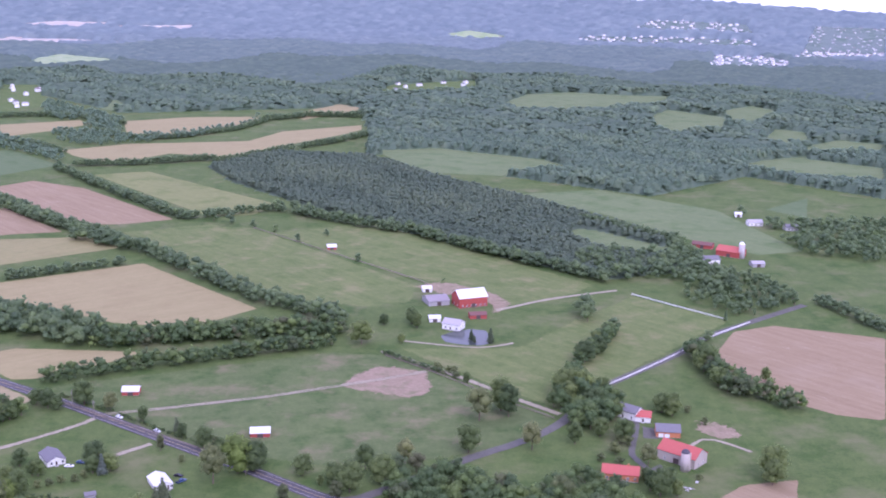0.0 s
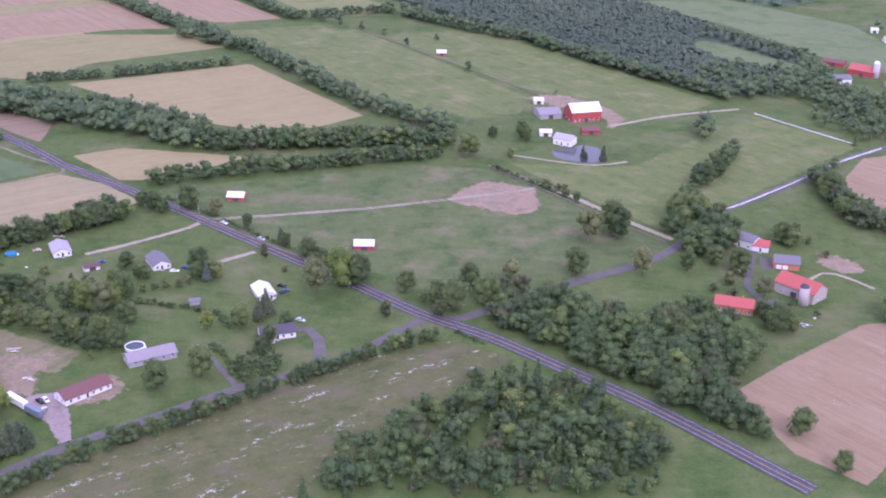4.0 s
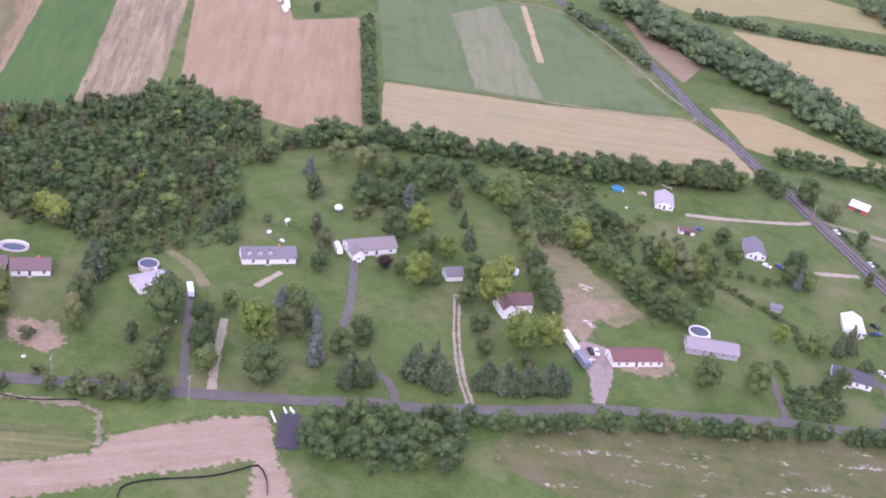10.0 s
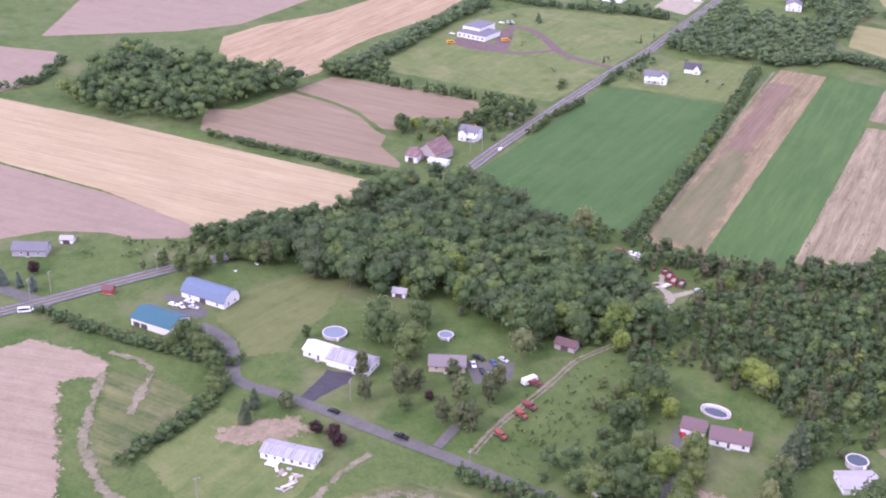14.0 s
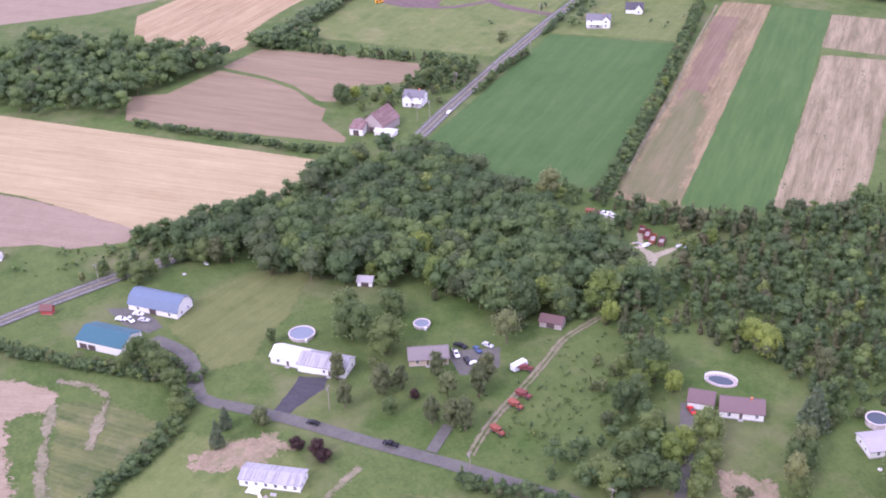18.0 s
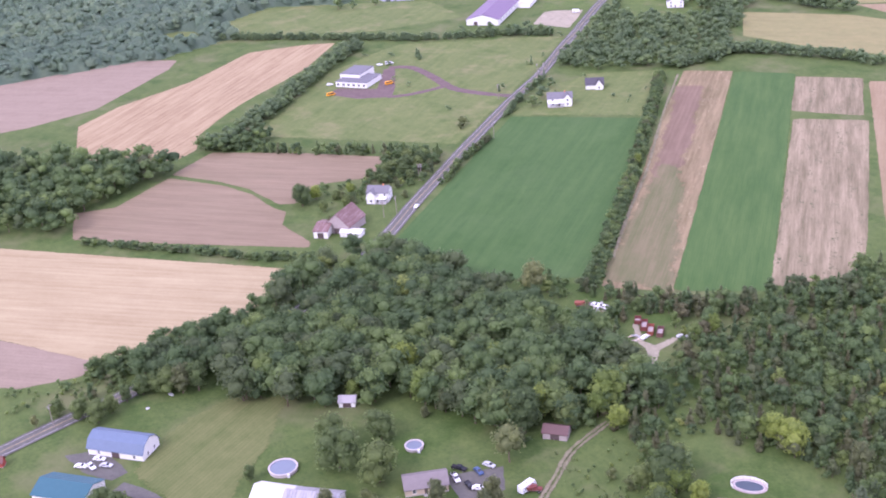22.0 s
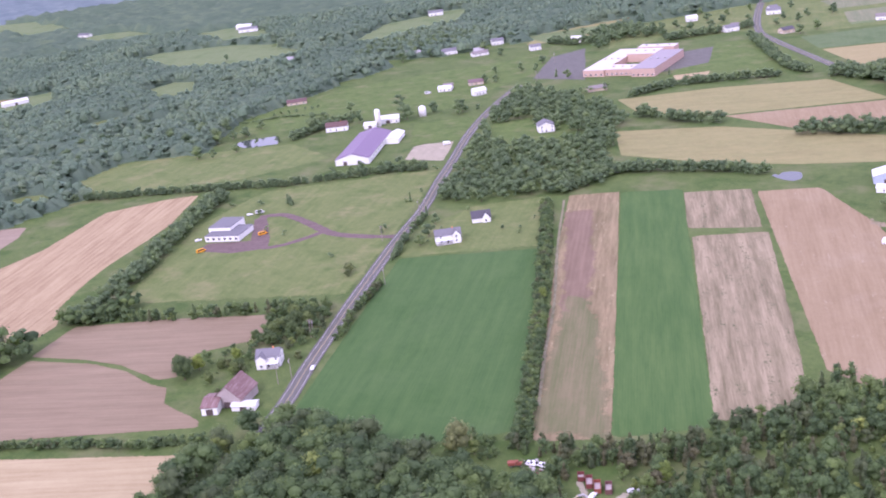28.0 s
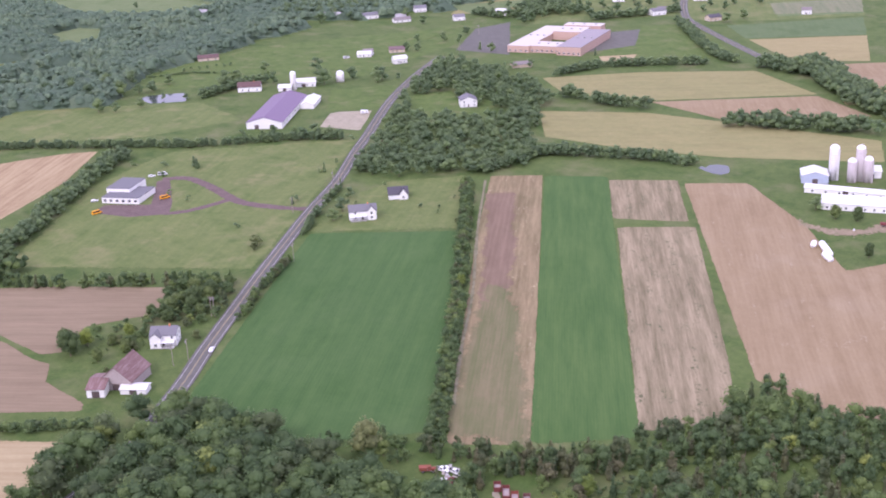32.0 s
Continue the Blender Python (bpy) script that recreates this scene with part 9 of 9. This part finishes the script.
skip("short pale red container beside the dirt track", "machine_red", -506.0, 324.0, 141, 4.2)
skip("red open container in the clearing", "machine_red", -501.0, 323.6, 140, 7.0)
skip("bright orange-red open container in the clearing", "machine_orange", -496.2, 323.4, 140, 7.0)
skip("brown rusty open container in the clearing", "roof_rust", -492.6, 325.6, 138, 6.4)
vehicle("car", "car_white", "white car at the foot of the containers", -493.4, 318.6, 110)
vehicle("car", "car_silver", "silver car at the end of the clearing", -485.2, 331.0, 60)
yard_thing("pile", "pale spoil and timber beside the dirt track", -495.5, 314.6, 20)
machine("machine_orange", "orange-red truck with a pale load in the wood", -531.5, 313.0, 50)
machine("machine_red", "red dump truck in the wood", -519.0, 313.2, 120)
machine("machine_red", "red tractor beside the camper", -429.0, 227.4, 50)
machine("machine_red", "red wagon in the farmyard", -561.9, 653.6, 10)
machine("car_white", "white tank wagon in the farmyard", -553.6, 654.3, 20)
vehicle("pickup", "car_white", "white truck cab in the wood", -528.6, 317.2, 20)
vehicle("pickup", "car_white", "white box truck in the wood", -524.2, 319.6, 10)
yard_thing("pile", "white scrap heaped beside the trucks", -523.6, 316.4, 40)
yard_thing("pile", "grey and white scrap at the edge of the wood", -527.0, 320.6, 70)
pool("round above-ground pool with a white rim", -177.3, 468.6, 4.3, 1.25, "trim_white", "pool_dark")
pool("large round above-ground pool with a dark cover", -487.4, 160.2, 5.0, 1.3, "silo_grey", "cover_dark")
pool("small round pool with a dark cover", -474.3, 205.0, 3.2, 1.2, "silo_grey", "cover_dark")
pool("round grey walled tank behind the house", -350.0, 320.1, 3.9, 2.2, "silo_grey", "pool_dark")
pool("bright blue round paddling pool", -274.3, 558.0, 3.0, 0.9, "pool_blue", "pool_blue")
garden_pool("oval garden pool with a pale deck", -393.3, 287.7, 40)
silo("tall white concrete silo with a domed metal cap", -632.5, 707.7, 2.9, 20, "silo_white")
silo("tall white silo with a domed metal cap", -619.9, 716.3, 2.7, 20.5, "silo_grey")
silo("short grey stave silo", -622.0, 711.1, 2.6, 13, "silo_grey")
silo("grey stave silo beside the dairy barn", -615.1, 717.8, 2.7, 14, "silo_grey")
silo("stone tower silo beside the red-roofed barn", 129.0, 558.9, 2.2, 10, "stone_pale")
silo("grey silo beside the distant barn", 272.7, 1021.5, 2.4, 13, "silo_grey")
silo("white silo beside the white barn", -1112.0, 614.2, 2.6, 14, "silo_white")
silo("white grain bin beside the trees", -1107.1, 660.0, 3.5, 7, "silo_white")
utility_pole(-381.5, 184.2)
utility_pole(-347.4, 216.0)
utility_pole(-436.0, 154.7)
utility_pole(-550.6, 38.6)
utility_pole(-555.5, 47.3)
utility_pole(-563.4, 94.1)
utility_pole(-389.7, 91.8)
utility_pole(-310.7, 248.9)
utility_pole(-273.6, 277.4)
utility_pole(-677.2, 291.7)
utility_pole(-676.4, 284.0)
utility_pole(-713.8, 322.6)
utility_pole(-843.6, 483.4)
utility_pole(-847.6, 481.0)
utility_pole(-818.9, 432.9)
utility_pole(-844.8, 484.9)
utility_pole(-749.3, 390.7)
utility_pole(-1124.6, 812.1)
utility_pole(-1186.1, 888.4)
utility_pole(-208.5, 632.4)
utility_pole(-94.4, 543.9)
utility_pole(-191.4, 616.1)
utility_pole(-712.8, 323.6)
yard_thing("swing", "white swing frame on the lawn", -344.2, 390.9, 111)
yard_thing("table", "white picnic table on the lawn", -343.6, 379.7, 115)
yard_thing("table", "white bench table on the lawn", -334.7, 379.0, 178)
yard_thing("dome", "small white domed hut with a dark base", -340.7, 420.0, 136)
yard_thing("dome", "small white domed tank in the yard", -255.3, 442.4, 13)
yard_thing("pile", "pale pile of boards and rubble", -210.9, 436.8, 144)
yard_thing("pile", "small heap of pale debris", -229.0, 458.5, 17)
yard_thing("tub", "white round trough on the grass", -556.3, 128.8, 66)
yard_thing("tub", "long white trough on the grass", -561.5, 139.4, 30)
yard_thing("pile", "heap of pale rubble behind the home", -390.6, 121.5, 146)
yard_thing("pile", "scattered pale scrap behind the home", -394.3, 125.2, 120)
yard_thing("pile", "heap of grey scrap behind the home", -398.6, 122.1, 90)
yard_thing("deck", "white wooden deck beside the mobile home", -404.5, 119.4, 49)
yard_thing("tub", "white round trough by the wood", -327.7, 249.2, 47)
yard_thing("pile", "white heap beside the dirt field", 126.5, 536.0, 165)
yard_thing("tub", "white trough beside the field gate", 132.5, 544.9, 27)
yard_thing("bag", "white plastic-wrapped silage heaps on the bare soil", -565, 600, -41)
yard_thing("tub", "white tank in the farmyard", -571.1, 637.2, 143)
yard_thing("tub", "white tub on the lawn", -259.9, 543.7, 161)
yard_thing("tub", "white tub by the hedge", -252.5, 515.7, 33)
yard_thing("pile", "heap of boards beside the shed", -228.2, 545.7, 23)
yard_thing("pile", "heap of pale clutter beside the house", -264.1, 566.0, 132)
yard_thing("pile", "heap of pale clutter behind the house", -259.5, 585.1, 164)
yard_thing("pipe", "white plastic pipe at the site entrance", -248.4, 293.1, 62)
yard_thing("barrier", "white road barrier at the site entrance", -248.1, 298.5, 64)
yard_thing("barrier", "white road barrier at the site entrance", -246.5, 300.3, 75)
yard_thing("tub", "small white tub on the lawn", -313.6, 304.0, 145)
yard_thing("tub", "small white tub in front of the house", -330.2, 304.1, 29)
fence("white rail fence along the farm road", "fence_white", [(97, 675), (121, 699), (159, 743), (190, 782), (230, 822)])
fence("white rail fence along the pasture", "fence_white", [(154, 893), (183, 861), (214, 828)])
fence("grey wooden pasture fence", "fence_wood", [(-180, 1109), (-96, 1014), (-20, 929), (-6, 906)])
fence("grey wooden fence along the lane", "fence_wood", [(-34, 733), (-6, 706), (43, 652), (68, 627)])
fence("grey wooden pasture fence by the road", "fence_wood", [(-213, 636), (-172, 608), (-127, 577), (-92, 552)])
silt_fence([(-247, 228), (-252, 233), (-250, 241), (-239, 257), (-235, 267), (-233, 272), (-227, 270), (-221, 265)])
silt_fence([(-334, 212), (-322, 226), (-307, 236), (-296, 249)])


def town(poly, seed):
    """A distant settlement: many small gabled houses in one mass."""
    x, y = jittered(poly, 34 if np.mean([q[1] for q in poly]) > 2800 else 62, seed)
    rng = np.random.default_rng(seed)
    bm = bmesh.new()
    for a, b, z in zip(x, y, hill_z(x, y)):
        if rng.uniform() < 0.25:
            continue
        w, d, h, r = rng.uniform(8, 12), rng.uniform(7, 9), rng.uniform(3, 5.5), rng.uniform(2, 3)
        m = pose(a, b, z, 0, 0, rng.choice((20, 110, 35, 125)))
        v = [m @ Vector(p) for p in ((-w / 2, 0, 0), (w / 2, 0, 0), (w / 2, d, 0), (-w / 2, d, 0), (-w / 2, 0, h), (w / 2, 0, h), (w / 2, d, h), (-w / 2, d, h), (-w / 2, d / 2, h + r), (w / 2, d / 2, h + r))]
        q = [bm.verts.new(p) for p in v]
        k = int(rng.integers(1, 4))
        for f, mi in (((0, 1, 5, 4), 0), ((2, 3, 7, 6), 0), ((1, 2, 6, 9, 5), 0), ((3, 0, 4, 8, 7), 0), ((4, 5, 9, 8), k), ((6, 7, 8, 9), k)):
            bm.faces.new([q[i] for i in f]).material_index = mi
    me = bpy.data.meshes.new("settlement")
    bm.normal_update()
    bm.to_mesh(me)
    bm.free()
    for k in ("siding_white", "roof_grey", "roof_pale", "roof_taupe"):
        me.materials.append(MATS[k])
    tagged(new("settlement", me), "distant settlement of small pale houses among trees", "settlement", kind="stuff")


for i, p in enumerate(TOWNS):
    town(p, 900 + i)
